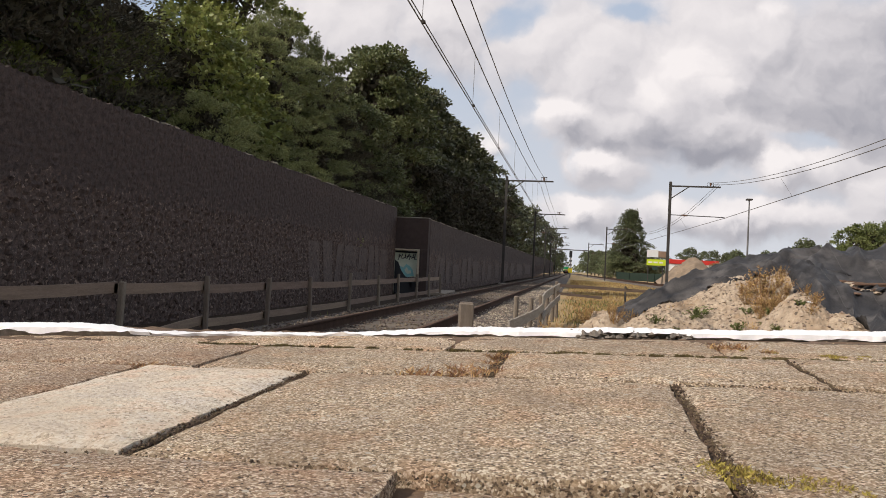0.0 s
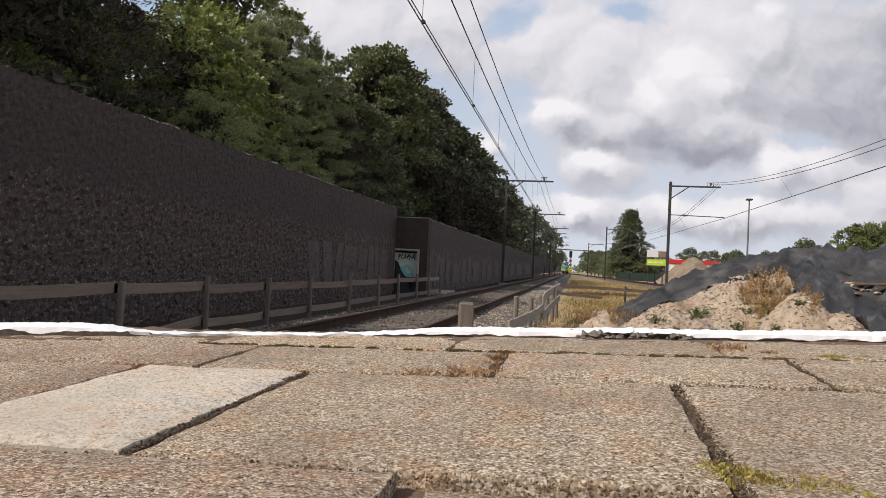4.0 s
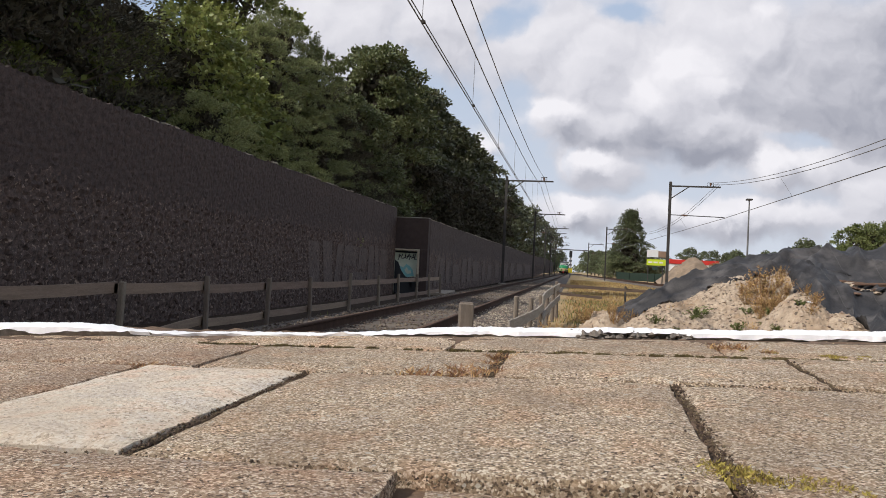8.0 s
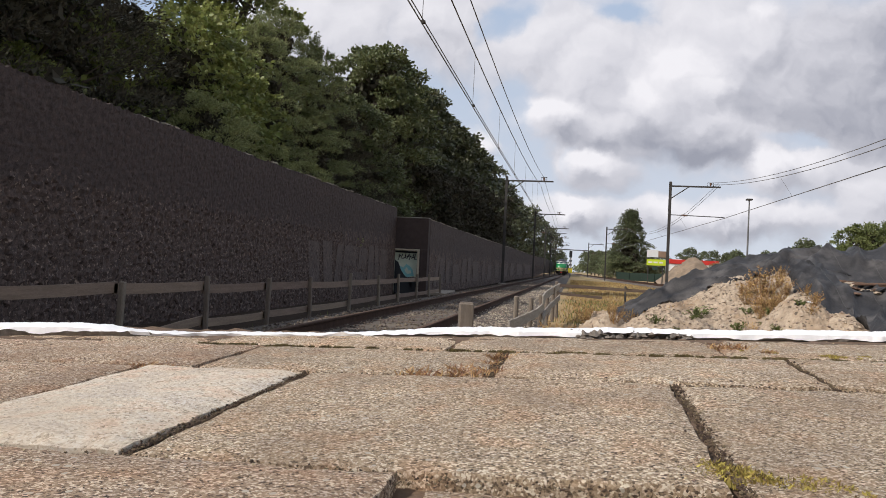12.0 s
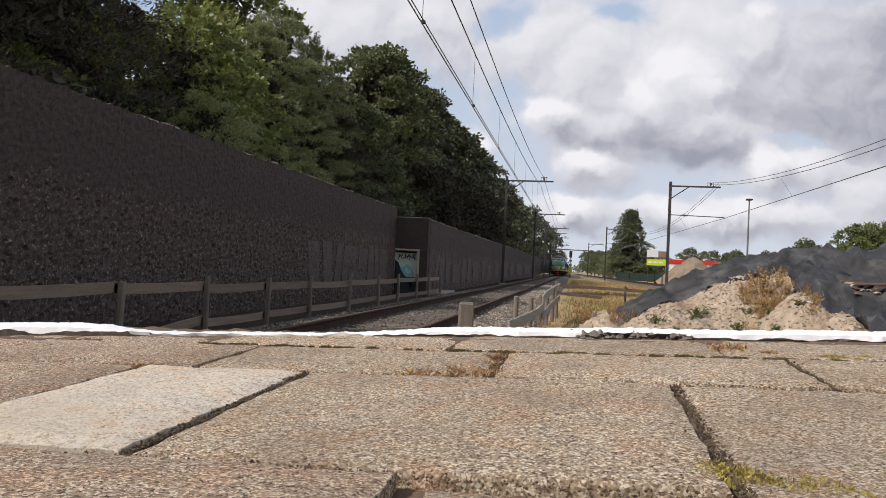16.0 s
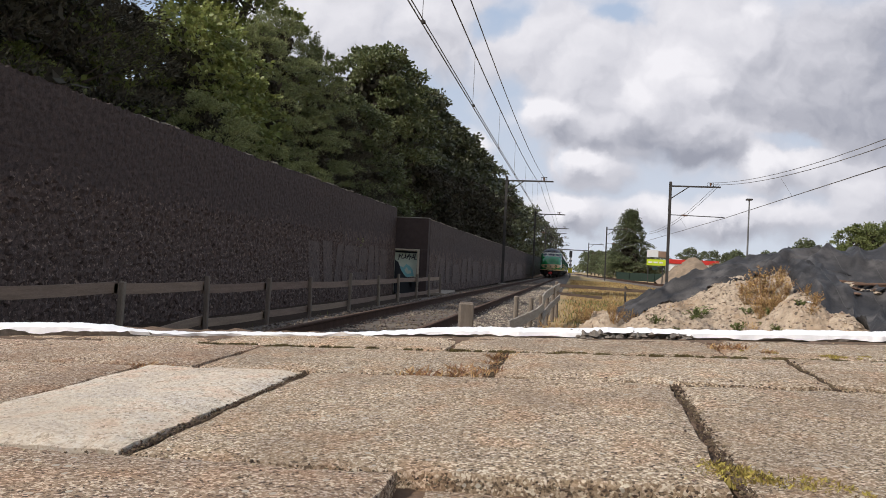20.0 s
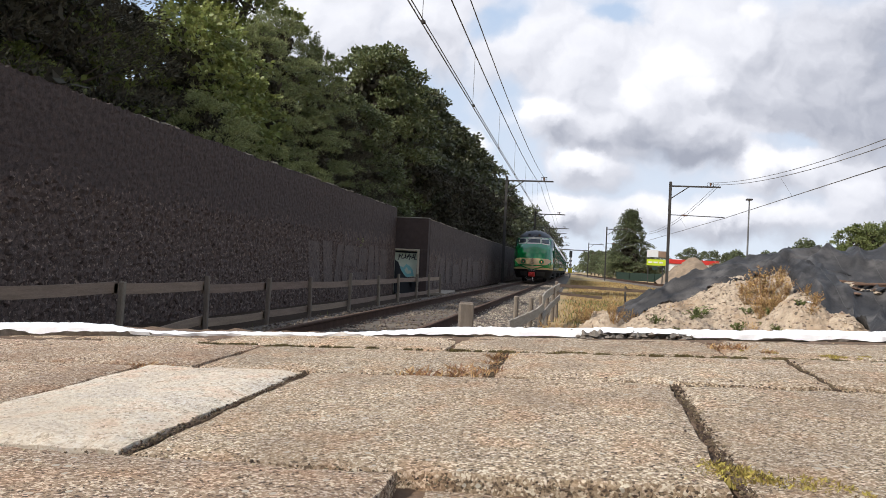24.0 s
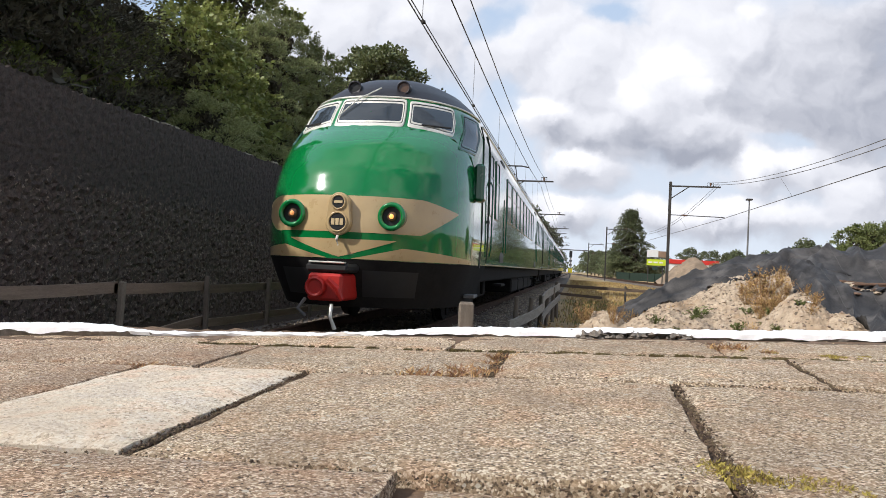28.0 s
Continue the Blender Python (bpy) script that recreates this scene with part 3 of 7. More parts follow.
def strip(name, x0, x1, edge, y0, y1, step, z, mat, centre=lambda y: 0.0, rough=0.02):
    xs = [x0 - edge, x0] + list(np.linspace(x0, x1, 8))[1:-1] + [x1, x1 + edge]
    ys = list(np.arange(y0, y1 + step, step))
    return sheet(name, xs, ys, lambda x, y: (x + centre(y), y, (FIELD_Z - 0.03 if x in (xs[0], xs[-1]) else z + rough * noise.noise((x * 3, y * 2, 1)))), mat)


tagged(new("verge", sheet("verge", list(np.linspace(-9.5, -4.7, 9)), list(np.arange(-20, 420, 2.0)), lambda x, y: (x, y, -0.415 + 0.03 * noise.noise((x, y, 3)) + 0.12 * smoothstep(-5.4, -4.85, x) - (0.1 if x > -4.8 else 0)), M["soil"])), "strip of bare soil along the noise wall, shade in its dark colour", "ground", kind="structure")
tagged(new("ballast_bed", strip("ballast_bed", -4.55, -1.0, 0.45, -40, 420, 1.5, -0.16, M["ballast_bed"])), "bed of grey-brown track ballast", "ballast", kind="structure")


def sleeper_mesh():
    return mesh_of("sleeper", box(-1.3, 1.3, -0.13, 0.13, -0.32, -0.13, 0.012), M["sleeper"])


SLEEPER = sleeper_mesh()
for k in range(150):
    s = tagged(new("sleeper", SLEEPER), "dark weathered wooden sleeper bedded in ballast", "sleeper", "sleepers of the main track")
    s.matrix_basis = pose(TRACK_X + random.uniform(-0.02, 0.02), 3 + 0.6 * k, random.uniform(-0.045, -0.02), 0, 0, random.uniform(-0.6, 0.6))


def scatter(count, place, size, seed, rocks=7):
    """Angular stones, joined: place(rng) gives x, y, z and the size is drawn between two bounds."""
    rng = np.random.default_rng(seed)
    base = np.array([(1, 0, 0), (-1, 0, 0), (0, 1, 0), (0, -1, 0), (0, 0, 1), (0, 0, -1)], float)
    tri = np.array([(0, 2, 4), (2, 1, 4), (1, 3, 4), (3, 0, 4), (2, 0, 5), (1, 2, 5), (3, 1, 5), (0, 3, 5)])
    verts, faces = [], []
    for k in range(count):
        x, y, z = place(rng)
        s = rng.uniform(*size)
        a = rng.uniform(0, 6.28)
        v = base * rng.uniform(0.6, 1.1, (6, 1)) * s * np.array((1.1, 0.9, 0.75))
        v = v + rng.normal(0, 0.12 * s, (6, 3))
        c, sn = math.cos(a), math.sin(a)
        v = v @ np.array(((c, sn, 0), (-sn, c, 0), (0, 0.25 * sn, 1)))
        faces.append(tri + 6 * k)
        verts.append(v + (x, y, z))
    return np.concatenate(verts).tolist(), np.concatenate(faces).tolist()


def inner_place(rng):
    y = 4 + 56 * rng.random() ** 1.6
    x = rng.uniform(-4.8, -2.08)
    return x, y, -0.155 - 0.35 * max(0.0, -4.5 - x) + rng.uniform(-0.01, 0.012)


def outer_place(rng):
    y = 4 + 56 * rng.random() ** 1.6
    x = rng.uniform(-2.04, -0.75)
    return x, y, -0.155 - 0.35 * max(0.0, x + 1.05) + rng.uniform(-0.01, 0.012)


# darker brown stones from the left shoulder to the right rail
v, f = scatter(9500, inner_place, (0.018, 0.042), 3)
tagged(new("ballast_stones", pydata("ballast_stones", v, f, M["ballast_dark"])), "darker brown ballast stones between the rails and left of them", "ballast", kind="stuff")
v, f = scatter(5500, outer_place, (0.018, 0.042), 4)
tagged(new("ballast_stones", pydata("ballast_stones", v, f, M["ballast"])), "loose angular grey and tan ballast stones", "ballast", kind="stuff")


# side track that joins far ahead
def side_x(y):
    return lerp_list([(-40, 11.6), (50, 10.6), (120, 7.6), (190, 5.4), (320, 1.6), (420, 1.5)], y)


for sx in (-1, 1):
    rail("rail", [(side_x(y) + sx * 0.75, y, -0.02) for y in range(-40, 421, 10)], "rusty rail of the side track in dry grass", "rails of the side track")
tagged(new("side_ballast", strip("side_ballast", -1.6, 1.6, 0.5, -40, 420, 4, -0.19, M["ballast_bed"], side_x)), "sandy ballast bed of the side track", "ballast", kind="structure")

# platform end, tilted as it stands, with paving slabs
EYE_OVER = 0.11
PLAT = Matrix(((RIGHT.x, AHEAD.x, UP.x, 0), (RIGHT.y, AHEAD.y, UP.y, 0), (RIGHT.z, AHEAD.z, UP.z, 0), (0, 0, 0, 1)))
PLAT.translation = EYE - EYE_OVER * UP
PLAT = PLAT @ pose(0, 0, 0, 0, 0, -11.0)
platform = tagged(new("platform"), "low railway platform end paved with brown aggregate slabs", "platform", kind="structure")
platform.matrix_basis = PLAT
part("platform_body", box(-1.05, 4.08, -3.75, 0.985, -1.5, -0.045, 0.01), M["kerb"], platform)


def bed_sheet():
    xs, ys = list(np.arange(-1.05, 1.6, 0.011)), list(np.arange(0.2, 0.97, 0.010))
    return sheet("joint_bed", xs, ys, lambda x, y: (x, y, (-0.006 if y > 0.362 else -0.013) + 0.004 * noise.noise((x * 30, y * 30, 5)) + 0.003 * noise.noise((x * 95, y * 95, 5))), M["joint"])


part("joint_bed", bed_sheet(), None, platform)


def flatlerp(pts, x):
    if x <= pts[0][0]:
        return pts[0][1]
    for (a, u), (b, v) in zip(pts, pts[1:]):
        if x <= b:
            return u + (v - u) * (x - a) / (b - a)
    return pts[-1][1]


def slab_mesh(w, d, seed, mat, worn=0.0018, cell=0.012):
    """A paving slab with worn, uneven rim; its centre at the origin, top at zero."""
    rng = random.Random(seed)
    nx, ny = max(6, int(w / cell)), max(6, int(d / cell))
    verts, faces = [], []
    for j in range(ny + 1):
        for i in range(nx + 1):
            x, y = (i / nx - 0.5) * w, (j / ny - 0.5) * d
            e = min(i, nx - i, j, ny - j)
            z = 0.0012 * noise.noise((x * 25 + seed, y * 25, 2)) + 0.0008 * noise.noise((x * 90, y * 90 + seed, 2))
            if e == 0:
                x += rng.uniform(-1, 1) * 0.0012
                y += rng.uniform(-1, 1) * 0.0012
                z -= worn * (1.0 + 1.4 * abs(noise.noise((x * 40, y * 40, seed))))
                if rng.random() < 0.04:
                    z -= 0.002
            elif e == 1:
                z -= 0.4 * worn * (0.5 + abs(noise.noise((x * 40, y * 40, seed))))
            verts.append((x, y, z))
    n = nx + 1
    for j in range(ny):
        for i in range(nx):
            faces.append((j * n + i, j * n + i + 1, (j + 1) * n + i + 1, (j + 1) * n + i))
    rim = [i for i in range(n)] + [j * n + nx for j in range(1, ny + 1)] + [ny * n + i for i in range(nx - 1, -1, -1)] + [j * n for j in range(ny - 1, 0, -1)]
    b0 = len(verts)
    m = len(rim)
    for depth, out in ((0.0045, 0.0006), (0.0095, 0.0), (0.05, 0.0006)):
        for r in rim:
            x, y, z = verts[r]
            g = out + 0.0014 * noise.noise((x * 160, y * 160, depth * 300 + seed))
            verts.append((x + math.copysign(g, x), y + math.copysign(g, y), -depth + 0.0012 * noise.noise((x * 90, y * 90, 7))))
    rows = [rim] + [[b0 + q * m + k for k in range(m)] for q in range(3)]
    for up, down in zip(rows, rows[1:]):
        for a in range(m):
            b = (a + 1) % m
            faces.append((up[a], down[a], down[b], up[b]))
    me = pydata("slab", verts, faces, mat)
    me.polygons.foreach_set("material_index", [0] * (nx * ny) + [1] * (3 * len(rim)))
    return me


def lay(u0, u1, v0, v1, lift=0.0, tip=(0, 0), mat="slab", gap=0.0045, seed=1, label=""):
    me = slab_mesh(u1 - u0 - gap, v1 - v0 - gap, seed, worn=0.0035 if mat == "slab_pale" else 0.0018, cell=0.012 if seed < 100 else 0.035, mat=[M[mat], M[mat]])
    ob = part("slab", me, None, platform, label)
    ob.matrix_basis = pose((u0 + u1) / 2, (v0 + v1) / 2, lift, tip[0], tip[1], random.Random(seed).uniform(-0.35, 0.35))
    if seed < 50 and u0 > -1.0 and u1 < 0.85:
        w, d = 0.49 * (u1 - u0 - gap), 0.49 * (v1 - v0 - gap)
        v, f = scatter(int((4000 if mat == "slab_pale" else 6000) * 4 * w * d), lambda r: (r.uniform(-w, w), r.uniform(-d, d), r.uniform(-0.0009, 0.0)), (0.0003, 0.0013), seed)
        part("grit", pydata("grit", v, f, M["grit_pale" if mat == "slab_pale" else "grit"]), None, ob, "pebbles proud of the worn slab")["kind"] = "stuff"


V0, V1, V2, V3 = 0.355, 0.625, 0.785, 0.868
lay(-0.412, -0.250, V0, V1, 0.0028, (-0.25, 0.1), "slab_pale", seed=11, label="pale bleached paving slab, slightly raised")
lay(-0.715, -0.414, V0 + 0.005, V1, 0.001, (0, 0), "slab_red", seed=12)
lay(-1.05, -0.717, V0 + 0.005, V1, 0.0, (0, 0), "slab_red", seed=13)
lay(-0.246, 0.070, V0, V1, 0.0, (0.2, -0.2), seed=14)
lay(0.0725, 0.380, V0 - 0.02, V1 + 0.003, -0.002, (0, 0.3), seed=15)
lay(0.383, 0.685, V0 - 0.02, V1 + 0.003, 0.0, (0, 0), seed=16)
lay(0.687, 0.990, V0, V1, 0.0, (0, 0), seed=17)
for k, (a, b) in enumerate(((-1.05, -0.935), (-0.933, -0.650), (-0.648, -0.3640), (-0.3636, -0.086), (-0.079, 0.1985), (0.1995, 0.480), (0.483, 0.770), (0.773, 1.06))):
    lay(a, b, V1 + 0.002, V2 - 0.005, 0.0005 * (k % 3), (0, 0), "slab_red" if k < 3 else "slab", seed=20 + k)
for k in range(17):
    a = -1.05 + 0.30 * k
    lay(a, a + 0.299, V2 + 0.008, V2 + (0.05, 0.065, 0.125, 0.150, 0.158, 0.172, 0.192)[min(k, 6)], -0.0015, seed=30 + k)
for k, (a, b) in enumerate(((-1.05, -0.69), (-0.688, -0.39), (-0.387, -0.090), (-0.078, 0.222), (0.232, 0.53), (0.533, 0.83), (0.833, 1.13))):
    lay(a, b, 0.06, V0 - (0.005 if k == 3 else 0.003), (0.001, 0.0, 0.0015, -0.0065, -0.005, 0, 0)[k], (0, 0.4 if k == 2 else 0), "slab_red" if k < 3 else "slab", seed=40 + k)
for k in range(10):
    lay(1.0 + 0.302 * k, 1.299 + 0.302 * k, V0, V1, 0.0, seed=160 + k)
    lay(1.065 + 0.302 * k, 1.364 + 0.302 * k, V1 + 0.002, V2 - 0.005, 0.0, seed=180 + k)
    lay(1.135 + 0.302 * k, 1.434 + 0.302 * k, 0.06, V0 - 0.003, 0.0, seed=200 + k)
HALF_SLAB = slab_mesh(0.145, 0.297, 54, [M["slab"], M["slab_side"]], cell=0.05)
for j in range(12):
    part("slab", HALF_SLAB, None, platform).matrix_basis = pose(-0.977 if j % 2 else 3.99, -0.093 - 0.302 * j, 0.0)
BACK = [slab_mesh(0.297, 0.297, 50 + k, [M["slab"], M["slab_side"]], cell=0.05) for k in range(3)]
for j in range(12):
    for k in range(16):
        part("slab", BACK[(j + k) % 3], None, platform).matrix_basis = pose(-0.90 + 0.301 * k + 0.15 * (j % 2), -0.093 - 0.302 * j, random.uniform(-0.001, 0.001), 0, 0, random.uniform(-0.3, 0.3))


KERB_FRONT = [(-1.05, 0.745), (-0.74, 0.805), (-0.18, 0.910), (0.36, 0.952), (0.9, 0.985), (4.08, 0.99)]


def white_edge():
    """The painted kerb: a lip with a ragged front, painted white on top."""
    kerb = part("edge_kerb", bmesh.new(), M["kerb"], platform)
    xs = list(np.arange(-1.05, 0.9, 0.005)) + list(np.arange(0.9, 4.08, 0.02))
    prof = 9
    verts, faces = [], []
    for x in xs:
        front = flatlerp(KERB_FRONT, x) + 0.006 * noise.noise((x * 7, 3, 0)) + 0.005 * noise.noise((x * 30, 3, 0)) + 0.0012 * noise.noise((x * 110, 3, 0))
        lift = 0.0065 + 0.0016 * noise.noise((x * 5, 9, 0)) + 0.0008 * noise.noise((x * 40, 9, 0)) + 0.0010 * noise.noise((x * 95, 9, 0)) + 0.0012 * noise.noise((x * 180, 9, 0)) + 0.004 * smoothstep(-0.56, -0.66, x) - 0.0078 * smoothstep(-0.64, -0.52, x) * smoothstep(-0.14, -0.30, x)
        back = front + 0.042 + 0.006 * noise.noise((x * 11, 5, 0))
        back_lift = lift + 0.0014 * noise.noise((x * 9, 1, 0)) + 0.001 * noise.noise((x * 33, 4, 0)) + 0.0012 * noise.noise((x * 150, 4, 0))
        under = 0.0025 + 0.003 * noise.noise((x * 18, 7, 0)) + 0.009 * smoothstep(-0.02, 0.0, x) * smoothstep(0.135, 0.118, x)
        verts += [(x, front + under, -0.06), (x, front + under + 0.003 * noise.noise((x * 70, 1, 1)), -0.0035), (x, front - 0.0012 + (0.010 if -0.002 < x < 0.120 else 0.0) + 0.0015 * noise.noise((x * 80, 5, 1)), 0.0004 + max(-0.002, 0.0035 * noise.noise((x * 28, 5, 4)) + 0.002 * noise.noise((x * 90, 5, 4))) + 0.002 * smoothstep(-0.01, 0.0, x) * smoothstep(0.13, 0.12, x) + (0.0035 + 0.004 * noise.noise((x * 20, 1, 6))) * smoothstep(-0.48, -0.60, x)), (x, front, lift - 0.0012), (x, front + 0.006, lift + 0.001),
                  (x, (front + back) / 2, lift + 0.002 + 0.0016 * noise.noise((x * 60, 2, 0))), (x, back - 0.008, back_lift + 0.001), (x, back, back_lift - 0.008), (x, back, -0.3)]
    mats = []
    for i in range(len(xs) - 1):
        for k in range(prof - 1):
            faces.append((i * prof + k, (i + 1) * prof + k, (i + 1) * prof + k + 1, i * prof + k + 1))
            bare = -0.002 < xs[i] < 0.120
            mats.append(1 if (3 if bare else 2) <= k < 7 else 0)
    me = pydata("edge_kerb", verts, faces, [M["kerb"], M["white_paint"]])
    me.polygons.foreach_set("material_index", mats)
    kerb.data = me
    kerb["label"] = "crumbling kerb painted white along its top"


white_edge()


# added strip closing the gap at the kerb; brown stands for its shadow line
def kerb_foot_strip():
    xs = list(np.arange(-1.05, 1.5, 0.006)) + list(np.arange(1.5, 4.06, 0.04))
    verts = []
    for x in xs:
        front = flatlerp(KERB_FRONT, x)
        for d in (-0.045, -0.03, -0.015, 0.0, 0.012):
            verts.append((x, front + d, -0.0022 + 0.0014 * noise.noise((x * 45, d * 60, 3)) + 0.0012 * noise.noise((x * 120, d * 150, 8)) - (0.004 if d < -0.04 else 0)))
    faces = [(5 * i + k, 5 * i + 5 + k, 5 * i + 6 + k, 5 * i + 1 + k) for i in range(len(xs) - 1) for k in range(4)]
    part("kerb_foot_strip", pydata("kerb_foot_strip", verts, faces, M["joint"]), None, platform, "added brown strip along the kerb, its shadow line in the colour")


kerb_foot_strip()


def tuft_mesh(name, blades, spread, height, width, mat, seed, lean=0.6):
    rng = random.Random(seed)
    verts, faces = [], []
    for k in range(blades):
        a, r = rng.uniform(0, 6.28), spread * rng.random() ** 0.6
        x, y = r * math.cos(a), r * math.sin(a)
        h = height * rng.uniform(0.4, 1.0)
        b = rng.uniform(0, 6.28)
        dx, dy = math.cos(b) * lean * h * rng.random(), math.sin(b) * lean * h * rng.random()
        w = width * rng.uniform(0.6, 1.2)
        px, py = -math.sin(b + 1.2) * w, math.cos(b + 1.2) * w
        n = len(verts)
        verts += [(x - px, y - py, -0.003), (x + px, y + py, -0.003), (x + 0.5 * dx + 0.7 * px, y + 0.5 * dy + 0.7 * py, 0.65 * h), (x + 0.5 * dx - 0.7 * px, y + 0.5 * dy - 0.7 * py, 0.65 * h), (x + dx, y + dy, h)]
        faces += [(n, n + 1, n + 2, n + 3), (n + 3, n + 2, n + 4)]
    return pydata(name, verts, faces, mat)


# soil crumbs along the joints
def crumbs(rng):
    kind = rng.integers(0, 7)
    if kind < 3:
        v = (V0 - 0.004, V1 + 0.001, V2 + 0.001)[kind]
        u = rng.uniform(-0.8, 0.8)
        v += rng.normal(0, 0.0025) - (0.006 if kind == 0 and u > -0.09 else 0)
    else:
        u, lo, hi = ((-0.249, V0, V1), (0.074, V0 - 0.02, V1), (-0.082, V1, V2), (0.199, V1, V2))[kind - 3]
        v = rng.uniform(lo, hi)
        u += rng.normal(0, 0.0022)
    return u, v, -0.0035 + rng.normal(0, 0.001)


v, f = scatter(9000, crumbs, (0.0005, 0.0015), 9)
CRUMBS = part("joint_crumbs", pydata("joint_crumbs", v, f, material("soil_crumb", (0.15, 0.102, 0.064), (0.065, 0.043, 0.027), 90, 1.0, bump=0, fine=200, by_island=0.5)), None, platform)
CRUMBS["kind"] = "stuff"


def kerb_rubble(rng):
    u = rng.uniform(-0.03, 0.13)
    return u, flatlerp(KERB_FRONT, u) + rng.uniform(0.000, 0.012), -0.006 + 0.010 * rng.random()


v, f = scatter(170, kerb_rubble, (0.0020, 0.0085), 19)
part("kerb_crumbs", pydata("kerb_crumbs", v, f, M["kerb"]), None, platform)["kind"] = "stuff"

# moss and withered weeds in the joints
MOSS = [tuft_mesh("moss_tuft", 90, 0.011, 0.0055, 0.0012, M["moss"], s, 1.2) for s in (1, 2, 3)]
DRY = [tuft_mesh("withered_weed", 60, 0.017, 0.012, 0.0016, M["withered"], s, 2.4) for s in (4, 5)]


def plant_joint(mesh, u, v, name, label, scale=1.0, z=-0.008):
    ob = tagged(new(name, mesh), label, "weed", name + "s in the paving joints")
    ob.matrix_basis = PLAT @ pose(u, v, z, 0, 0, random.uniform(0, 360)) @ Matrix.Diagonal((scale, scale, scale, 1))


for k in range(52):
    u = 0.058 + 0.20 * random.random() ** 1.3
    plant_joint(MOSS[k % 3], u, 0.394 - 0.52 * (u - 0.058) + random.uniform(-0.016, 0.007), "moss_tuft", "yellow-green moss tuft in a paving joint", random.uniform(0.4, 0.95), -0.004)
BROWN_MOSS = [tuft_mesh("moss_tuft", 110, 0.014, 0.0045, 0.0012, M["moss_dark"], s, 1.3) for s in (7, 8, 9)]
for k in range(150):
    plant_joint(BROWN_MOSS[k % 3], random.uniform(-0.45, 0.9), V2 + random.uniform(-0.002, 0.003), "moss_tuft", "dark brown moss tuft in a paving joint", random.uniform(0.25, 0.55), -0.0022)
for k in range(16):
    u = random.uniform(0.17, 0.36)
    plant_joint(MOSS[k % 3], u, V2 + 0.045 - 0.22 * (u - 0.17) + random.uniform(-0.008, 0.012), "moss_tuft", "yellow-green moss tuft by the kerb", random.uniform(0.22, 0.5), -0.002)
for u in (-0.12, 0.03, 0.10, 0.15, 0.27):
    plant_joint(MOSS[0], u, V2 + 0.002, "moss_tuft", "yellow-green moss tuft in a paving joint", 0.5)
for u, v, s in ((-0.148, V1 + 0.001, 1.0), (-0.118, V1 + 0.003, 0.8), (-0.096, V1 + 0.012, 0.9), (-0.082, V1 + 0.03, 0.7), (-0.414, V1 + 0.001, 0.7), (-0.40, V1 + 0.003, 0.6), (-0.385, V1 + 0.002, 0.5), (-0.11, V1 + 0.03, 0.9), (-0.087, 0.74, 0.9), (-0.09, 0.70, 0.7), (0.169, 0.862, 0.9), (0.195, 0.83, 0.7), (0.15, 0.87, 0.7)):
    plant_joint(DRY[int(u * 1000) % 2], u, v, "withered_weed", "withered brown weed in a paving joint", 0.85 * s, -0.004)


# noise wall: dark stone behind mesh, in panels
def stone_panel(name, w, h, cell, mats, seed, rough=0.028, split=2.25):
    """Front towards +x, foot at z = 0, y from 0 to w; uneven stone face on a thick body."""
    rng = random.Random(seed)
    ny, nz = max(2, round(w / cell)), max(2, round(h / cell))
    verts, faces = [], []
    for j in range(nz + 1):
        for i in range(ny + 1):
            e = 0 < i < ny
            y, z = w * i / ny, h * j / nz
            if e:
                y += rng.uniform(-0.35, 0.35) * cell
            if 0 < j < nz:
                z += rng.uniform(-0.35, 0.35) * cell
            d = rng.uniform(-rough, rough) * (1 if j * h / nz < split else 0.42) if e else 0.0
            if j == nz:
                z += rng.uniform(-0.02, 0.03)
            verts.append((d, y, z))
    n = ny + 1
    faces = [(j * n + i, j * n + i + 1, (j + 1) * n + i + 1, (j + 1) * n + i) for j in range(nz) for i in range(ny)]
    b = len(verts)
    top = nz * n
    for i in range(n):
        verts.append((-0.5, w * i / ny, verts[top + i][2] - 0.03))
    verts += [(-0.5, 0, 0), (-0.5, w, 0)]
    for i in range(ny):
        faces.append((top + i, top + i + 1, b + i + 1, b + i))
    faces.append(tuple([b + n, *[j * n for j in range(0, nz + 1)], b]))
    faces.append(tuple([b + n + 1, b + ny, *[j * n + ny for j in range(nz, -1, -1)]]))
    faces.append(tuple([b + i for i in range(n)] + [b + n + 1, b + n]))
    me = pydata(name, verts, faces, mats)
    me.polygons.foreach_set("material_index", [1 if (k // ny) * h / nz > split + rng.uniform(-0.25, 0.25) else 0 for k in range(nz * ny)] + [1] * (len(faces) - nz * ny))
    return me


WALL_X, WALL2_X, RETURN_Y = -7.4, -6.0, 29.6
wall_1 = tagged(new("wall_1"), "tall noise wall of dark stone behind wire mesh", "wall", kind="structure")
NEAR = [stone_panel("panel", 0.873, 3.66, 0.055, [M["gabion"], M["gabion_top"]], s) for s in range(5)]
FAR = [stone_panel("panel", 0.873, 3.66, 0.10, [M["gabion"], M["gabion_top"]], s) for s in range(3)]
for k in range(48):
    y = RETURN_Y - 0.875 * (k + 1)
    ob = part("panel", NEAR[k % 5] if 3 < y < 22 else FAR[k % 3], None, wall_1)
    ob.matrix_basis = pose(WALL_X + random.uniform(-0.003, 0.003), y, -0.48 + random.uniform(-0.025, 0.025))
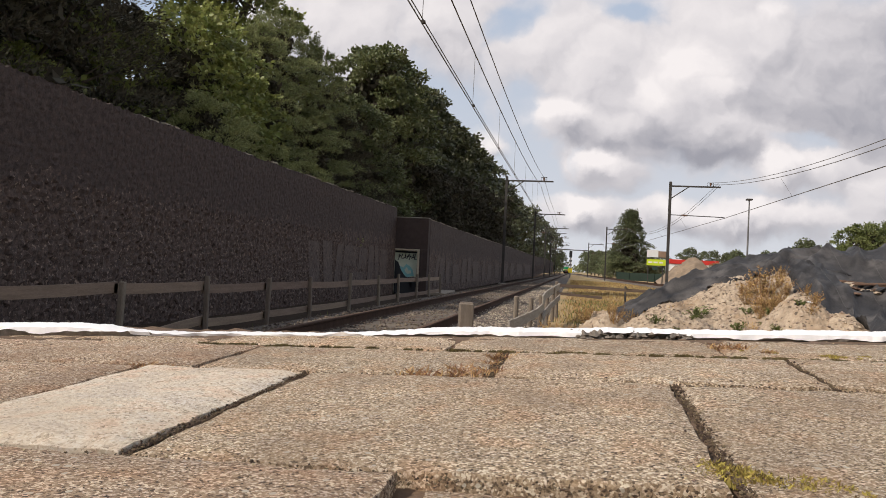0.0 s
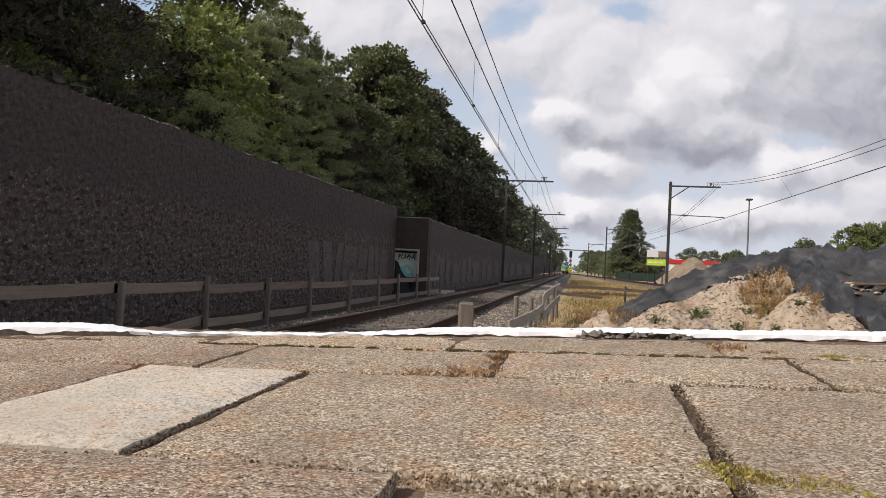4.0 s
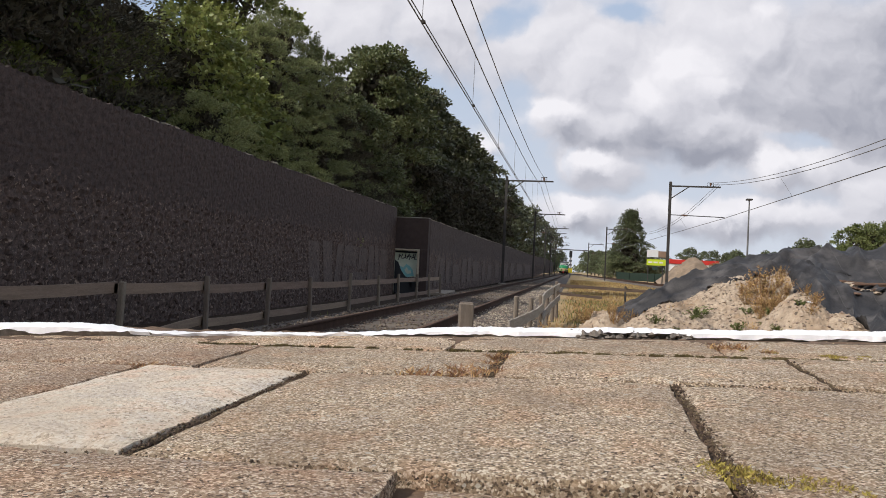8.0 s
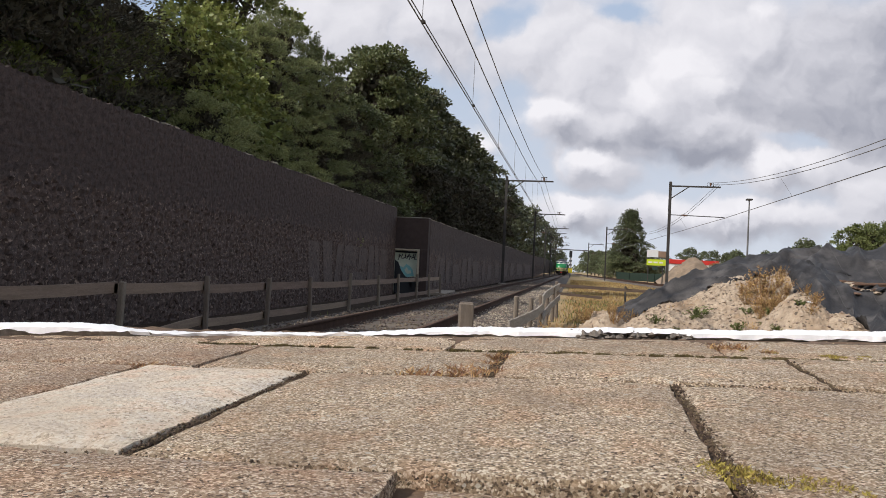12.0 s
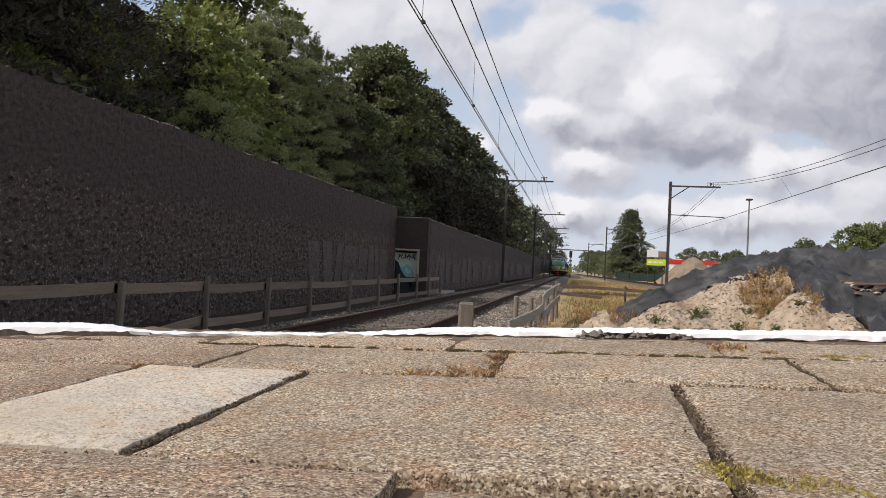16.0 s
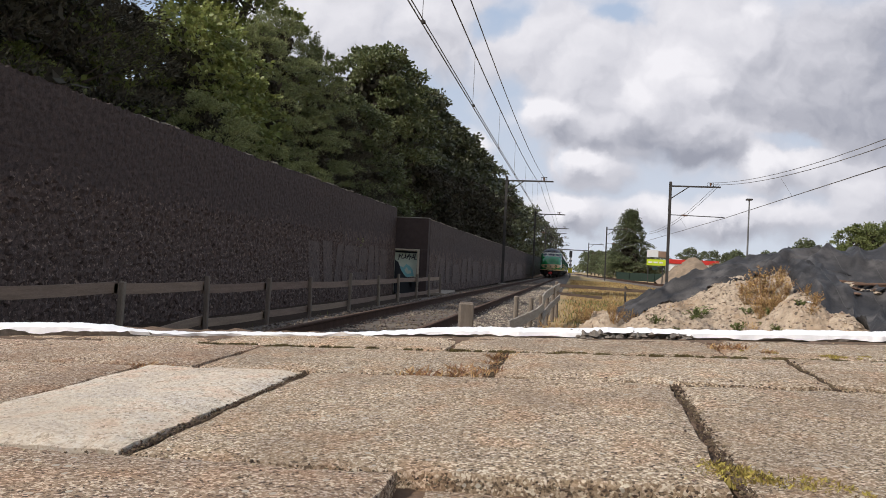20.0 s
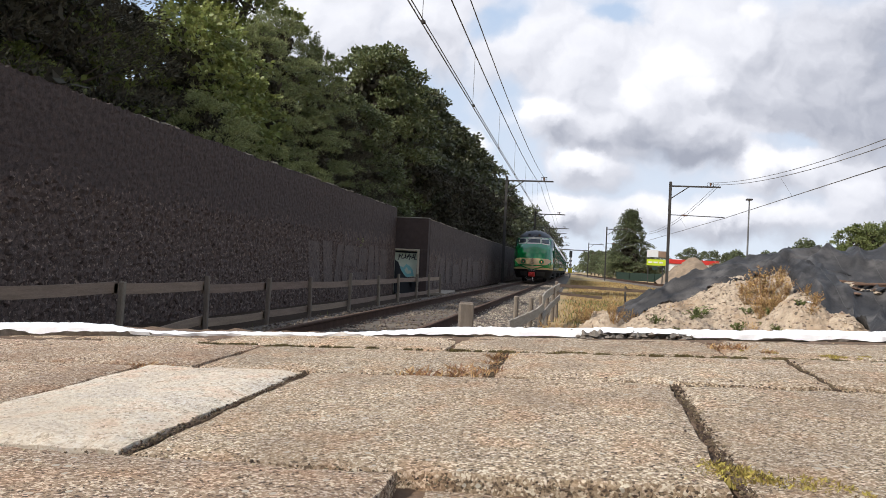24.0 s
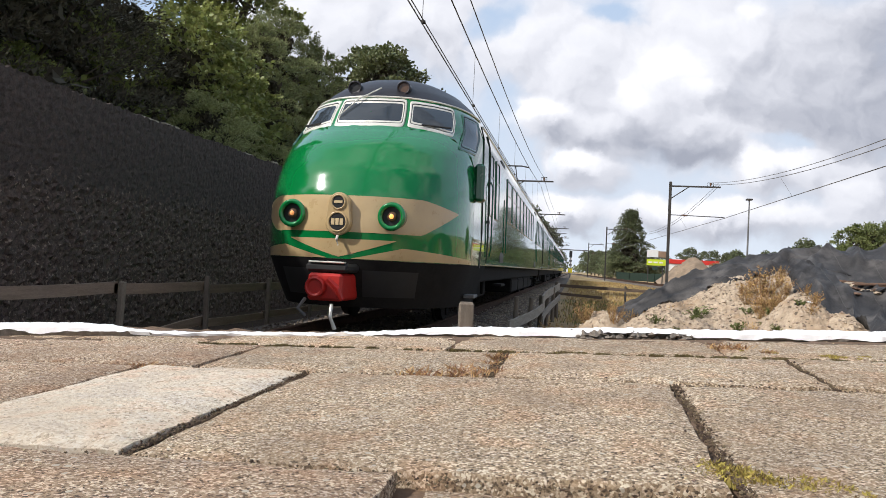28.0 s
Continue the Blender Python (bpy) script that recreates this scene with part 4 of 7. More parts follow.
# pale strips drawn where the sun catches the wall's top edge
for k in range(40):
    y = RETURN_Y - 0.8 * (k + 1)
    if random.random() < (0.95 if y > 16 else 0.35):
        ob = part("coping", box(-0.24, -0.03, 0, random.uniform(0.3, 0.79), 0, random.uniform(0.02, 0.05), 0.008), M["coping"], wall_1)
        ob.matrix_basis = pose(WALL_X, y, 3.192 + random.uniform(-0.012, 0.012), 0, random.uniform(-4, 4), 0)
wall_2 = tagged(new("wall_2"), "long dark noise wall with paler overpainted lower part", "wall", kind="structure")
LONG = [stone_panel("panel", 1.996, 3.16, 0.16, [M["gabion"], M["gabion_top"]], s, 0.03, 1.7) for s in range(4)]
for k in range(96):
    y = RETURN_Y + 0.4 + 2.0 * k
    rise = 0.16 * smoothstep(35, 90, y) + 0.5 * smoothstep(90, 170, y)
    # the long wall's sunlit top edge, drawn as pale strips too
    if k < 45:
        part("coping", box(-0.24, -0.02, 0.05, random.uniform(1.2, 1.95), 0, random.uniform(0.02, 0.045), 0.008), M["coping"], wall_2).matrix_basis = pose(WALL2_X, y, 2.778 + rise, 0, random.uniform(-3, 3), 0)
    ob = part("panel", LONG[k % 4], None, wall_2)
    ob.matrix_basis = pose(WALL2_X + random.uniform(-0.003, 0.003), y, -0.40 + rise + random.uniform(-0.015, 0.015))


def return_wall():
    w = tagged(new("wall_return"), "short dark wall end with a doorway", "wall", kind="structure")
    part("lintel", box(WALL_X - 1.5, WALL2_X - 0.01, RETURN_Y, RETURN_Y + 0.38, 1.50, 2.80, 0.01), M["gabion_plain"], w)
    part("pier", box(-6.34, WALL2_X - 0.01, RETURN_Y, RETURN_Y + 0.38, -0.45, 1.499, 0.01), M["gabion_plain"], w)
    part("coping", box(WALL_X - 1.5, WALL2_X - 0.02, RETURN_Y - 0.02, RETURN_Y + 0.40, 2.803, 2.835, 0.008), M["concrete"], w)
    d = tagged(new("door_1"), "pale door board covered with teal and black graffiti", "door", kind="structure")
    part("board", box(WALL_X - 0.6, -6.345, RETURN_Y + 0.27, RETURN_Y + 0.33, -0.42, 1.495, 0.004), M["door_pale"], d)
    part("jamb", box(-6.44, -6.35, RETURN_Y - 0.03, RETURN_Y + 0.26, -0.42, 1.495, 0.01), M["door_frame"], d)
    part("head", box(WALL_X - 0.6, -6.445, RETURN_Y - 0.03, RETURN_Y + 0.26, 1.42, 1.495, 0.01), M["door_frame"], d)

    def flat(name, pts, mat, y=RETURN_Y + 0.262):
        bm = bmesh.new()
        a = [bm.verts.new((x, y, z)) for x, z in pts]
        b = [bm.verts.new((x, y + 0.006, z)) for x, z in pts]
        bm.faces.new(a)
        for i in range(len(a)):
            j = (i + 1) % len(a)
            bm.faces.new((a[j], a[i], b[i], b[j]))
        part(name, bm, M[mat], d)
    flat("paint_field", [(-7.25, 0.78), (-7.08, 0.70), (-6.95, 0.86), (-6.80, 0.78), (-6.66, 0.62), (-6.60, 0.36), (-6.74, 0.36), (-6.84, 0.22), (-6.95, 0.30), (-7.10, 0.30), (-7.22, 0.55)], "door_teal")
    # shade at the board's lower left and foot, drawn as a black polygon
    flat("board_shade", [(-7.45, 1.02), (-7.30, 0.92), (-7.16, 0.58), (-6.98, 0.34), (-6.88, 0.30), (-6.62, 0.34), (-6.46, 0.30), (-6.46, -0.40), (-7.45, -0.40)], "door_black", RETURN_Y + 0.254)
    flat("paint_highlight", [(-7.02, 0.62), (-6.92, 0.72), (-6.84, 0.58), (-6.76, 0.60), (-6.72, 0.48), (-6.88, 0.44), (-6.96, 0.50)], "door_pale", RETURN_Y + 0.254)
    # shadow line under the door head, drawn as a black band
    flat("head_shade", [(-7.45, 1.335), (-6.45, 1.325), (-6.45, 1.40), (-7.45, 1.405)], "door_black", RETURN_Y + 0.254)
    flat("paint_drip", [(-6.86, 0.20), (-6.70, 0.12), (-6.66, -0.10), (-6.78, -0.02)], "door_black", RETURN_Y + 0.254)
    rng = random.Random(4)
    for k in range(7):
        x = -7.3 + 0.115 * k
        bm = bmesh.new()
        add_tube(bm, [(x + rng.uniform(-0.03, 0.03), RETURN_Y + 0.256, 1.06 + rng.uniform(-0.05, 0.05)), (x + rng.uniform(0, 0.08), RETURN_Y + 0.256, 1.16), (x + rng.uniform(0.0, 0.1), RETURN_Y + 0.256, 1.29 + rng.uniform(-0.03, 0.02))], 0.021, 5)
        add_tube(bm, [(x, RETURN_Y + 0.256, 1.08 + rng.uniform(0, 0.15)), (x + 0.10, RETURN_Y + 0.256, 1.14 + rng.uniform(-0.07, 0.1))], 0.018, 5)
        part("scribble", bm, M["door_black"], d)


return_wall()


def letter_patch(parent, x, y, z, bars, slope=0.0):
    """Overpainted block shapes on a wall face: bars of (y offset, z offset, width, height, slant)."""
    for dy, dz, w, h, sl in bars:
        bm = bmesh.new()
        pts = [(dy, dz), (dy + w, dz), (dy + w + sl, dz + h), (dy + sl, dz + h)]
        a = [bm.verts.new((x, y + p, z + q)) for p, q in pts]
        b = [bm.verts.new((x - 0.05, y + p, z + q)) for p, q in pts]
        bm.faces.new(a)
        for i in range(4):
            j = (i + 1) % 4
            bm.faces.new((a[j], a[i], b[i], b[j]))
        part("paint_patch", bm, M["letter_paint"], parent, "paler overpainted block on the stone")


letter_patch(wall_1, WALL_X + 0.016, 19.6, 0.15, [(0.0, 0.0, 0.9, 1.25, -0.2), (1.25, 0.0, 0.8, 1.3, -0.25), (2.2, 0.0, 0.55, 1.25, 0.2), (3.02, 0.55, 1.4, 0.7, 0.1), (3.0, 0.0, 0.5, 0.5, 0.0),
             (4.1, 0.0, 1.3, 0.35, 0.0), (4.72, 0.45, 0.9, 0.75, 0.1), (5.9, -0.1, 0.7, 1.4, 0.1), (7.06, 0.0, 0.45, 1.35, -0.3), (7.6, -0.05, 1.0, 1.3, 0.0)])
letter_patch(wall_2, WALL2_X + 0.022, 31.0, 0.0, [(0.0, 0.0, 0.7, 1.3, 0.7), (1.2, 0.0, 1.2, 1.2, 0.3), (3.2, 0.0, 1.0, 1.1, -0.2), (5.0, 0.0, 2.0, 0.95, 0.2), (8.0, 0.0, 1.5, 1.3, 0.2), (10.2, 0.0, 1.2, 1.4, 0.1),
             (12.5, 0.0, 2.5, 1.2, 0.1), (17.0, 0.0, 1.5, 1.3, 0.2), (20.0, 0.0, 2.5, 1.1, 0.2), (25.0, 0.1, 3.0, 1.2, 0.2), (31.0, 0.1, 5.0, 1.2, 0.2), (39.0, 0.2, 4.0, 1.2, 0.2), (47.0, 0.2, 8.0, 1.2, 0.2), (60.0, 0.3, 12.0, 1.2, 0.3)])


# left fence of posts and boards
def post_mesh(w, h, mat, sides=4, top=0.01):
    bm = bmesh.new()
    if sides == 4:
        add_box(bm, -w / 2, w / 2, -w / 2, w / 2, 0, h, top)
    else:
        add_tube(bm, [(0, 0, 0), (0, 0, h - 0.015), (0, 0, h)], [w / 2, w / 2, w / 2 - 0.015], sides)
    return mesh_of("post", bm, M[mat])


def board_mesh(a, b, h, t, mat, sag=0.0, twist=0.0, start_h=None):
    """A plank from a to b (centres of its ends), upright, with a slight sag and twist."""
    a, b = Vector(a), Vector(b)
    n, verts, faces = 6, [], []
    side = (b - a).cross(Vector((0, 0, 1))).normalized() * t / 2
    for i in range(n + 1):
        s = i / n
        c = a.lerp(b, s) + Vector((0, 0, -sag * 4 * s * (1 - s)))
        hh = h if start_h is None else start_h + (h - start_h) * min(1, s * 1.6)
        lean = side * (twist * (s - 0.5))
        verts += [c - side - lean + Vector((0, 0, -hh / 2)), c + side - lean + Vector((0, 0, -hh / 2)), c + side + lean + Vector((0, 0, hh / 2)), c - side + lean + Vector((0, 0, hh / 2))]
    for i in range(n):
        for k in range(4):
            faces.append((4 * i + k, 4 * i + (k + 1) % 4, 4 * i + 4 + (k + 1) % 4, 4 * i + 4 + k))
    faces += [(3, 2, 1, 0), (4 * n, 4 * n + 1, 4 * n + 2, 4 * n + 3)]
    return pydata("board", [tuple(v) for v in verts], faces, mat)


def left_fence():
    fence = thing("wooden_fence", "weathered post-and-board fence along the noise wall", "fence")
    rng = random.Random(8)
    ys = (3.4, 5.4, 7.37, 9.35, 11.39, 13.41, 15.92, 18.48, 20.63, 23.13, 25.22, 27.46)
    FX = -5.0
    mesh = post_mesh(0.066, 1.0, "wood_post")
    tops = [0.55 + rng.uniform(-0.04, 0.05) for _ in ys]
    for y, t in zip(ys, tops):
        p = part("post", mesh, None, fence)
        p.matrix_basis = pose(FX, y, t - 1.0, rng.uniform(-2, 2), rng.uniform(-2, 2), rng.uniform(-8, 8))
    for k in range(len(ys) - 1):
        z = 0.375 + rng.uniform(-0.012, 0.012) + (0.055, 0.055, 0.05, 0.02)[min(k, 3)] * (k < 4)
        part("board", board_mesh((FX - 0.065, ys[k] - 0.03, z), (FX - 0.065, ys[k + 1] + 0.03, z + rng.uniform(-0.02, 0.02)), 0.125, 0.03, M["wood"], 0.01), None, fence)
        if k >= 2:
            zl = -0.09 + rng.uniform(-0.015, 0.015)
            if k == 2:
                part("board", board_mesh((FX - 0.065, ys[k] + 0.15, -0.17), (FX - 0.065, ys[k + 1] + 0.03, zl + 0.05), 0.12, 0.03, M["wood"], 0.0, 0, 0.03), None, fence)
            else:
                part("board", board_mesh((FX - 0.065, ys[k] - 0.03, zl), (FX - 0.065, ys[k + 1] + 0.03, zl + rng.uniform(-0.02, 0.02)), 0.115, 0.03, M["wood"], 0.01), None, fence)


left_fence()


UPPER_BOARD = [(-0.66, 15.2, 0.26), (-0.63, 15.9, 0.33), (-0.58, 16.8, 0.37), (-0.51, 18.2, 0.4), (-0.4, 19.5, 0.47)]
LOWER_BOARD = [(-1.04, 11.6, -0.04), (-0.95, 12.6, -0.03), (-0.84, 13.7, -0.01), (-0.74, 14.7, 0.02), (-0.64, 15.5, 0.12)]
FAR_BOARD = [(-0.64, 15.0, -0.14), (-0.61, 15.6, -0.02), (-0.55, 16.8, 0.05), (-0.48, 18.1, 0.1), (-0.38, 19.4, 0.19)]


def right_fence():
    f = thing("timber_fence", "pale weathered board fence with warped planks by the track", "fence")
    rng = random.Random(5)
    post = post_mesh(0.09, 1.0, "wood_post", 10)
    run = [(-0.98, 12.9, 0.40), (-0.80, 14.2, 0.34), (-0.66, 15.4, 0.36), (-0.55, 16.7, 0.44), (-0.46, 18.0, 0.48), (-0.38, 19.4, 0.60)]
    for x, y, t in run:
        part("post", post, None, f).matrix_basis = pose(x, y, t - 1.0, rng.uniform(-2, 2), rng.uniform(-2, 2), 0)
    def warped(path, h):
        """A thin plank bent along a path."""
        pts, verts, faces = [Vector(p) + Vector((0.065, 0, 0)) for p in path], [], []
        for a, b in zip(pts, pts[1:]):
            verts += [a.lerp(b, k / 4) for k in range(4)]
        line, verts = verts + [pts[-1]], []
        for k, c in enumerate(line):
            d = line[min(k + 1, len(line) - 1)] - line[max(k - 1, 0)]
            side = d.cross(Vector((0, 0, 1))).normalized() * 0.016
            up = Vector((0, 0, h / 2 * (1 + 0.06 * math.sin(2.1 * k))))
            verts += [tuple(c - side - up), tuple(c + side - up), tuple(c + side + up), tuple(c - side + up)]
        for k in range(len(line) - 1):
            faces += [(4 * k + q, 4 * k + (q + 1) % 4, 4 * k + 4 + (q + 1) % 4, 4 * k + 4 + q) for q in range(4)]
        n = 4 * (len(line) - 1)
        faces += [(3, 2, 1, 0), (n, n + 1, n + 2, n + 3)]
        part("board", pydata("board", verts, faces, M["wood_grey"]), None, f, "warped pale plank")

    warped(UPPER_BOARD, 0.17)
    warped(LOWER_BOARD, 0.17)
    warped(FAR_BOARD, 0.15)
    g = thing("timber_fence", "short weathered board fence across the field", "fence")
    for x in (-0.42, 2.2):
        part("post", post, None, g).matrix_basis = pose(x, 20.0, -0.45 + (0.05 if x < 0 else -0.05))
    # dark sleeper wood puts the shadow on these boards into their colour
    part("board", board_mesh((-0.45, 19.93, 0.49), (0.9, 19.93, 0.465), 0.08, 0.03, M["sleeper"]), None, g)
    part("board", board_mesh((0.9, 19.93, 0.465), (2.25, 19.93, 0.44), 0.08, 0.03, M["sleeper"]), None, g)
    part("board", board_mesh((-0.40, 19.93, 0.27), (0.80, 19.93, 0.21), 0.07, 0.03, M["sleeper"]), None, g)
    b = thing("bollard", "chamfered grey timber bollard by the track", "bollard", pose(-1.08, 7.5, -0.5, 0, 0, 14))
    bm = bmesh.new()
    add_box(bm, -0.075, 0.075, -0.075, 0.075, 0, 1.0, 0.014)
    part("shaft", bm, M["bollard"], b)
    part("cap", box(-0.06, 0.06, -0.06, 0.06, 1.0, 1.008, 0.003), M["bollard"], b)


right_fence()


# overhead line
def mast(x, y, top, reach, arm_z, low_arm=None, label="dark steel catenary mast with a cross arm"):
    s = 1 if reach > 0 else -1
    m = thing("catenary_mast", label, "mast", pose(x, y, FIELD_Z - 0.05), "catenary masts")
    h = top - FIELD_Z + 0.05
    bm = bmesh.new()
    for q in (-0.10, 0.09):
        add_box(bm, -0.10, 0.10, q, q + 0.012, 0, h)
    add_box(bm, -0.006, 0.006, -0.088, 0.09, 0, h)
    part("post", bm, M["steel_dark"], m)
    part("footing", box(-0.3, 0.3, -0.3, 0.3, -0.1, 0.14, 0.03), M["concrete"], m)
    az = arm_z - FIELD_Z + 0.05
    part("arm", box(min(0, reach), max(0, reach), -0.05, 0.05, az - 0.06, az + 0.06, 0.01), M["steel_dark"], m)
    part("brace", tube([(0, 0, az - 1.0), (reach * 0.38, 0, az)], 0.045), M["steel_dark"], m)
    bm = bmesh.new()
    c = reach - s * 0.75
    add_tube(bm, [(c - 0.22, 0, az), (c - 0.22, 0, az + 0.32), (c + 0.22, 0, az + 0.32), (c + 0.22, 0, az)], 0.03)
    part("stirrup", bm, M["steel_dark"], m)
    part("insulator", tube([(c, 0, az + 0.02), (c, 0, az + 0.30)], [0.05, 0.08], 8), M["insulator"], m)
    if low_arm:
        lz = low_arm - FIELD_Z + 0.05
        part("steady_arm", tube([(0, 0, lz + 0.06), (reach + s * 0.35, 0, lz - 0.02)], 0.035), M["steel_dark"], m)
        part("insulator", tube([(s * 0.9, 0, lz + 0.05), (s * 1.3, 0, lz + 0.04)], [0.07, 0.07], 8), M["insulator"], m)
    return m


for x, y, low in ((-5.56, 58.0, None), (-5.0, 92.0, 5.6), (-4.75, 122.0, 5.6), (-4.9, 156.0, 5.6), (-5.0, 200.0, None), (-5.6, -14.0, None)):
    mast(x, y, 8.30, 3.72, 7.95, low)
for x, y in ((7.13, 58.0), (4.97, 117.0), (3.53, 182.0), (8.2, -8.0)):
    mast(x, y, 8.20, 3.70, 7.86, 5.58, "tall dark steel mast beside the side track")


def wire(name, path, r, label, sides=5):
    bm = bmesh.new()
    add_tube(bm, path, r, sides)
    return tagged(new(name, mesh_of(name, bm, M["wire"])), label, "wire", "overhead wires")


def span(y0, y1, x0, x1, z_end, sag, n=24):
    return [(x0 + (x1 - x0) * k / n, y0 + (y1 - y0) * k / n, z_end - 4 * sag * (k / n) * (1 - k / n)) for k in range(n + 1)]


MASTS_Y = (-14.0, 58.0, 92.0, 122.0, 156.0, 200.0, 260.0)
wire("contact_wire", [(TRACK_X, -14, 5.11), (TRACK_X, 58, 5.11), (TRACK_X + 0.2, 92, 5.11), (TRACK_X - 0.1, 122, 5.11), (TRACK_X + 0.1, 156, 5.11), (TRACK_X, 260, 5.11)], 0.013, "taut contact wire over the main track")
wire("contact_wire", [(TRACK_X + 0.045, -14, 5.13), (TRACK_X + 0.045, 58, 5.13), (TRACK_X + 0.23, 92, 5.13), (TRACK_X, 156, 5.13), (TRACK_X, 260, 5.13)], 0.011, "second contact wire over the main track")
for a, b in zip(MASTS_Y, MASTS_Y[1:]):
    d = b - a
    wire("catenary_wire", span(a, b, -2.82, -2.80, 7.60, 1.08 * (d / 72) ** 2), 0.016, "sagging carrier wire over the main track")
    wire("feeder_wire", span(a, b, -2.55, -2.48, 8.12, 1.32 * (d / 72) ** 2), 0.014, "sagging feeder wire over the main track")
for y in (12.3, 18.8, 25.5, 32.5, 40.0, 47.0, 53.0):
    k = (y + 14) / 72
    wire("dropper", [(TRACK_X, y, 5.12), (-2.83, y + 0.25, 7.60 - 1.08 * 4 * k * (1 - k))], 0.006, "thin dropper wire between overhead wires", 4)
    clip = bmesh.new()
    add_box(clip, TRACK_X - 0.015, TRACK_X + 0.06, y - 0.03, y + 0.03, 5.10, 5.155, 0.008)
    tagged(new("wire_clamp", mesh_of("wire_clamp", clip, M["steel_dark"])), "small dark clamp on the contact wires", "clamp", "wire clamps")
SIDE = [(12.2, -8.0), (11.15, 58.0), (9.0, 117.0), (7.5, 182.0)]
wire("contact_wire", [(x, y, 5.5) for x, y in SIDE], 0.022, "contact wire over the side track")
for (x0, y0), (x1, y1) in zip(SIDE, SIDE[1:]):
    wire("catenary_wire", span(y0, y1, x0 - 0.4, x1 - 1.0, 8.05, 2.1), 0.018, "carrier wire over the side track")
    wire("feeder_wire", span(y0, y1, x0 - 0.5, x1 - 0.9, 8.2, 2.0), 0.016, "feeder wire over the side track")
    for k in (0.25, 0.5, 0.75):
        x, y = x0 + (x1 - x0) * k, y0 + (y1 - y0) * k
        wire("dropper", [(x, y, 5.5), (x - 0.6, y, 8.05 - 8.4 * k * (1 - k))], 0.007, "thin dropper wire between overhead wires", 4)


# signals and portal
def signal(x, y, height, plate, label):
    s = thing("railway_signal", label, "signal", pose(x, y, FIELD_Z), "signals")
    part("post", tube([(0, 0, 0), (0, 0, height - 1.2)], 0.07, 8), M["steel_grey"], s)
    bm = bmesh.new()
    add_box(bm, -0.28, 0.28, 0, 0.12, height - 1.3, height, 0.12)
    part("head", bm, M["badge"], s, "black signal head")
    part("visor", tube([(0, -0.12, height - 0.35), (0, 0, height - 0.35)], 0.11, 8), M["badge"], s)
    for k in range(3):
        z = height - 1.55 - 0.75 * k
        part("band", box(-0.24, 0.24, -0.02, 0.10, z - 0.18, z + 0.18, 0.01), M["plate_white"], s, "white marker band")
        part("band", box(-0.24, 0.24, -0.02, 0.10, z - 0.54, z - 0.19, 0.01), M["badge"], s)
    if plate:
        part("marker_plate", box(-0.40, 0.40, -0.06, -0.03, 1.0, 1.85, 0.01), M["plate_yellow"], s, "yellow marker plate")
    return s


signal(-0.55, 140.0, 5.2, True, "black and white banded signal with a yellow plate")
signal(-5.05, 300.0, 7.2, False, "black and white banded signal by the far track")
portal = thing("line_portal", "thin steel portal beam across the far tracks", "portal", pose(0, 182, 0))
part("beam", box(-5.6, 3.6, -0.08, 0.08, 6.1, 6.35, 0.02), M["steel_grey"], portal)
part("post", tube([(-5.6, 0, FIELD_Z), (-5.6, 0, 6.4)], 0.1, 8), M["steel_grey"], portal)

# sand heap with black sheeting
RIDGE = [(-0.1, -0.38), (0.35, -0.2), (0.62, 0.22), (0.93, 0.38), (1.33, 0.63), (1.64, 0.79), (2.21, 1.02), (2.51, 1.11), (2.70, 1.20), (3.0, 1.27), (3.4, 1.24), (3.6, 1.18), (4.0, 1.30), (4.4, 1.40), (5.2, 1.42), (7.0, 1.3), (9.0, 0.4), (10.0, -0.45)]


def mound(x, y, cx, cy, rx, ry, h):
    return FIELD_Z - 0.04 + h * math.exp(-((x - cx) / rx) ** 2 - ((y - cy) / ry) ** 2)


def heap_z(x, y):
    top = flatlerp(RIDGE, x) + 0.42
    yr = 11.0
    t = max(0.0, 1 - abs(y - yr) / (3.9 if y < yr else 4.5))
    s = t ** 0.92 if y < yr else smoothstep(0, 1, t)
    z = FIELD_Z - 0.04 + top * s
    # lower shoulders of loose sand towards the track, and the bank under the cloth
    for m in ((1.15, 8.8, 0.9, 1.3, 0.90), (2.48, 8.55, 0.62, 0.95, 1.15), (0.42, 9.3, 0.55, 0.9, 0.80), (2.78, 8.2, 0.5, 0.9, 0.96), (3.55, 8.3, 0.55, 0.75, 1.10)):
        z = max(z, mound(x, y, *m))
    rough = min(1.0, max(0.0, (z - FIELD_Z) * 3)) * (1 - 0.85 * max(smoothstep(10.3, 10.9, y), smoothstep(3.0, 3.3, x)))
    if rough > 0.01:
        slip = x * 0.8 + y * 0.5
        z += rough * (0.07 * noise.noise((x * 1.7, y * 1.7, 3)) + 0.07 * (0.4 - abs(noise.noise((x * 3.5, y * 3.0, 7)))) + 0.055 * (0.3 - abs(noise.noise((slip * 6, y * 9, 9)))) + 0.030 * noise.noise((x * 16, y * 15, 2)) + 0.018 * noise.noise((x * 38, y * 34, 5)))
    return z


tagged(new("sand_mound", sheet("sand_mound", list(np.arange(-0.8, 3.4, 0.022)) + list(np.arange(3.4, 10.2, 0.12)), list(np.arange(6.8, 10.6, 0.025)) + list(np.arange(10.6, 15.8, 0.1)), lambda x, y: (x, y, heap_z(x, y)), M["sand"], False)),
       "rough mound of pale dry sand dug beside the track", "sand mound")


def clods(rng):
    x, y = rng.uniform(-0.2, 3.6), rng.uniform(7.0, 10.6)
    return x, y, heap_z(x, y) + 0.004


v, f = scatter(4000, clods, (0.004, 0.030), 5)
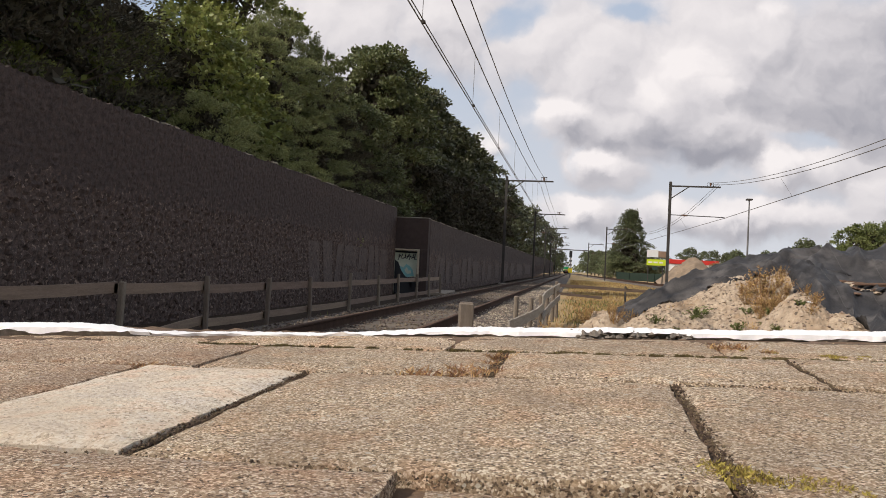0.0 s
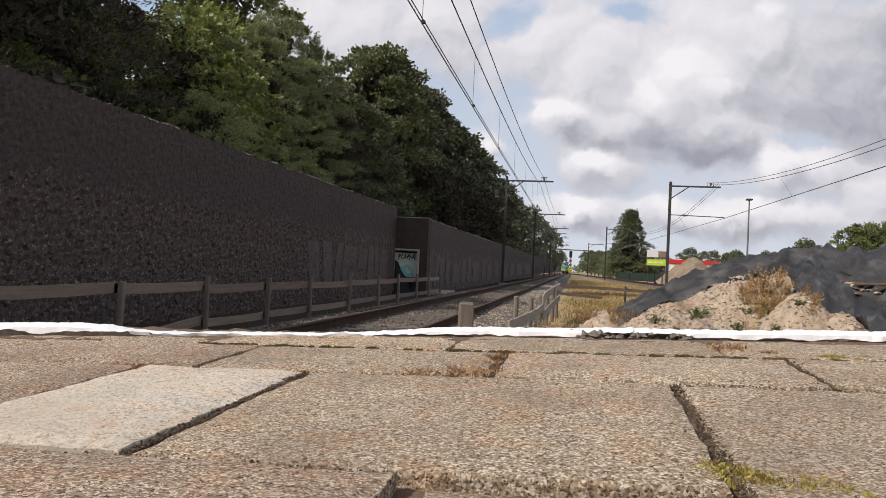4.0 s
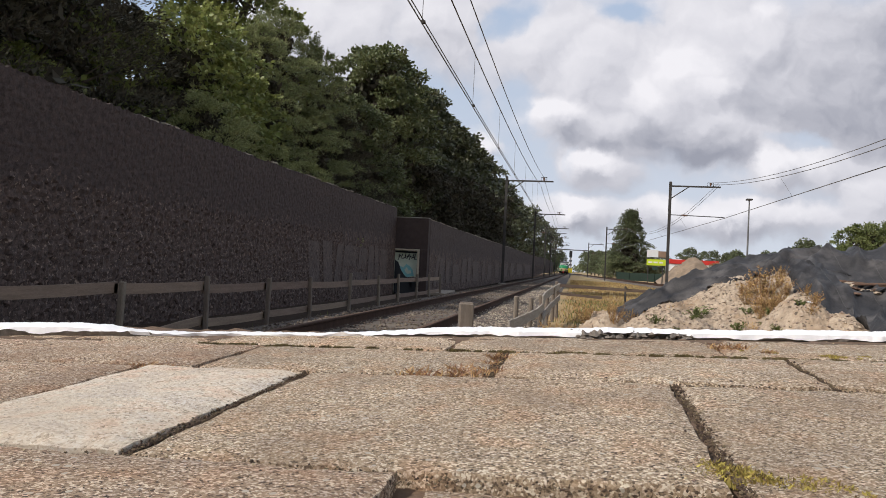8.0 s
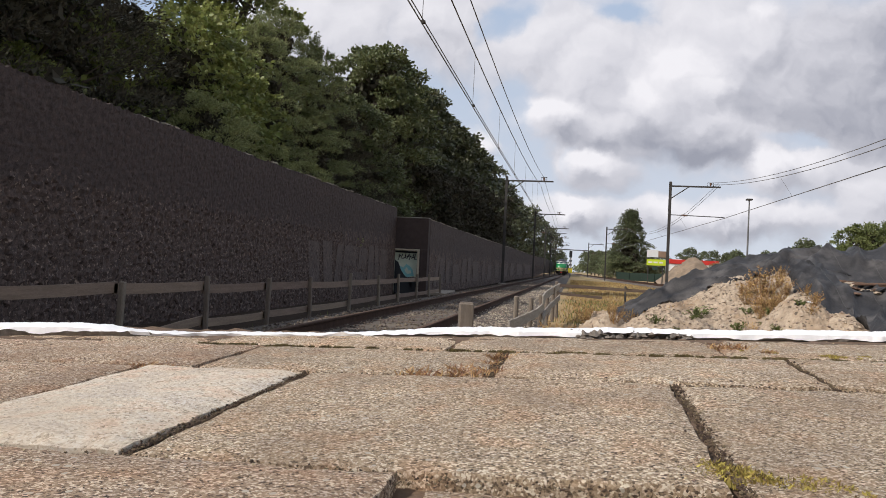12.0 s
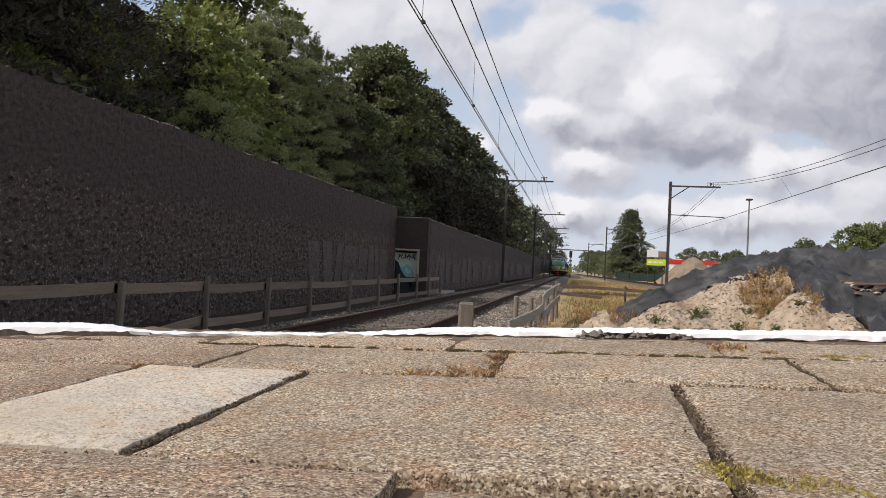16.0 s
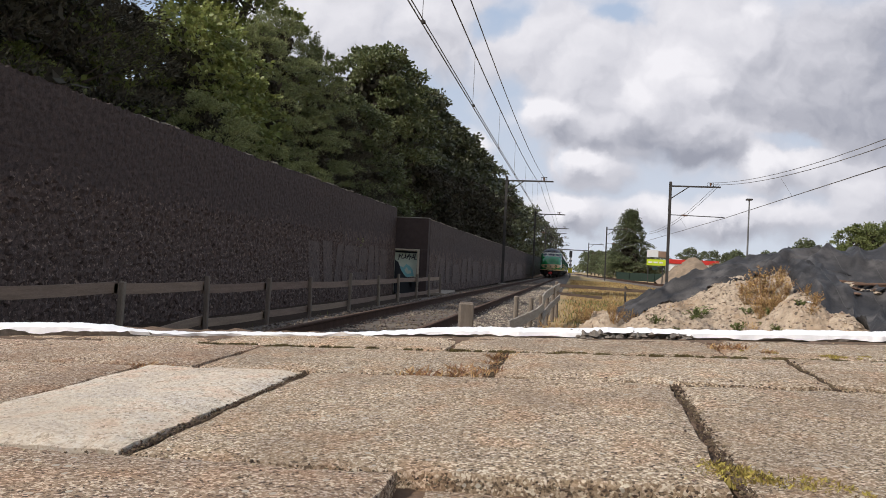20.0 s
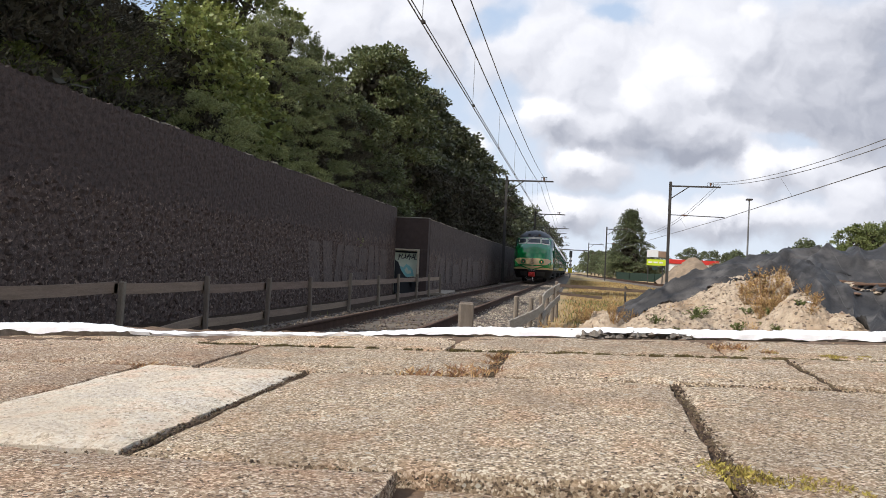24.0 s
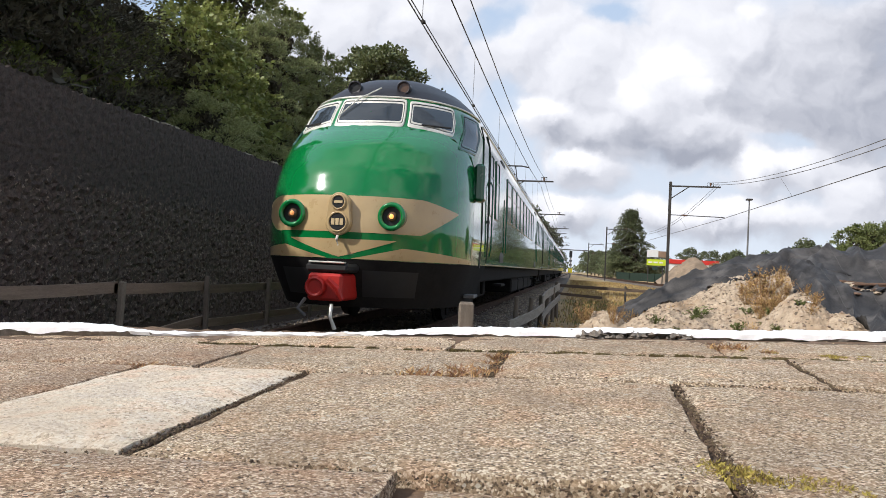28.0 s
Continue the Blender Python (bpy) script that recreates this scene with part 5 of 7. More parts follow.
tagged(new("sand_clods", pydata("sand_clods", v, f, material("sand_clod", (0.47, 0.375, 0.285), (0.22, 0.165, 0.12), 8, 0.95, bump=0.5, fine=60, by_island=0.3))), "crumbled clods and pebbles on the sand", "clods", kind="stuff")


def tarp(name, inside, xs, ys, lift, folds, label):
    """A sheet that lies on the heap where inside(x, y) is positive, with folds and a thick rim."""
    verts, faces, index = [], [], {}
    for j, y in enumerate(ys):
        for i, x in enumerate(xs):
            if inside(x, y) > -0.05:
                index[i, j] = len(verts)
                edge = min(1.0, max(0.0, inside(x, y) + 0.05) * 5)
                z = heap_z(x, y) * 0.4 + 0.6 * sum(heap_z(x + a, y + b) for a, b in ((0.25, 0), (-0.25, 0), (0, 0.25), (0, -0.25))) / 4
                verts.append((x, y, max(z, heap_z(x, y)) + 0.012 + lift * edge + folds(x, y)))
    for (i, j) in index:
        if (i + 1, j) in index and (i, j + 1) in index and (i + 1, j + 1) in index:
            faces.append((index[i, j], index[i + 1, j], index[i + 1, j + 1], index[i, j + 1]))
    ob = tagged(new(name, pydata(name, verts, faces, M["tarp"], True)), label, "sheeting", "sheets over the sand heap")
    mod = ob.modifiers.new("thick", "SOLIDIFY")
    mod.thickness, mod.offset = 0.006, 1
    return ob


def left_edge(x):
    return lerp_list([(0.5, 9.8), (0.8, 9.95), (0.95, 10.35), (1.25, 10.62), (1.5, 10.42), (1.9, 10.48), (2.2, 10.5), (2.5, 10.45), (2.75, 10.40), (3.0, 10.35)], x) + 0.10 * noise.noise((x * 5, 0, 0))


tarp("plastic_sheet", lambda x, y: min(y - left_edge(x), x - 0.52, 3.6 - x), list(np.arange(0.45, 3.7, 0.03)), list(np.arange(9.3, 14.6, 0.045)), 0.06,
     lambda x, y: 0.11 * (1 - abs(math.sin(4.2 * y - 1.6 * x + 1.8 * noise.noise((x * 1.1, y * 0.8, 0))))) ** 2 + 0.05 * (0.4 - abs(noise.noise((x * 5 - y * 2, y * 6 + x * 3, 8)))) + 0.06 * (1 - abs(math.sin(10 * y + 3 * x + 2.5 * noise.noise((x * 1.6, y * 1.6, 4))))) ** 2 + 0.04 * (0.4 - abs(noise.noise((x * 3 + y * 5, y * 3 - x * 2, 4)))) - 0.075, "crumpled black sheet along the back of the heap")


def right_edge(y):
    return lerp_list([(7.0, 3.05), (7.5, 2.97), (7.9, 2.93), (8.6, 2.88), (9.2, 2.74), (9.8, 2.72), (10.4, 2.85), (10.8, 2.95), (14.0, 2.95)], y) + 0.05 * noise.noise((0, y * 3, 0))


tarp("fabric_sheet", lambda x, y: min(x - right_edge(y), 9.0 - x, y - 6.95), list(np.arange(2.4, 9.1, 0.05)), list(np.arange(6.9, 14.8, 0.05)), 0.09,
     lambda x, y: 0.14 * (0.5 - abs(noise.noise((x * 1.5 - y * 0.5, y * 0.45, 2)))) + 0.05 * (0.5 - abs(noise.noise((x * 3.2 - y * 0.9, y * 0.8, 6)))) + 0.012 * noise.noise((x * 14, y * 10, 3)) + 0.11 * (1 - abs(math.sin(7.5 * x - 1.5 * y + 2.5 * noise.noise((x * 1.3, y * 0.7, 9))))) ** 3 + 0.13 * (1 - abs(math.sin(3.3 * x + 0.8 * y + 2.2 * noise.noise((x * 0.8, y * 0.6, 5))))) ** 2 - 0.12, "dark woven ground cloth draped over the heap")


M["seam"] = material("pale_woven_line", (0.085, 0.083, 0.08), (0.05, 0.049, 0.047), 8, 0.7, bump=0, fine=60)


CLOTH_Z = {(round(q.co.x, 2), round(q.co.y, 2)): q.co.z for q in bpy.data.objects["fabric_sheet"].data.vertices}


def cloth_z(x, y):
    return CLOTH_Z.get((round(round(x / 0.05) * 0.05, 2), round(round(y / 0.05) * 0.05, 2)), heap_z(x, y))


def cloth_lines():
    """Pale woven lines that run up the cloth, laid on its surface."""
    cloth = bpy.data.objects["fabric_sheet"]
    for x in (3.15, 3.55, 3.9, 4.25, 4.6, 5.0):
        pts = []
        for k in range(120):
            y = 6.95 + 0.05 * k
            z = CLOTH_Z.get((round(x, 2), round(y, 2)))
            if z is not None:
                pts.append((x, y, z + 0.012))
        if len(pts) > 8:
            part("woven_line", tube(pts[::2], 0.0035, 4), M["seam"], cloth, "pale line woven into the cloth")


cloth_lines()


# planks and rubble on the cloth
def lying_plank(x, y, rz, l, w, tilt, label, mat="wood"):
    p = tagged(new("plank", mesh_of("plank", box(-l / 2, l / 2, -w / 2, w / 2, 0, 0.03, 0.005), M[mat])), label, "plank", "planks on the sheet")
    p.matrix_basis = pose(x, y, cloth_z(x, y) + 0.03, 0, tilt, rz)


M["old_plank"] = material("old_brown_plank", (0.20, 0.12, 0.08), (0.10, 0.06, 0.04), 4, 0.9, bump=0.4, fine=40)
lying_plank(3.62, 9.95, 8, 0.6, 0.12, 4, "dark broken plank on the black cloth", "old_plank")
lying_plank(3.66, 9.80, 4, 0.5, 0.10, -3, "weathered plank on the black cloth", "old_plank")
rb = random.Random(12)
for k in range(16):
    x, y = 3.34 + rb.random() * 0.36, 9.45 + rb.random() * 0.35
    bm = bmesh.new()
    bmesh.ops.create_icosphere(bm, subdivisions=1, radius=rb.uniform(0.04, 0.10))
    for q in bm.verts:
        q.co *= 0.7 + 0.9 * noise.noise(q.co * 11 + Vector((k, 0, 0)))
        q.co.x *= 1.5
        q.co.z *= 0.5
    ob = tagged(new("rubble_stone", mesh_of("rubble_stone", bm, M["sand" if k % 3 == 0 else "old_plank" if k % 3 == 1 else "tarp"])), ("grey piece of rubble on the black cloth", "brown broken wood piece on the cloth", "black torn lump of sheeting on the cloth")[k % 3], "stone", "rubble on the sheet")
    ob.matrix_basis = pose(x, y, cloth_z(x, y) + 0.03, 0, 0, 40 * k)
for x, y, r, mat in ((2.42, 8.35, 0.036, "badge"), (2.50, 8.3, 0.026, "plate_white")):
    bm = bmesh.new()
    bmesh.ops.create_icosphere(bm, subdivisions=3, radius=r)
    for q in bm.verts:
        q.co = Vector((q.co.x * 1.7, q.co.y, q.co.z * 0.6)) * (0.8 + 0.9 * noise.noise(q.co * 32))
    ob = tagged(new("litter_bag", mesh_of("litter_bag", bm, M[mat], True)), "crumpled plastic bag on the sand" if mat != "badge" else "crumpled black plastic bag on the sand", "litter")
    ob.matrix_basis = pose(x, y, heap_z(x, y) + r * 0.5)


# weeds on the heap
def weed_mesh(name, stems, height, spread, mat, seed, leaves=14, leaf=0.035):
    rng = random.Random(seed)
    bm = bmesh.new()
    for k in range(stems):
        a = rng.uniform(0, 6.28)
        r = spread * rng.random()
        h = height * rng.uniform(0.5, 1.0)
        p0 = Vector((0.25 * r * math.cos(a), 0.25 * r * math.sin(a), -0.03))
        p1 = p0 + Vector((0.4 * r * math.cos(a), 0.4 * r * math.sin(a), 0.55 * h))
        p2 = p1 + Vector((0.5 * r * math.cos(a + 0.5), 0.5 * r * math.sin(a + 0.5), 0.45 * h))
        add_tube(bm, [p0, p1, p2], [0.005, 0.004, 0.002], 4)
        for q in range(leaves):
            c = p0.lerp(p1, rng.random()) if rng.random() < 0.35 else p1.lerp(p2, rng.random())
            d = Vector((rng.uniform(-1, 1), rng.uniform(-1, 1), rng.uniform(-0.3, 0.9))).normalized() * leaf * rng.uniform(0.6, 1.6)
            s = d.orthogonal().normalized() * leaf * 0.3
            vs = [bm.verts.new(c), bm.verts.new(c + d * 0.5 + s), bm.verts.new(c + d), bm.verts.new(c + d * 0.5 - s)]
            bm.faces.new(vs)
    return mesh_of(name, bm, M[mat])


WEEDS = {"dry": [weed_mesh("dry_weed", 26, 0.55, 0.34, "dry_weed", s, 18, 0.040) for s in (1, 2, 3)], "green": [weed_mesh("green_weed", 14, 0.20, 0.18, "green_weed", s, 20, 0.035) for s in (4, 5)]}


def plant(kind, k, x, y, s, z=None):
    me = WEEDS[kind][k % len(WEEDS[kind])]
    ob = tagged(new(kind + "_weed", me), "tall withered rust-brown weed on the sand" if kind == "dry" else "low green weed on the sand", "weed", kind + " weeds on the heap")
    ob.matrix_basis = pose(x, y, (heap_z(x, y) if z is None else z) - 0.01, 0, 0, 70 * k) @ Matrix.Diagonal((s, s, s, 1))


wr = random.Random(21)
for k in range(11):
    plant("dry", k, wr.uniform(2.1, 2.66), wr.uniform(9.2, 10.0), wr.uniform(0.28, 0.46))
for k in range(6):
    plant("dry", k, wr.uniform(2.2, 2.75), wr.uniform(9.6, 10.35), wr.uniform(0.26, 0.40))
for k in range(16):
    plant("dry", k, wr.uniform(0.8, 2.6), wr.uniform(7.6, 9.2), wr.uniform(0.14, 0.3))
plant("dry", 1, 2.42, 9.9, 0.8)
for k in range(26):
    plant("green", k, wr.uniform(0.8, 2.7), wr.uniform(7.7, 9.7), wr.uniform(0.25, 0.65))
for k, (x, y, s) in enumerate(((1.3, 9.3, 0.75), (1.6, 9.6, 0.9), (2.0, 7.9, 0.9), (2.1, 7.8, 1.1), (2.2, 7.85, 0.8))):
    plant("green", k, x, y, s)
for k in range(12):
    plant("dry", k, wr.uniform(-0.42, 0.15), wr.uniform(10.0, 14.5), wr.uniform(0.45, 0.75), None)
for k in range(22):
    plant("dry", k, wr.uniform(-0.35, 0.9), wr.uniform(7.8, 13.5), wr.uniform(0.3, 0.62), None)


# dry grass on the field
def grass_field(name, count, place, height, width, seed, mat):
    rng = np.random.default_rng(seed)
    verts, faces = [], []
    for k in range(count):
        x, y = place(rng)
        z = ground_z(x, y)
        far = 1 + y / 25
        h, w, a = height * rng.uniform(0.4, 1.1), width * far * rng.uniform(0.6, 1.2), rng.uniform(0, 3.14)
        dx, dy = rng.normal(0, 0.35 * h), rng.normal(0, 0.35 * h)
        c, s = math.cos(a) * w, math.sin(a) * w * 0.4
        n = len(verts)
        verts += [(x - c, y - s, z - 0.02), (x + c, y + s, z - 0.02), (x + dx * 0.6 + c * 0.6, y + dy * 0.6 + s, z + 0.65 * h), (x + dx * 0.6 - c * 0.6, y + dy * 0.6 - s, z + 0.65 * h), (x + dx, y + dy, z + h)]
        faces += [(n, n + 1, n + 2, n + 3), (n + 3, n + 2, n + 4)]
    return tagged(new(name, pydata(name, verts, faces, M[mat])), "long dry yellow grass" if mat == "grass" else "patches of green grass and weeds", "grass", kind="stuff")


grass_field("dry_grass", 36000, lambda r: (r.uniform(-0.4, 0.8) + 12 * r.random() ** 1.3, 18 + 84 * r.random() ** 1.7), 0.12, 0.007, 2, "grass")
grass_field("green_grass", 1500, lambda r: (r.normal(1.2, 0.7), 17 + 14 * r.random()), 0.13, 0.007, 3, "green_weed")
grass_field("verge_grass", 350, lambda r: (-5.6 + 0.7 * r.random(), 8 + 40 * r.random() ** 1.5), 0.16, 0.005, 4, "green_weed")


# trees
def leaf_cloud(name, clumps, per, leaf, mat, seed, flat=1.0, narrow=0.55, droop=0.0):
    """Leaves in clumps: (centre, radius) each, denser towards the clump's skin."""
    rng = np.random.default_rng(seed)
    C = np.array([c for c, r in clumps], float)
    Rr = np.array([r for c, r in clumps], float)
    idx = rng.choice(len(clumps), size=per, p=Rr ** 2 / (Rr ** 2).sum())
    d = rng.normal(size=(per, 3))
    d /= np.linalg.norm(d, axis=1)[:, None]
    rad = Rr[idx] * rng.uniform(0.25, 1.08, per) ** 0.55
    low = (d[:, 2] < -0.15) & (rng.random(per) < 0.75)
    d[low, 2] *= -0.5
    p = C[idx] + d * rad[:, None] * np.array((1, 1, flat))
    a = rng.normal(size=(per, 3)) + d * 0.5
    a[:, 2] -= droop
    a /= np.linalg.norm(a, axis=1)[:, None]
    up = d * 1.3 + rng.normal(size=(per, 3)) * 0.5 + np.array((0, 0, 0.6))
    b = np.cross(a, up)
    b /= np.linalg.norm(b, axis=1)[:, None] + 1e-9
    L = (leaf * rng.uniform(0.6, 1.35, per))[:, None]
    v = np.stack([p - a * L * 0.5, p + b * L * narrow * 0.5, p + a * L * 0.5, p - b * L * narrow * 0.5], 1).reshape(-1, 3)
    me = bpy.data.meshes.new(name)
    me.vertices.add(4 * per)
    me.vertices.foreach_set("co", v.ravel())
    me.loops.add(4 * per)
    me.loops.foreach_set("vertex_index", np.arange(4 * per))
    me.polygons.add(per)
    me.polygons.foreach_set("loop_start", np.arange(per) * 4)
    me.update(calc_edges=True)
    me.materials.append(M[mat])
    return me


def tree_parts(seed, height, radius, base, mat, leaves, leaf, shape="round", flat=0.75, narrow=0.55, n_clump=46, clump=0.30):
    """Meshes of a trunk with limbs and of a crown whose clumps hang on the limbs."""
    rng = random.Random(seed)
    bm = bmesh.new()
    lean = (rng.uniform(-0.4, 0.4), rng.uniform(-0.4, 0.4))
    axis = [Vector((lean[0] * t + 0.12 * math.sin(5 * t + seed), lean[1] * t + 0.1 * math.cos(4 * t + seed), height * 0.93 * t)) for t in (0, 0.15, 0.35, 0.55, 0.75, 1.0)]
    r0 = 0.022 * height
    add_tube(bm, axis, [r0, r0 * 0.8, r0 * 0.62, r0 * 0.45, r0 * 0.25, 0.02], 8)
    limbs, clumps = bmesh.new(), []
    for k in range(n_clump):
        t = base + (1 - base) * ((k + rng.random()) / n_clump)
        u = (t - base) / (1 - base)
        if shape == "round":
            w = radius * math.sqrt(max(0.03, 1 - (2 * u - 0.9) ** 2 / 1.25))
        elif shape == "cone":
            w = radius * (1.02 - u) ** 0.75
        else:
            w = radius * (0.55 + 0.5 * math.sin(math.pi * min(1, u + 0.15))) * (1 - 0.8 * smoothstep(0.7, 1.0, u))
        a = k * 2.4 + rng.uniform(-0.5, 0.5)
        rr = w * (0.30 + 0.70 * rng.random() ** 0.6)
        f = t * 5 * 0.93
        i = min(4, int(f))
        root = axis[i].lerp(axis[i + 1], f - i) - Vector((0, 0, 0.10 * rr * (0.6 if shape == "round" else -0.2)))
        tip = Vector((axis[i].x + rr * math.cos(a), axis[i].y + rr * math.sin(a), height * t + (0.12 * rr if shape != "cone" else -0.15 * rr)))
        if k % 2 == 0:
            mid = root.lerp(tip, 0.5) + Vector((0, 0, 0.05 * height * rng.random()))
            add_tube(limbs, [root, mid, tip], [0.012 * height * (1.1 - u), 0.007 * height * (1.1 - u), 0.012], 5)
        clumps.append((tip, radius * clump * rng.uniform(0.6, 1.25) * (1.0 if shape != "cone" else (1.15 - 0.8 * u))))
    return (mesh_of("trunk", bm, M["bark"], True), mesh_of("limbs", limbs, M["bark"], True),
            leaf_cloud("crown", clumps, leaves, leaf, mat, seed, flat, narrow))


def grow(meshes, x, y, s, rz, name, label, category="tree", group="", z=None):
    t = thing(name, label, category, pose(x, y, (ground_z(x, y) if z is None else z), 0, 0, rz) @ Matrix.Diagonal((s, s, s, 1)), group)
    for nm, me in zip(("trunk", "limb", "crown"), meshes):
        part(nm, me, None, t)
    return t


def foliage_mesh(name, groups, core, core_leaf, seed, mat):
    """Leaves in tufts on twigs: groups of (places, ways, count, length, narrowness, spread, flatness); a core of inner
    leaves with the crown's shade in their dark colour.
    """
    rng = np.random.default_rng(seed)
    quads, index = [], []
    for k, (P, D, count, leaf, narrow, spread, level) in enumerate(groups):
        n = len(P) * count
        p, d = np.repeat(P, count, 0), np.repeat(D, count, 0)
        a = d + rng.normal(size=(n, 3)) * spread
        a /= np.linalg.norm(a, axis=1)[:, None] + 1e-9
        L = (leaf * rng.uniform(0.6, 1.3, n))[:, None]
        p = p + d * (rng.random(n)[:, None] - 0.35) * leaf * 1.6 + rng.normal(size=(n, 3)) * leaf * 0.35
        up = rng.normal(size=(n, 3)) * (1 - level) + np.array((-0.5, -0.4, 0.9)) * level
        b = np.cross(a, up)
        b /= np.linalg.norm(b, axis=1)[:, None] + 1e-9
        quads.append(np.stack([p, p + a * L * 0.5 + b * L * narrow * 0.5, p + a * L, p + a * L * 0.5 - b * L * narrow * 0.5], 1))
        index.append(np.zeros(n, np.int32))
    # inner leaves: their dark colour stands for shade inside the crown
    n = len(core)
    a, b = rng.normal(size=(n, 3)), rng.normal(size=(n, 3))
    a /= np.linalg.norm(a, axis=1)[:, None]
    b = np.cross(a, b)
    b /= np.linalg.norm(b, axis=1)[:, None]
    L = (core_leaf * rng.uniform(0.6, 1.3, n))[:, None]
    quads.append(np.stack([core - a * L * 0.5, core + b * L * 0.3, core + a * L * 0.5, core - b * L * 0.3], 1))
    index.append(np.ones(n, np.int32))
    v = np.concatenate(quads).reshape(-1, 3)
    per = len(v) // 4
    me = bpy.data.meshes.new(name)
    me.vertices.add(4 * per)
    me.vertices.foreach_set("co", v.ravel())
    me.loops.add(4 * per)
    me.loops.foreach_set("vertex_index", np.arange(4 * per))
    me.polygons.add(per)
    me.polygons.foreach_set("loop_start", np.arange(per) * 4)
    me.update(calc_edges=True)
    me.materials.append(M[mat])
    me.materials.append(M["leaf_shaded"])
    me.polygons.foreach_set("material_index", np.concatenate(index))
    return me


def padded_tree(seed, height, radius, base, mat, pads, tufts, leaves, leaf, narrow, pad=0.3, flat=0.4, shape="pine", spread=0.45, level=0.0, core=2500, core_leaf=0.35, spikes=0):
    """Trunk, limbs and a crown of separate pads of foliage, each domed above and open below, as on pines and old broadleaf trees."""
    rng = np.random.default_rng(seed)
    lean = rng.uniform(-0.4, 0.4, 2)
    axis = [Vector((lean[0] * t + 0.15 * math.sin(5 * t + seed), lean[1] * t + 0.12 * math.cos(4 * t + seed), height * 0.95 * t)) for t in (0, 0.15, 0.35, 0.55, 0.75, 1.0)]
    r0 = 0.017 * height
    bm, limbs = bmesh.new(), bmesh.new()
    add_tube(bm, axis, [r0, r0 * 0.85, r0 * 0.66, r0 * 0.48, r0 * 0.27, 0.02], 8)
    P, D, inner = [], [], []
    for k in range(pads):
        u = (k + rng.random()) / pads
        t = base + (1 - base) * u
        if shape == "cone":
            w = radius * (1.0 - u) ** 0.85 + 0.1
        elif shape == "pine":
            w = radius * (1.0 - u) ** 0.62 * (0.55 + 0.45 * min(1, u * 5)) + 0.1
        else:
            w = radius * math.sqrt(max(0.02, 1 - (2 * u - 0.85) ** 2 / 1.36))
        a = k * 2.39996 + rng.uniform(-0.5, 0.5)
        rr = w * (0.35 + 0.65 * rng.random() ** 0.5)
        f = t * 5 * 0.95
        i = min(4, int(f))
        root = axis[i].lerp(axis[i + 1], f - i)
        tip = Vector((root.x + rr * math.cos(a), root.y + rr * math.sin(a), height * t * 0.97 + (0.10 if shape == "pine" else 0.22) * rr * (1 - u)))
        mid = root.lerp(tip, 0.55) - Vector((0, 0, 0.06 * rr))
        add_tube(limbs, [root - Vector((0, 0, 0.25 * rr * (1 - u))), mid, tip], [0.007 * height * (1.15 - u), 0.004 * height * (1.15 - u), 0.010], 5)
        pr = radius * pad * rng.uniform(0.6, 1.25) * (1.1 - 0.45 * u)
        out = np.array((math.cos(a), math.sin(a), 0.0))
        q = rng.random(tufts) ** 0.55
        g = rng.uniform(0, 2 * math.pi, tufts)
        e = np.stack([q * np.cos(g) * 1.1, q * np.sin(g) * 1.1, flat * np.sqrt(np.maximum(0, 1 - q * q)) + rng.normal(0, 0.10, tufts) * flat], 1) * pr
        wob = 0.35 * pr * np.array([noise.noise((3 * c[0] + k, 3 * c[1], seed)) for c in e / pr])
        e[:, 2] += wob
        P.append(e + np.array(tip) + out * 0.1 * pr)
        way = np.stack([np.cos(g) * q, np.sin(g) * q, np.full(tufts, 0.55 if shape == "pine" else 0.2)], 1) + out * 0.5
        D.append(way / np.linalg.norm(way, axis=1)[:, None])
        # places of the inner leaves that darken the gaps between pads like shade
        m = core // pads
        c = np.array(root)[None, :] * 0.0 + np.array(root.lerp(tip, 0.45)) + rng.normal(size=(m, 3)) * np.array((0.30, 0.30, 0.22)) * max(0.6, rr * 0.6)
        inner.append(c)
    for k in range(spikes):
        u = 1 - 0.35 * rng.random() ** 2
        a = rng.uniform(0, 6.28)
        w = radius * (1 - u) ** 0.62
        p = np.array((lean[0] + w * math.cos(a), lean[1] + w * math.sin(a), height * (base + (1 - base) * u) * 0.97 + 0.1))
        h = rng.uniform(0.4, 0.8)
        P.append(p + np.outer(np.linspace(0, 1, 12), (0.15 * math.cos(a) * h, 0.15 * math.sin(a) * h, h)))
        D.append(np.repeat(np.array([(0, 0, 1.0)]), 12, 0))
    return (mesh_of("trunk", bm, M["bark"], True), mesh_of("limbs", limbs, M["bark"], True),
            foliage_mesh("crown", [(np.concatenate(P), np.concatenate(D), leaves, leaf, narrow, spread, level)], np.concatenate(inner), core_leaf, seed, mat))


PINE = padded_tree(4, 11.4, 3.3, 0.22, "needle", 48, 100, 9, 0.12, 0.27, pad=0.27, flat=0.30, core=4500, core_leaf=0.28, spikes=16)
PINE_B = padded_tree(5, 11.6, 3.0, 0.26, "needle", 42, 100, 9, 0.12, 0.27, pad=0.29, flat=0.32, core=4500, core_leaf=0.28, spikes=20)
PINE_DARK = padded_tree(15, 13.0, 3.4, 0.16, "needle_shaded", 70, 60, 7, 0.13, 0.26, pad=0.32, flat=0.35, core=6000, core_leaf=0.22)
PINE_LOW = padded_tree(16, 5.5, 2.0, 0.25, "needle_pale", 34, 110, 7, 0.085, 0.29, pad=0.28, flat=0.5, core=3000, core_leaf=0.14)
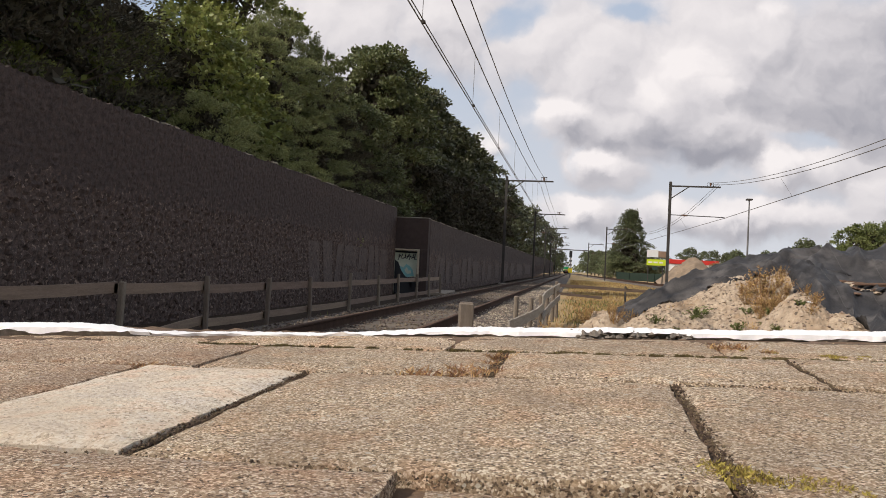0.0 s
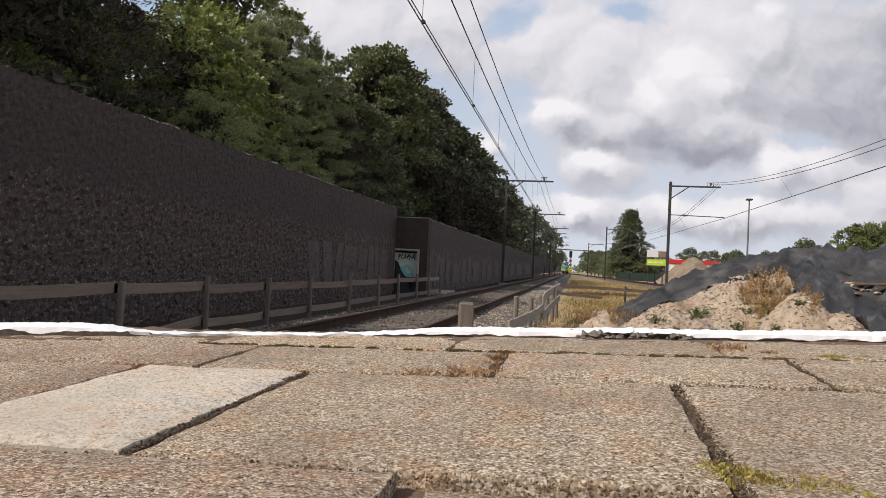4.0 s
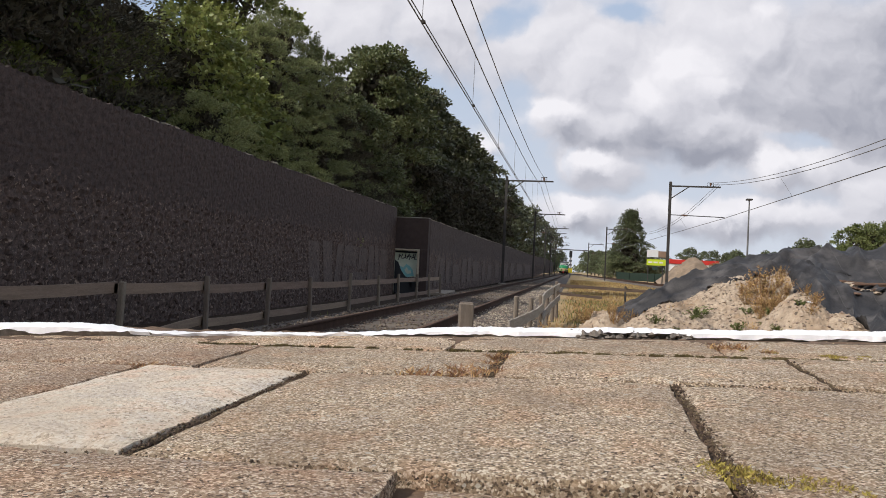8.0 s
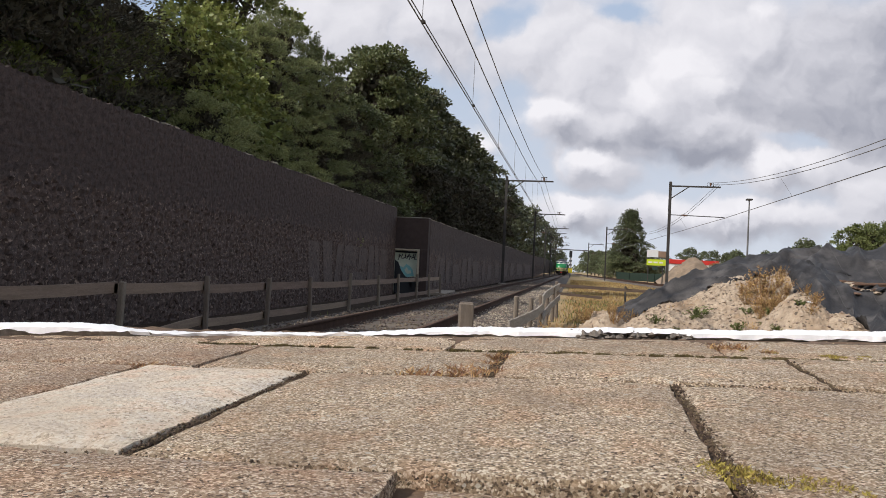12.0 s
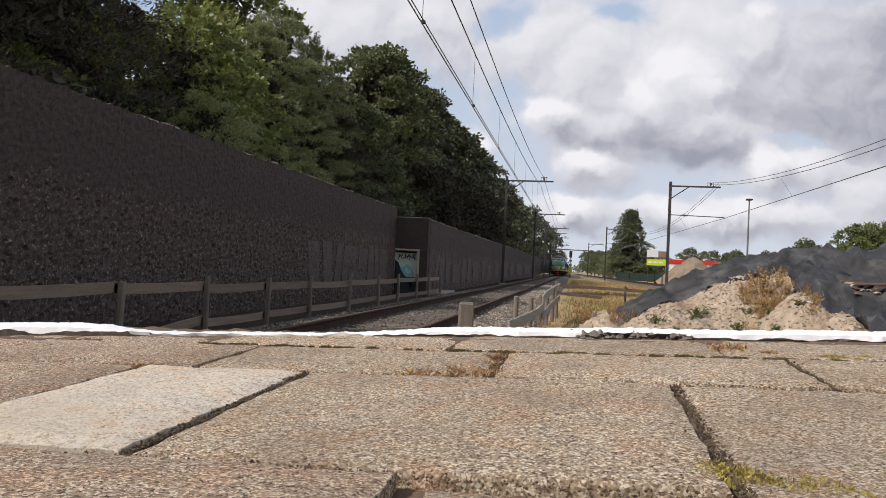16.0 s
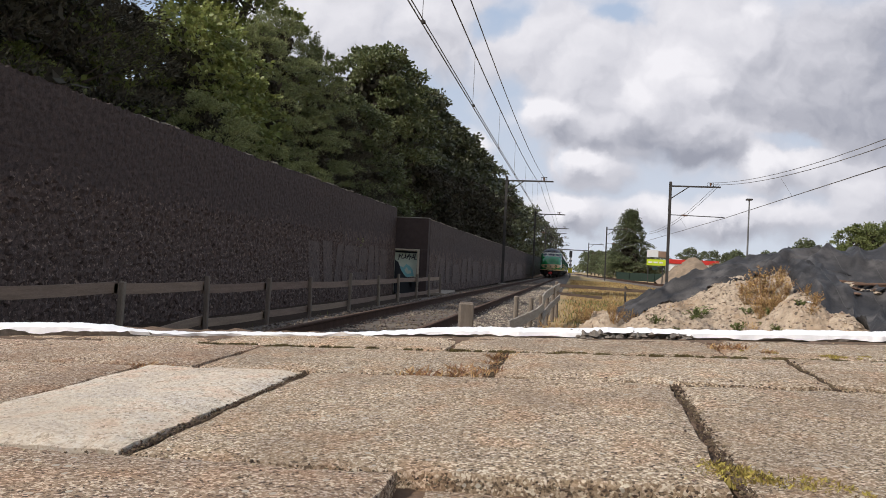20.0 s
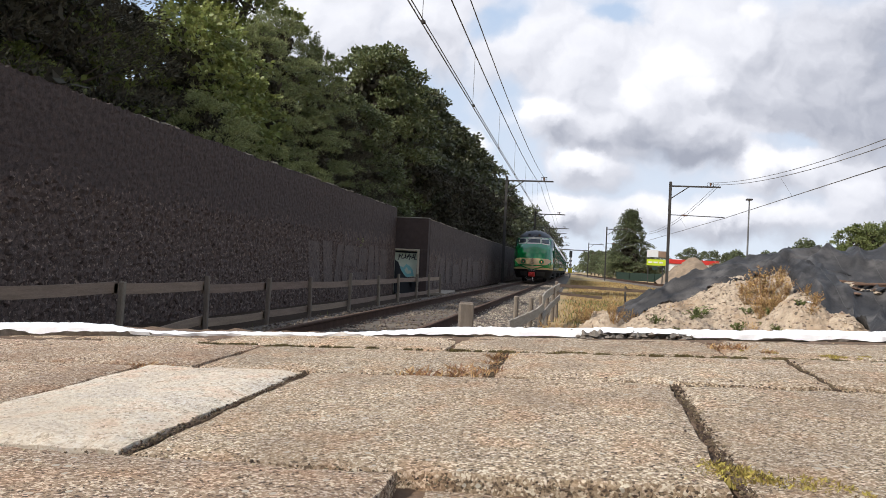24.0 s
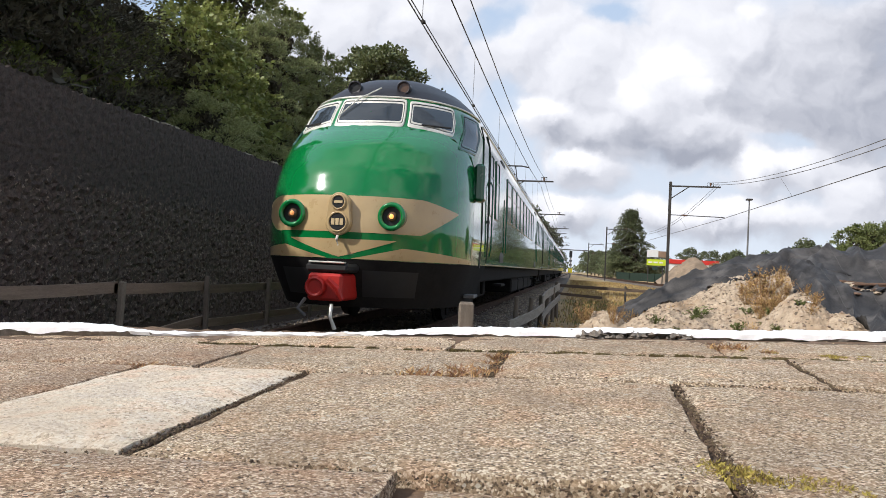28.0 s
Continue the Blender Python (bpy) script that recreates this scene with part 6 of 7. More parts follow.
MAPLE = padded_tree(3, 9.0, 2.7, 0.20, "leaf_light", 80, 34, 7, 0.165, 0.75, pad=0.26, flat=0.55, shape="round", spread=0.8, level=0.55, core=3500, core_leaf=0.25)
MAPLE_TALL = padded_tree(17, 14.0, 3.4, 0.30, "leaf_light", 90, 34, 8, 0.19, 0.7, pad=0.24, flat=0.6, shape="round", spread=0.8, level=0.5, core=1500, core_leaf=0.3)
OAK_A = padded_tree(1, 15.0, 3.9, 0.18, "leaf_oak", 110, 40, 7, 0.25, 0.6, pad=0.25, flat=0.55, shape="round", spread=0.8, level=0.45, core=6000, core_leaf=0.5)
OAK_B = padded_tree(2, 15.0, 4.4, 0.16, "leaf_deep", 110, 36, 6, 0.31, 0.6, pad=0.25, flat=0.55, shape="round", spread=0.8, level=0.45, core=6000, core_leaf=0.5)
OAK_C = padded_tree(12, 14.0, 4.6, 0.14, "leaf_deep", 90, 30, 5, 0.37, 0.6, pad=0.27, flat=0.55, shape="round", spread=0.8, level=0.45, core=4500, core_leaf=0.6)
DARK_B = tree_parts(13, 12, 4.2, 0.10, "leaf_shaded", 9500, 0.38, "round", n_clump=60, clump=0.30)
FAR_OAK = tree_parts(7, 14, 5.5, 0.10, "leaf_far", 4500, 0.69, "round", n_clump=56, clump=0.28)
FAR_DEEP = tree_parts(7, 14, 5.5, 0.10, "leaf_deep", 4500, 0.69, "round", n_clump=56, clump=0.28)
CONE = padded_tree(8, 10, 3.6, 0.06, "leaf_far", 120, 26, 7, 0.22, 0.5, pad=0.22, flat=0.5, shape="cone", spread=0.7, level=0.3, core=3000, core_leaf=0.4)
DENSE = padded_tree(11, 14, 5.6, 0.08, "leaf_sunny", 90, 34, 5, 0.42, 0.6, pad=0.28, flat=0.6, shape="round", spread=0.8, level=0.4, core=4000, core_leaf=0.6)
BUSH = tree_parts(9, 4, 2.4, 0.05, "leaf_oak", 4000, 0.245, "round", n_clump=26, clump=0.42)
UNDER = tree_parts(10, 3.6, 2.2, 0.04, "leaf_shaded", 1800, 0.34, "round", n_clump=26, clump=0.45)
# hidden tall crown, added only for the shadow it casts on the train
TALL = tree_parts(14, 29, 2.3, 0.55, "leaf_shaded", 9000, 0.5, "round", n_clump=34, clump=0.5)

WOOD = "trees behind the noise wall"
DEEP, EDGE, PINED = "dense broadleaf tree deep in the wood, shade in its leaf colour", "dense broadleaf tree behind the noise wall, shade in its leaf colour", "pine behind the noise wall, shade in its needle colour"
for me, x, y, s, r, lab in (
        # unseen, set on the sun's path to shade the train briefly
        (TALL, -22.6, 25.0, 1.0, 0, "unseen tall tree added to shade the passing train"),
        # these three stand out of view, added to cast shade on the rails
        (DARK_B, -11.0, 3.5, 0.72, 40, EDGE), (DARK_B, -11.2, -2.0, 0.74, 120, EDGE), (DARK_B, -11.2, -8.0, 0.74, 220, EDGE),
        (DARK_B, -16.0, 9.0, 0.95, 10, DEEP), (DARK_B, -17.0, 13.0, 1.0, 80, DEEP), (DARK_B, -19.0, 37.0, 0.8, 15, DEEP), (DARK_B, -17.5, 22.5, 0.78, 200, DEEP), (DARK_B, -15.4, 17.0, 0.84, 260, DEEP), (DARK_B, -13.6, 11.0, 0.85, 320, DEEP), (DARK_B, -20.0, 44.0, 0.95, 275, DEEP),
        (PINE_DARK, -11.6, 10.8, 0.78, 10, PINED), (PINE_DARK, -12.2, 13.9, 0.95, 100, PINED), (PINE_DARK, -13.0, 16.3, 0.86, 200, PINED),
        (MAPLE, -11.7, 13.0, 0.60, 70, "young broadleaf tree in the shade of pines"),
        (MAPLE, -14.2, 15.0, 0.98, 190, "young broadleaf tree in the shade of pines"),
        (MAPLE, -12.5, 20.9, 0.98, 140, "bright green young broadleaf tree behind the wall"),
        (MAPLE, -12.0, 23.4, 0.86, 20, "bright green young broadleaf tree behind the wall"),
        (MAPLE_TALL, -16.0, 29.8, 1.04, 0, "tall light green broadleaf tree above the pines"),
        (PINE, -12.6, 27.6, 1.0, 60, "spreading pine with grey-green needles"),
        (PINE_B, -11.6, 25.0, 0.86, 130, "spreading pine with grey-green needles"),
        (PINE_B, -12.6, 31.8, 0.98, 20, "spreading pine with grey-green needles"),
        (PINE, -11.0, 29.0, 0.68, 250, "spreading pine with grey-green needles"),
        (PINE_DARK, -13.0, 36.4, 0.82, 40, PINED), (PINE_DARK, -11.2, 34.0, 0.68, 140, PINED), (PINE_DARK, -11.4, 40.0, 0.66, 240, PINED),
        (PINE_LOW, -9.7, 17.3, 0.98, 0, "low pine with pale needle sprays over the wall"),
        (PINE_LOW, -9.6, 19.2, 0.92, 80, "low pine with pale needle sprays over the wall"),
        (PINE_LOW, -9.4, 21.4, 0.88, 160, "low pine with pale needle sprays over the wall"),
        (PINE_LOW, -9.4, 24.2, 0.86, 240, "low pine with pale needle sprays over the wall"),
        (OAK_A, -12.2, 37.4, 0.69, 0, "tall broadleaf tree with deep green crown"),
        (OAK_A, -14.1, 47.0, 1.06, 250, "tall oak with deep green crown"),
        (OAK_B, -15.2, 56.0, 1.14, 40, "tall oak with deep green crown"),
        (OAK_B, -15.2, 65.5, 1.17, 170, "tall oak with deep green crown"),
        (DARK_B, -10.4, 50.0, 0.66, 50, EDGE), (DARK_B, -10.4, 61.0, 0.74, 10, EDGE), (DARK_B, -10.4, 74.0, 0.8, 70, EDGE), (DARK_B, -10.6, 90.0, 0.85, 130, EDGE),
        (OAK_C, -15.0, 76.0, 1.24, 20, "tall oak with deep green crown"),
        (OAK_C, -15.0, 90.0, 1.24, 90, "tall oak with deep green crown"),
        (OAK_C, -14.8, 106.0, 1.22, 190, "tall oak with deep green crown"),
        (OAK_C, -14.6, 126.0, 1.20, 340, "tall oak with deep green crown"),
        (FAR_DEEP, -14.0, 152.0, 1.16, 0, "tall oak with deep green crown"),
        (FAR_DEEP, -13.5, 185.0, 1.18, 140, "tall oak with deep green crown"),
        (FAR_DEEP, -12.5, 240.0, 1.25, 210, "tall oak with deep green crown"),
        (FAR_DEEP, -11.0, 330.0, 1.25, 100, "tall oak with deep green crown"),
        (FAR_OAK, -7.4, 250.0, 0.42, 30, "young broadleaf tree past the end of the wall"),
        (FAR_OAK, -6.8, 300.0, 0.55, 80, "young broadleaf tree past the end of the wall"),
        (FAR_OAK, -6.6, 360.0, 0.7, 130, "young broadleaf tree past the end of the wall")):
    grow(me, x, y, s, r, "tree", lab, "tree", WOOD)
for k in range(22):
    y = 9 + 2.4 * k + 0.06 * k * k
    grow(UNDER, -11.2 - random.uniform(0, 0.9), y, random.uniform(0.9, 1.2), 67 * k, "shrub", "shrub behind the noise wall, shade in its leaf colour", "shrub", "shrubs behind the noise wall")

# far side of the field
grow(CONE, 12.4, 165.0, 1.56, 0, "tree", "dark conical tree beyond the side track", "tree")
for k, (x, y, s) in enumerate(((9.8, 163, 1.25), (14.8, 165, 1.25), (16.2, 168, 1.1), (8.6, 172, 1.3), (17.4, 170, 0.95))):
    grow(BUSH, x, y, s, 60 * k, "shrub", "green shrub beyond the side track", "shrub", "shrubs by the side track")
for k, (x, y, s) in enumerate(((9.4, 185, 0.46), (9.6, 205, 0.50), (9.4, 232, 0.56), (9.2, 265, 0.62), (9.0, 310, 0.7), (9.0, 370, 0.8), (8.5, 440, 0.95))):
    grow(FAR_OAK, x, y, s, 77 * k, "tree", "distant broadleaf tree along the line", "tree", "distant trees")
for k, (x, y, s) in enumerate(((29.8, 82, 0.54), (34.0, 84, 0.58), (38, 86, 0.6))):
    grow(DENSE, x, y, s, 50 * k, "tree", "round-crowned broadleaf tree beyond the heaps", "tree", "distant trees")
for k, (x, y, s) in enumerate(((45, 152, 0.66), (31, 205, 0.62), (37, 210, 0.60), (43, 214, 0.6), (49, 235, 0.7), (60, 240, 0.72), (26, 230, 0.6))):
    grow(FAR_OAK, x, y, s, 50 * k, "tree", "distant round-crowned tree beyond the heaps", "tree", "distant trees")
for k, (x, y, s) in enumerate(((23.5, 124, 0.9), (25.0, 126, 0.8), (27, 128, 0.9))):
    grow(BUSH, x, y, s, 50 * k, "shrub", "light green shrub beyond the sheets", "shrub", "distant shrubs")


# far woods that close the view
def far_wood():
    clumps = []
    rng = random.Random(3)
    for k in range(260):
        a = radians(rng.uniform(-75, 75))
        d = rng.uniform(700, 900)
        clumps.append(((d * math.sin(a), d * math.cos(a), rng.uniform(0, 6)), rng.uniform(6, 11)))
    return leaf_cloud("far_wood", clumps, 26000, 3.2, "leaf_oak", 5, 0.8)


tagged(new("far_wood", far_wood()), "low belt of woods on the horizon", "woods", kind="stuff")

# lamp post, hoardings, sheds, far heap
lamp = thing("lamp_post", "tall grey lamp post with a flat head", "lamp post", pose(15.6, 70, FIELD_Z))
part("pole", tube([(0, 0, 0), (0, 0, 4), (0, 0, 8.6)], [0.10, 0.08, 0.055], 8), M["steel_grey"], lamp)
part("head", box(-0.28, 0.28, -0.2, 0.2, 8.55, 8.72, 0.05), M["steel_dark"], lamp)
part("bracket", box(-0.06, 0.06, -0.06, 0.06, 8.38, 8.545, 0.01), M["steel_grey"], lamp)

board = thing("hoarding", "roadside hoarding with white and lime green panels", "hoarding", pose(10.35, 96, FIELD_Z))
for x in (-0.9, 0.9):
    part("post", tube([(x, 0.1, 0), (x, 0.1, 3.4)], 0.07, 6), M["steel_dark"], board)
part("lower_panel", box(-1.1, 1.25, -0.03, 0.03, 2.55, 3.35, 0.01), M["plate_lime"], board, "lime green panel")
part("upper_panel", box(-1.1, 0.3, -0.03, 0.03, 3.62, 4.55, 0.01), M["plate_white"], board, "white panel")
part("picture_panel", box(0.303, 1.25, -0.03, 0.03, 3.62, 4.4, 0.01), M["plate_orange"], board, "brownish picture panel")
part("sub_panel", box(-0.4, 0.3, -0.03, 0.03, 2.0, 2.45, 0.01), M["fence_green"], board)
for k in range(3):
    part("bar", box(-0.9 + 0.65 * k, -0.4 + 0.65 * k, -0.045, -0.032, 2.85, 3.05, 0.004), M["plate_white"], board)


def green_fence():
    f = thing("mesh_fence", "dark green screened fence beyond the field", "fence")
    for k in range(9):
        x = 8.7 + 2.45 * k
        part("panel", box(x, x + 2.39, 150.0, 150.06, FIELD_Z, 1.22, 0.01), M["fence_green"], f)
        part("post", tube([(x - 0.03, 149.96, FIELD_Z - 0.1), (x - 0.03, 149.96, 1.4)], 0.06, 6), M["fence_green"], f)


green_fence()


def shed(x, y, w, d, h, roof, label):
    s = thing("shop_building", label, "building", pose(x, y, FIELD_Z))
    part("wall", box(-w / 2, w / 2, 0, d, 0, h, 0.02), M["plate_white"], s)
    part("roof", box(-w / 2 - 0.2, w / 2 + 0.2, -0.2, d + 0.2, h + 0.004, h + 0.9, 0.03), M[roof], s, "red fascia roof")
    n = int(w / 3)
    for k in range(n):
        cx = -w / 2 + (k + 0.5) * w / n
        win = part("window", box(cx - 0.9, cx + 0.9, -0.06, -0.004, 1.0, h - 0.9, 0.01), M["chrome"], s)
        part("pane", box(cx - 0.8, cx + 0.8, -0.08, -0.062, 1.1, h - 1.0, 0.005), M["glass_dark"], win)


shed(25.2, 160, 9.5, 10, 4.0, "plate_red", "low white building with a red fascia")


def far_heap_z(x, y):
    d = math.hypot((x - 18.8) / 1.15, (y - 120) / 1.3)
    return FIELD_Z + max(-0.1, 4.5 * max(0.0, 1 - d / 5.4) ** 0.95 + (0.6 * noise.noise((x * 0.7, y * 0.7, 4)) + 0.45 * abs(noise.noise((x * 2.2, y * 1.5, 4)))) * smoothstep(4.8, 3.4, d))


tagged(new("sand_mound", sheet("sand_mound", list(np.arange(13, 25, 0.2)), list(np.arange(114, 126, 0.3)), lambda x, y: (x, y, far_heap_z(x, y)), M["far_sand"])),
       "tall pale sand heap in the distance", "sand heap")

# small things by the track
slab_by_wall = tagged(new("concrete_slab", mesh_of("concrete_slab", box(-0.35, 0.35, -1.9, 1.9, -0.06, 0.05, 0.015), M["coping"])), "pale concrete slab lying at the end of the fence", "slab")
slab_by_wall.matrix_basis = pose(-5.25, 29.2, -0.24, 0, 0, 3)
stake = thing("field_stake", "thin dark stake in the dry grass", "stake", pose(1.9, 27.0, FIELD_Z))
part("shaft", tube([(0, 0, -0.1), (0, 0, 0.75)], 0.04, 6), M["steel_dark"], stake)
part("cap", tube([(0, 0, 0.75), (0, 0, 0.82)], [0.05, 0.03], 6), M["steel_dark"], stake)

# the train: a green four-car set with a rounded nose; its nose tip at y = 0, heading towards -y
FRONT = [(0.30, 0.30), (0.55, 0.16), (0.90, 0.03), (1.30, 0.0), (1.70, 0.05), (2.05, 0.20), (2.40, 0.48), (2.62, 0.78), (2.72, 0.95), (3.14, 1.24), (3.20, 1.30), (3.36, 1.46), (3.52, 1.72), (3.66, 2.10), (3.76, 2.65), (3.81, 3.3)]
HALF = [(0.30, 1.22), (0.90, 1.405), (1.30, 1.42), (2.85, 1.385), (3.05, 1.325), (3.20, 1.25), (3.36, 1.13), (3.52, 0.96), (3.66, 0.70), (3.76, 0.38), (3.81, 0.04)]
NOSE_END, BULGE, POWER = 3.4, 1.75, 2.25


def nose_point(phi, z):
    """A point of the nose's skin: phi from -90 (one flank) to 90 degrees, z the height."""
    s = sum(flatlerp(FRONT, z + d) for d in (-0.06, 0, 0.06)) / 3
    w = flatlerp(HALF, z)
    s = min(s, NOSE_END - 0.01)
    L = min(BULGE, NOSE_END - s)
    p = radians(phi)
    x = w * math.copysign(abs(math.sin(p)) ** (2 / POWER), p)
    y = s + L * (1 - abs(math.cos(p)) ** (2 / POWER))
    return Vector((x, y, z))


def nose_skin(phi, z, off=0.0):
    c = nose_point(phi, z)
    if not off:
        return c
    a = nose_point(min(89.9, phi + 1.0), z) - nose_point(max(-89.9, phi - 1.0), z)
    b = nose_point(phi, z + 0.02) - nose_point(phi, z - 0.02)
    n = a.cross(b)
    n = n.normalized() if n.length > 1e-9 else Vector((0, -1, 0))
    return c + n * off


def nose_patch(name, phis, zs, off, mat, parent, label="", thick=0.0, smooth=True):
    """zs(phi) gives the lower and upper height; a skin patch lying off the nose."""
    bm = bmesh.new()
    rows, n = [], 8
    for p in phis:
        lo, hi = zs(p)
        rows.append([bm.verts.new(nose_skin(p, lo + (hi - lo) * k / n, off)) for k in range(n + 1)])
    for r, s in zip(rows, rows[1:]):
        for k in range(n):
            bm.faces.new((r[k], s[k], s[k + 1], r[k + 1]))
    return part(name, bm, mat, parent, label, smooth)


def nose_window(p0, p1, z0, z1, parent, name="cab_window", skew=0.0, frame_mat="chrome"):
    """A rounded window on the nose: rubber, bright rim and glass."""
    def outline(k, shrink):
        n = 40
        t = 2 * math.pi * k / n
        c, s = math.cos(t), math.sin(t)
        e = 0.13
        a, b = math.copysign(abs(c) ** e, c), math.copysign(abs(s) ** e, s)
        hp, hz = (p1 - p0) / 2 - shrink * 24, (z1 - z0) / 2 - shrink
        return (p0 + p1) / 2 + hp * a, (z0 + z1) / 2 + hz * b + skew * a * (1 - b) / 2

    def ring(name, s0, s1, o0, o1, mat, par):
        bm = bmesh.new()
        A = [bm.verts.new(nose_skin(*outline(k, s0), o0)) for k in range(40)]
        Bm = [bm.verts.new(nose_skin(*outline(k, (s0 + s1) / 2), max(o0, o1) + 0.008)) for k in range(40)]
        B = [bm.verts.new(nose_skin(*outline(k, s1), o1)) for k in range(40)]
        for P, Q in ((A, Bm), (Bm, B)):
            for k in range(40):
                bm.faces.new((P[k], P[(k + 1) % 40], Q[(k + 1) % 40], Q[k]))
        return part(name, bm, mat, par, "", True)

    w = ring(name, -0.024, 0.022, 0.004, 0.014, M[frame_mat], parent)
    ring("gasket", 0.020, 0.036, 0.010, 0.008, M["rubber"], w)
    ring("rim", 0.036, 0.064, 0.010, 0.010, M[frame_mat], w)
    bm = bmesh.new()
    rings = []
    for q in range(5):
        f = q / 4
        rings.append([bm.verts.new(nose_skin((p0 + p1) / 2 + (outline(k, 0.055)[0] - (p0 + p1) / 2) * (1 - f * 0.98), (z0 + z1) / 2 + (outline(k, 0.055)[1] - (z0 + z1) / 2) * (1 - f * 0.98), 0.009)) for k in range(40)])
    for P, Q in zip(rings, rings[1:]):
        for k in range(40):
            bm.faces.new((P[k], P[(k + 1) % 40], Q[(k + 1) % 40], Q[k]))
    part("pane", bm, M["glass_dark"], w, "", True)
    return w


def disc(bm, c, d, r, depth, sides=20):
    add_tube(bm, [Vector(c), Vector(c) + Vector(d) * depth], r, sides)


def ring_tube(bm, c, r, t, sides=24, normal_y=True):
    """A torus about the y axis."""
    c, rings = Vector(c), []
    for k in range(sides):
        a = 2 * math.pi * k / sides
        d = Vector((math.cos(a), 0, math.sin(a)))
        rings.append([bm.verts.new(c + d * (r + t * math.cos(q)) + Vector((0, t * math.sin(q), 0))) for q in (math.pi * j / 4 for j in range(8))])
    for k in range(sides):
        P, Q = rings[k], rings[(k + 1) % sides]
        for j in range(8):
            bm.faces.new((P[j], P[(j + 1) % 8], Q[(j + 1) % 8], Q[j]))


def build_nose(car):
    zs = sorted(set([z for z, _ in FRONT if z >= 0.9] + list(np.arange(0.9, 3.8, 0.045))))
    phis = [-89.99 + 179.98 * k / 72 for k in range(73)]
    for nm, lo, hi, mat, lab in (("nose", 0.90, 3.18, "train_green", "rounded glossy green nose"), ("roof_dome", 3.18, 3.805, "train_roof", "dark rounded roof front")):
        bm = bmesh.new()
        hs = [lo] + [z for z in zs if lo + 0.01 < z < hi - 0.01] + [hi]
        rows = []
        for z in hs:
            ps = [nose_point(p, z) for p in phis]
            w = flatlerp(HALF, z)
            rows.append([bm.verts.new((-w, NOSE_END, z))] + [bm.verts.new(p) for p in ps] + [bm.verts.new((w, NOSE_END, z))])
        for r, s in zip(rows, rows[1:]):
            for k in range(len(r) - 1):
                bm.faces.new((r[k], r[k + 1], s[k + 1], s[k]))
        bmesh.ops.recalc_face_normals(bm, faces=bm.faces)
        part(nm, bm, M[mat], car, lab, True)
    # roof lip over the windows
    bm = bmesh.new()
    add_tube(bm, [nose_skin(p, 3.185, 0.012) for p in range(-88, 89, 4)], 0.014, 6)
    part("rain_strip", bm, M["chrome"], car)
    # black apron
    bm = bmesh.new()
    rows = []
    for z in (0.30, 0.45, 0.6, 0.75, 0.897):
        rows.append([bm.verts.new((-flatlerp(HALF, z), NOSE_END, z))] + [bm.verts.new(nose_point(p, z)) for p in phis] + [bm.verts.new((flatlerp(HALF, z), NOSE_END, z))])
    for r, s in zip(rows, rows[1:]):
        for k in range(len(r) - 1):
            bm.faces.new((r[k], r[k + 1], s[k + 1], s[k]))
    part("apron", bm, M["train_black"], car, "black front apron", True)
    # cream bands
    A = [-66 + 132 * k / 44 for k in range(45)]

    def band(p):
        t = max(0.0, abs(p) - 40) / 26
        return 1.23 + 0.32 * t, 1.68 - 0.12 * t
    nose_patch("cream_band", A, band, 0.004, M["train_cream"], car, "cream band tapering to points")

    def low(sgn):
        def f(p):
            q = abs(p)
            return 0.905, 0.910 + (0.15 * (q - 5) / 25 if q < 30 else 0.15 - 0.11 * (q - 30) / 58)
        return f
    for sgn in (-1, 1):
        nose_patch("lower_band", sorted(sgn * (5 + 82 * k / 41) for k in range(42)), low(sgn), 0.004, M["train_cream"], car, "thin cream lower band")
    nose_patch("chevron", [-26 + 52 * k / 24 for k in range(25)], lambda p: (0.925 + 0.215 * abs(p) / 26, 1.145), 0.004, M["train_cream"], car, "cream chevron")
    # shade of the apron's recesses, drawn as flat dark patches on its skin
    for a, b in ((-36, -12), (10, 40)):
        nose_patch("apron_shade", [a + (b - a) * k / 10 for k in range(11)], lambda p: (0.44, 0.77), 0.004, M["rubber"], car, "flat dark patch for a shaded recess in the apron")
    # windows of the cab
    nose_window(-17.5, 17.5, 2.735, 3.145, car)
    for s in (-1, 1):
        a, b = sorted((s * 20.5, s * 50))
        nose_window(a, b, 2.715, 3.125, car, skew=-0.03 * s)
        a, b = sorted((s * 58, s * 77))
        nose_window(a, b, 2.50, 3.09, car, "side_cab_window", 0.0, "side_green")
    # headlamps
    for s in (-1, 1):
        c = nose_skin(s * 24.0, 1.44, 0.0)
        lp = part("headlamp", bmesh.new(), M["train_green"], car, "round headlamp with a green rim")
        bm = bmesh.new()
        ring_tube(bm, (0, -0.10, 0), 0.145, 0.032)
        add_tube(bm, [(0, -0.10, 0), (0, 0.25, 0)], 0.155, 24, False)
        lp.data = mesh_of("headlamp", bm, M["train_green"], True)
        lp.location = c
        bm = bmesh.new()
        disc(bm, (0, -0.06, 0), (0, 1, 0), 0.13, 0.02, 24)
        part("reflector", bm, M["badge"], lp)
        bm = bmesh.new()
        bmesh.ops.create_uvsphere(bm, u_segments=16, v_segments=8, radius=0.062)
        for q in bm.verts:
            q.co.y = q.co.y * 0.5 - 0.075
        part("lens", bm, M["lamp_dim"], lp, "amber lens", True)
        bm = bmesh.new()
        bmesh.ops.create_uvsphere(bm, u_segments=12, v_segments=8, radius=0.030)
        for q in bm.verts:
            q.co.y = q.co.y * 0.6 - 0.105
        part("bulb", bm, M["lamp_lit"] if s > 0 else M["lamp_half"], lp, "glowing amber bulb" if s > 0 else "dimly glowing amber bulb", True)
